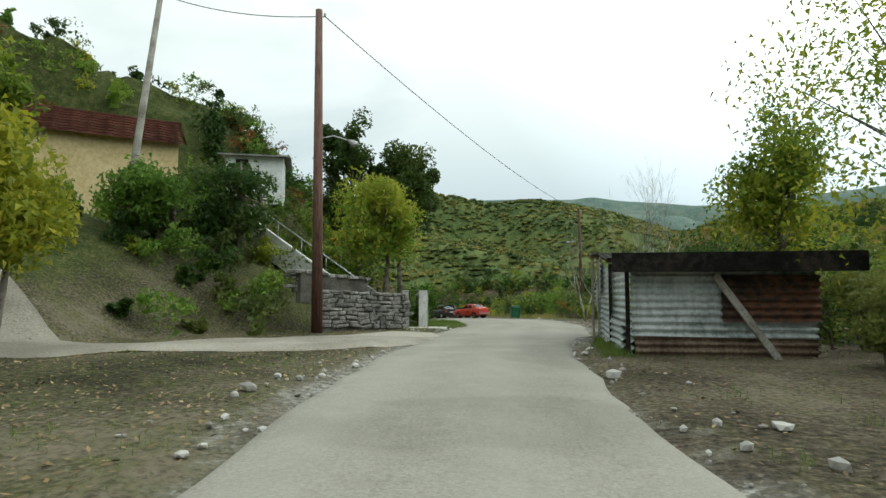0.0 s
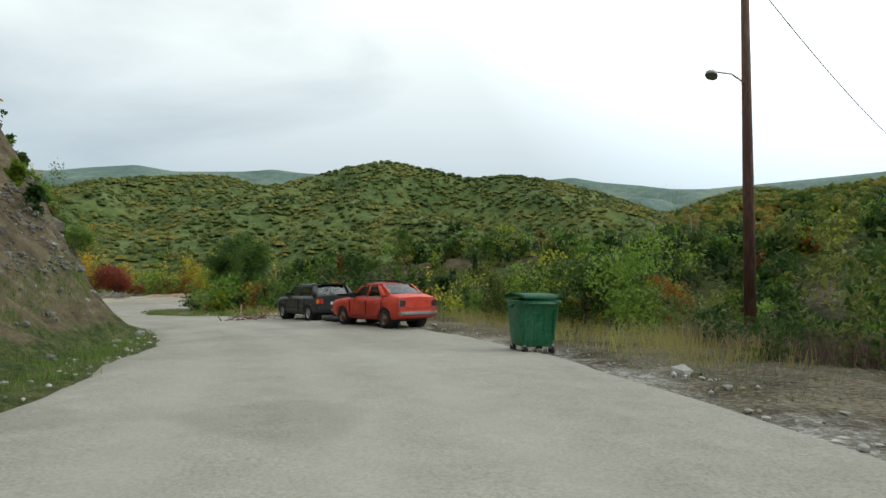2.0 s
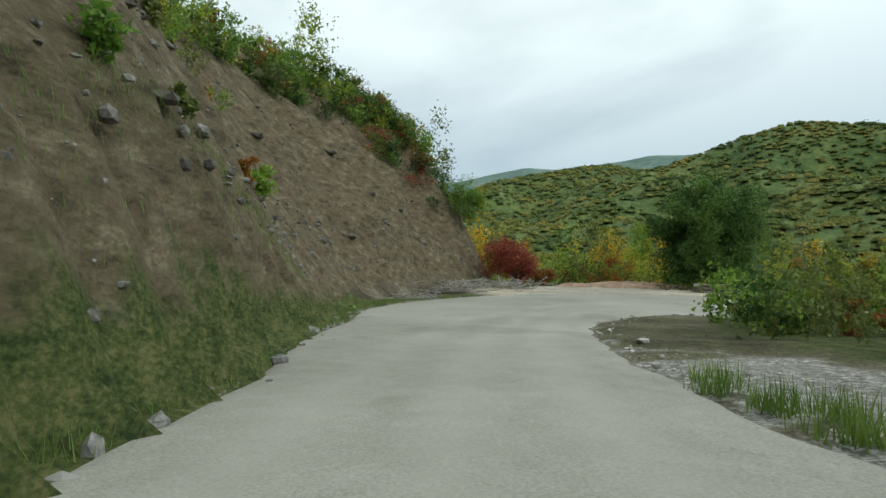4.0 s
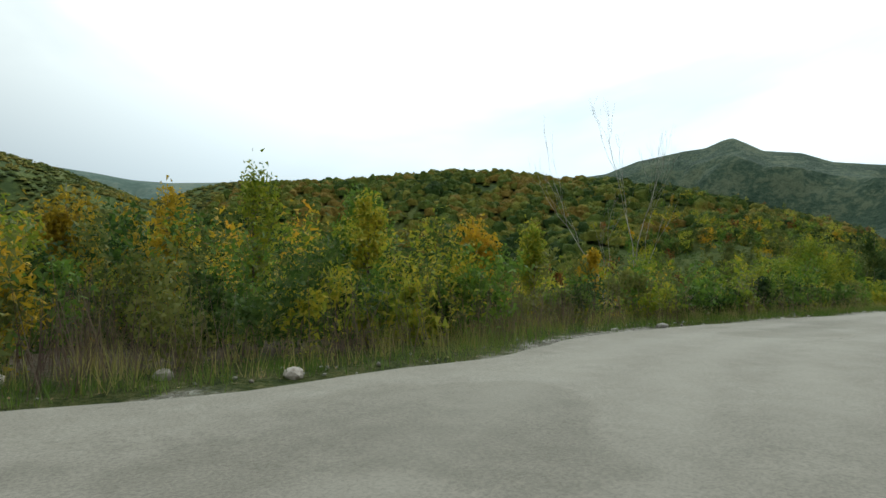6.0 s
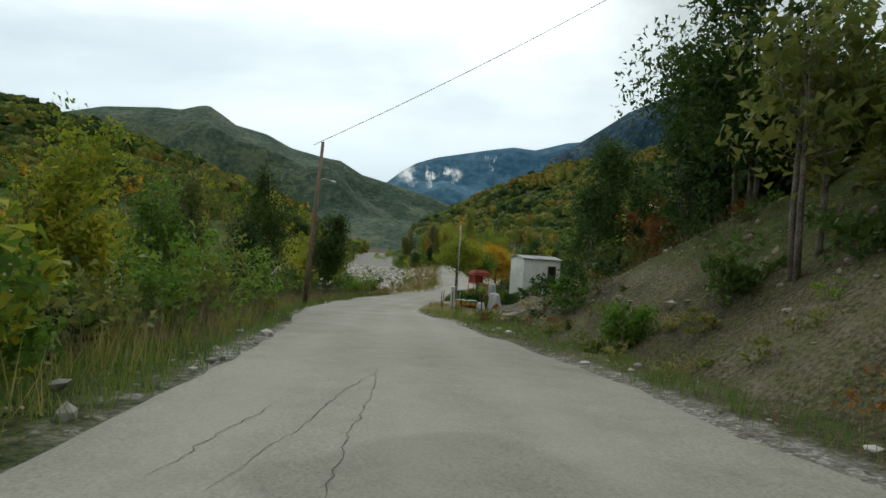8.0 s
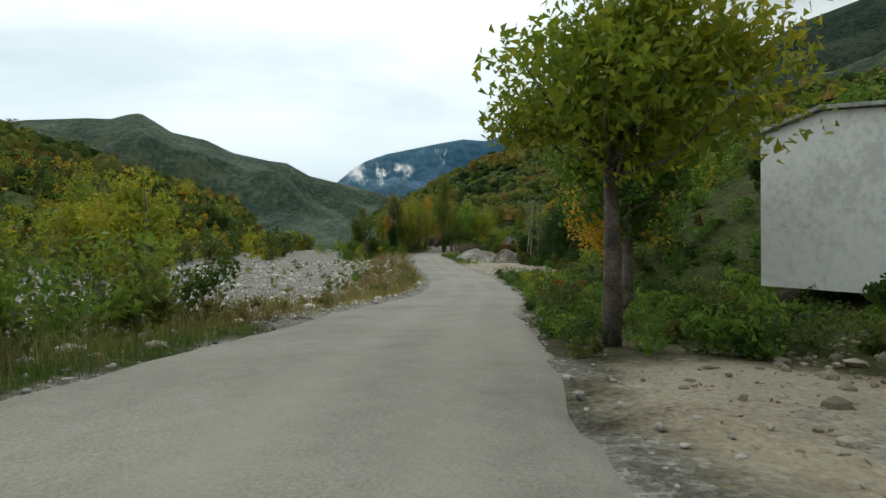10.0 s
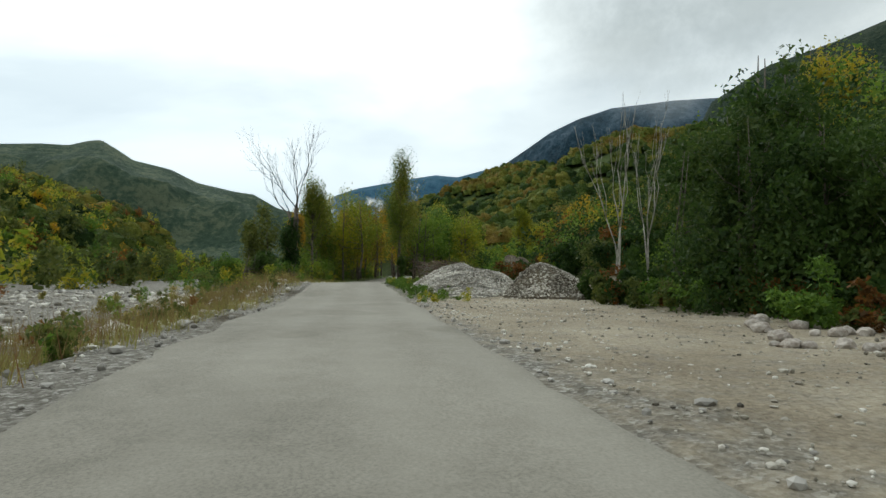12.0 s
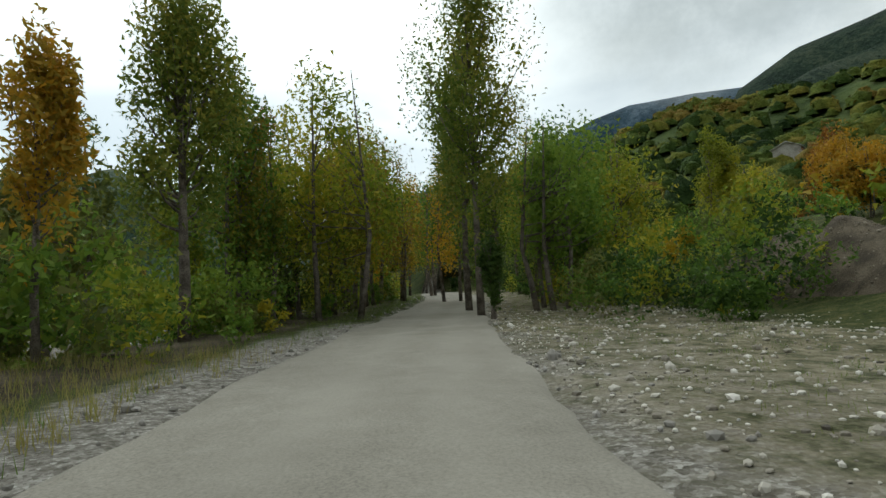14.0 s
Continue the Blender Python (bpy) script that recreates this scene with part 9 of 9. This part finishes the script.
for k in range(6):
    lay, col = divmod(k, 3)
    box_part("plank", planks, (-1.4 + 0.05 * k, -0.3 + 0.2 * col, 0.03 + 0.06 * lay), (1.4 + 0.04 * k, -0.12 + 0.2 * col, 0.08 + 0.06 * lay), GREYWOOD, 0.006)


def rough_block(name, parent, lo, hi, mat, seed, m=None, label=""):
    """A block of old concrete with chipped, uneven edges."""
    bm = bmesh.new()
    box_bm(bm, lo, hi, m)
    bmesh.ops.subdivide_edges(bm, edges=bm.edges[:], cuts=3, use_grid_fill=True)
    for v in bm.verts:
        v.co += 0.05 * noise.noise_vector(v.co * 2.3 + Vector((seed, 0, 0))) + 0.02 * noise.noise_vector(v.co * 9)
    return part(name, bm, mat, parent, label)


ruin = thing("low_wall", "low grey concrete wall of a ruin on the green slope", "wall", pose(113.4, 57.1, ground_z(113.4, 57.1), 0, 0, 173))
rough_block("wall_block", ruin, (-3.3, -0.16, -0.9), (-0.4, 0.16, 0.95), CONCRETE, 1)
rough_block("wall_block", ruin, (-0.36, -0.15, -0.9), (2.9, 0.15, 0.85), CONCRETE, 2)
pillar = thing("broken_pillar", "whitewashed broken concrete pillar at the end of the low wall", "pillar", pose(110.0, 57.4, ground_z(110.0, 57.4), 0, 3, 20))
rough_block("shaft", pillar, (-0.22, -0.2, -0.4), (0.2, 0.2, 1.9), PALECON, 3)
slab = thing("concrete_slab", "fallen slab of pale broken concrete leaning on the slope", "slab", pose(108.9, 57.5, ground_z(108.9, 57.5) + 0.55, 0, -28, 12))
rough_block("slab_block", slab, (-0.9, -0.5, -0.14), (0.9, 0.5, 0.14), PALECON, 4)
stump = thing("concrete_block", "pale concrete remnant on the slope among the trees", "concrete block", pose(107.6, 55.6, ground_z(107.6, 55.6), 0, 0, 30))
rough_block("block", stump, (-0.8, -0.4, -0.3), (0.7, 0.4, 0.75), PALECON, 5)
q = np.random.default_rng(760)
u = q.uniform(0, 1, 420)
sx, sy = 112.0 - 3.4 * u + q.normal(size=420) * 0.45, 60.9 - 2.2 * u + q.normal(size=420) * 0.5
stones("slope_rubble", "streak of pale broken stone running down the green slope", sx, sy, q.lognormal(-2.1, 0.45, 420).clip(0.05, 0.32), 761, HEAPSTONE, z=land(sx, sy)[0] + 0.25)

hut = thing("ruined_hut", "brown weathered hut with a pale broken roof edge on the slope", "hut", pose(55.5, 67.7, ground_z(55.5, 67.7) - 0.7, 0, 0, 25))
for lo_, hi_ in (((-2.0, -1.5, 0), (-1.86, 1.5, 2.0)), ((1.86, -1.5, 0), (2.0, 1.5, 1.7)), ((-1.85, 1.36, 0), (1.85, 1.5, 2.0)), ((-1.85, -1.5, 0), (-0.6, -1.36, 1.9)), ((0.4, -1.5, 0), (1.85, -1.36, 1.9))):
    rough_block("wall", hut, lo_, hi_, RUSTTIN if lo_[0] > 0.3 else WOOD, 6)
box_part("roof", hut, (-2.5, -2.0, 0), (2.5, 1.9, 0.09), PALECON, 0.02, "pale slab roof", m=pose(0, 0, 2.02, -3, 3, 0))
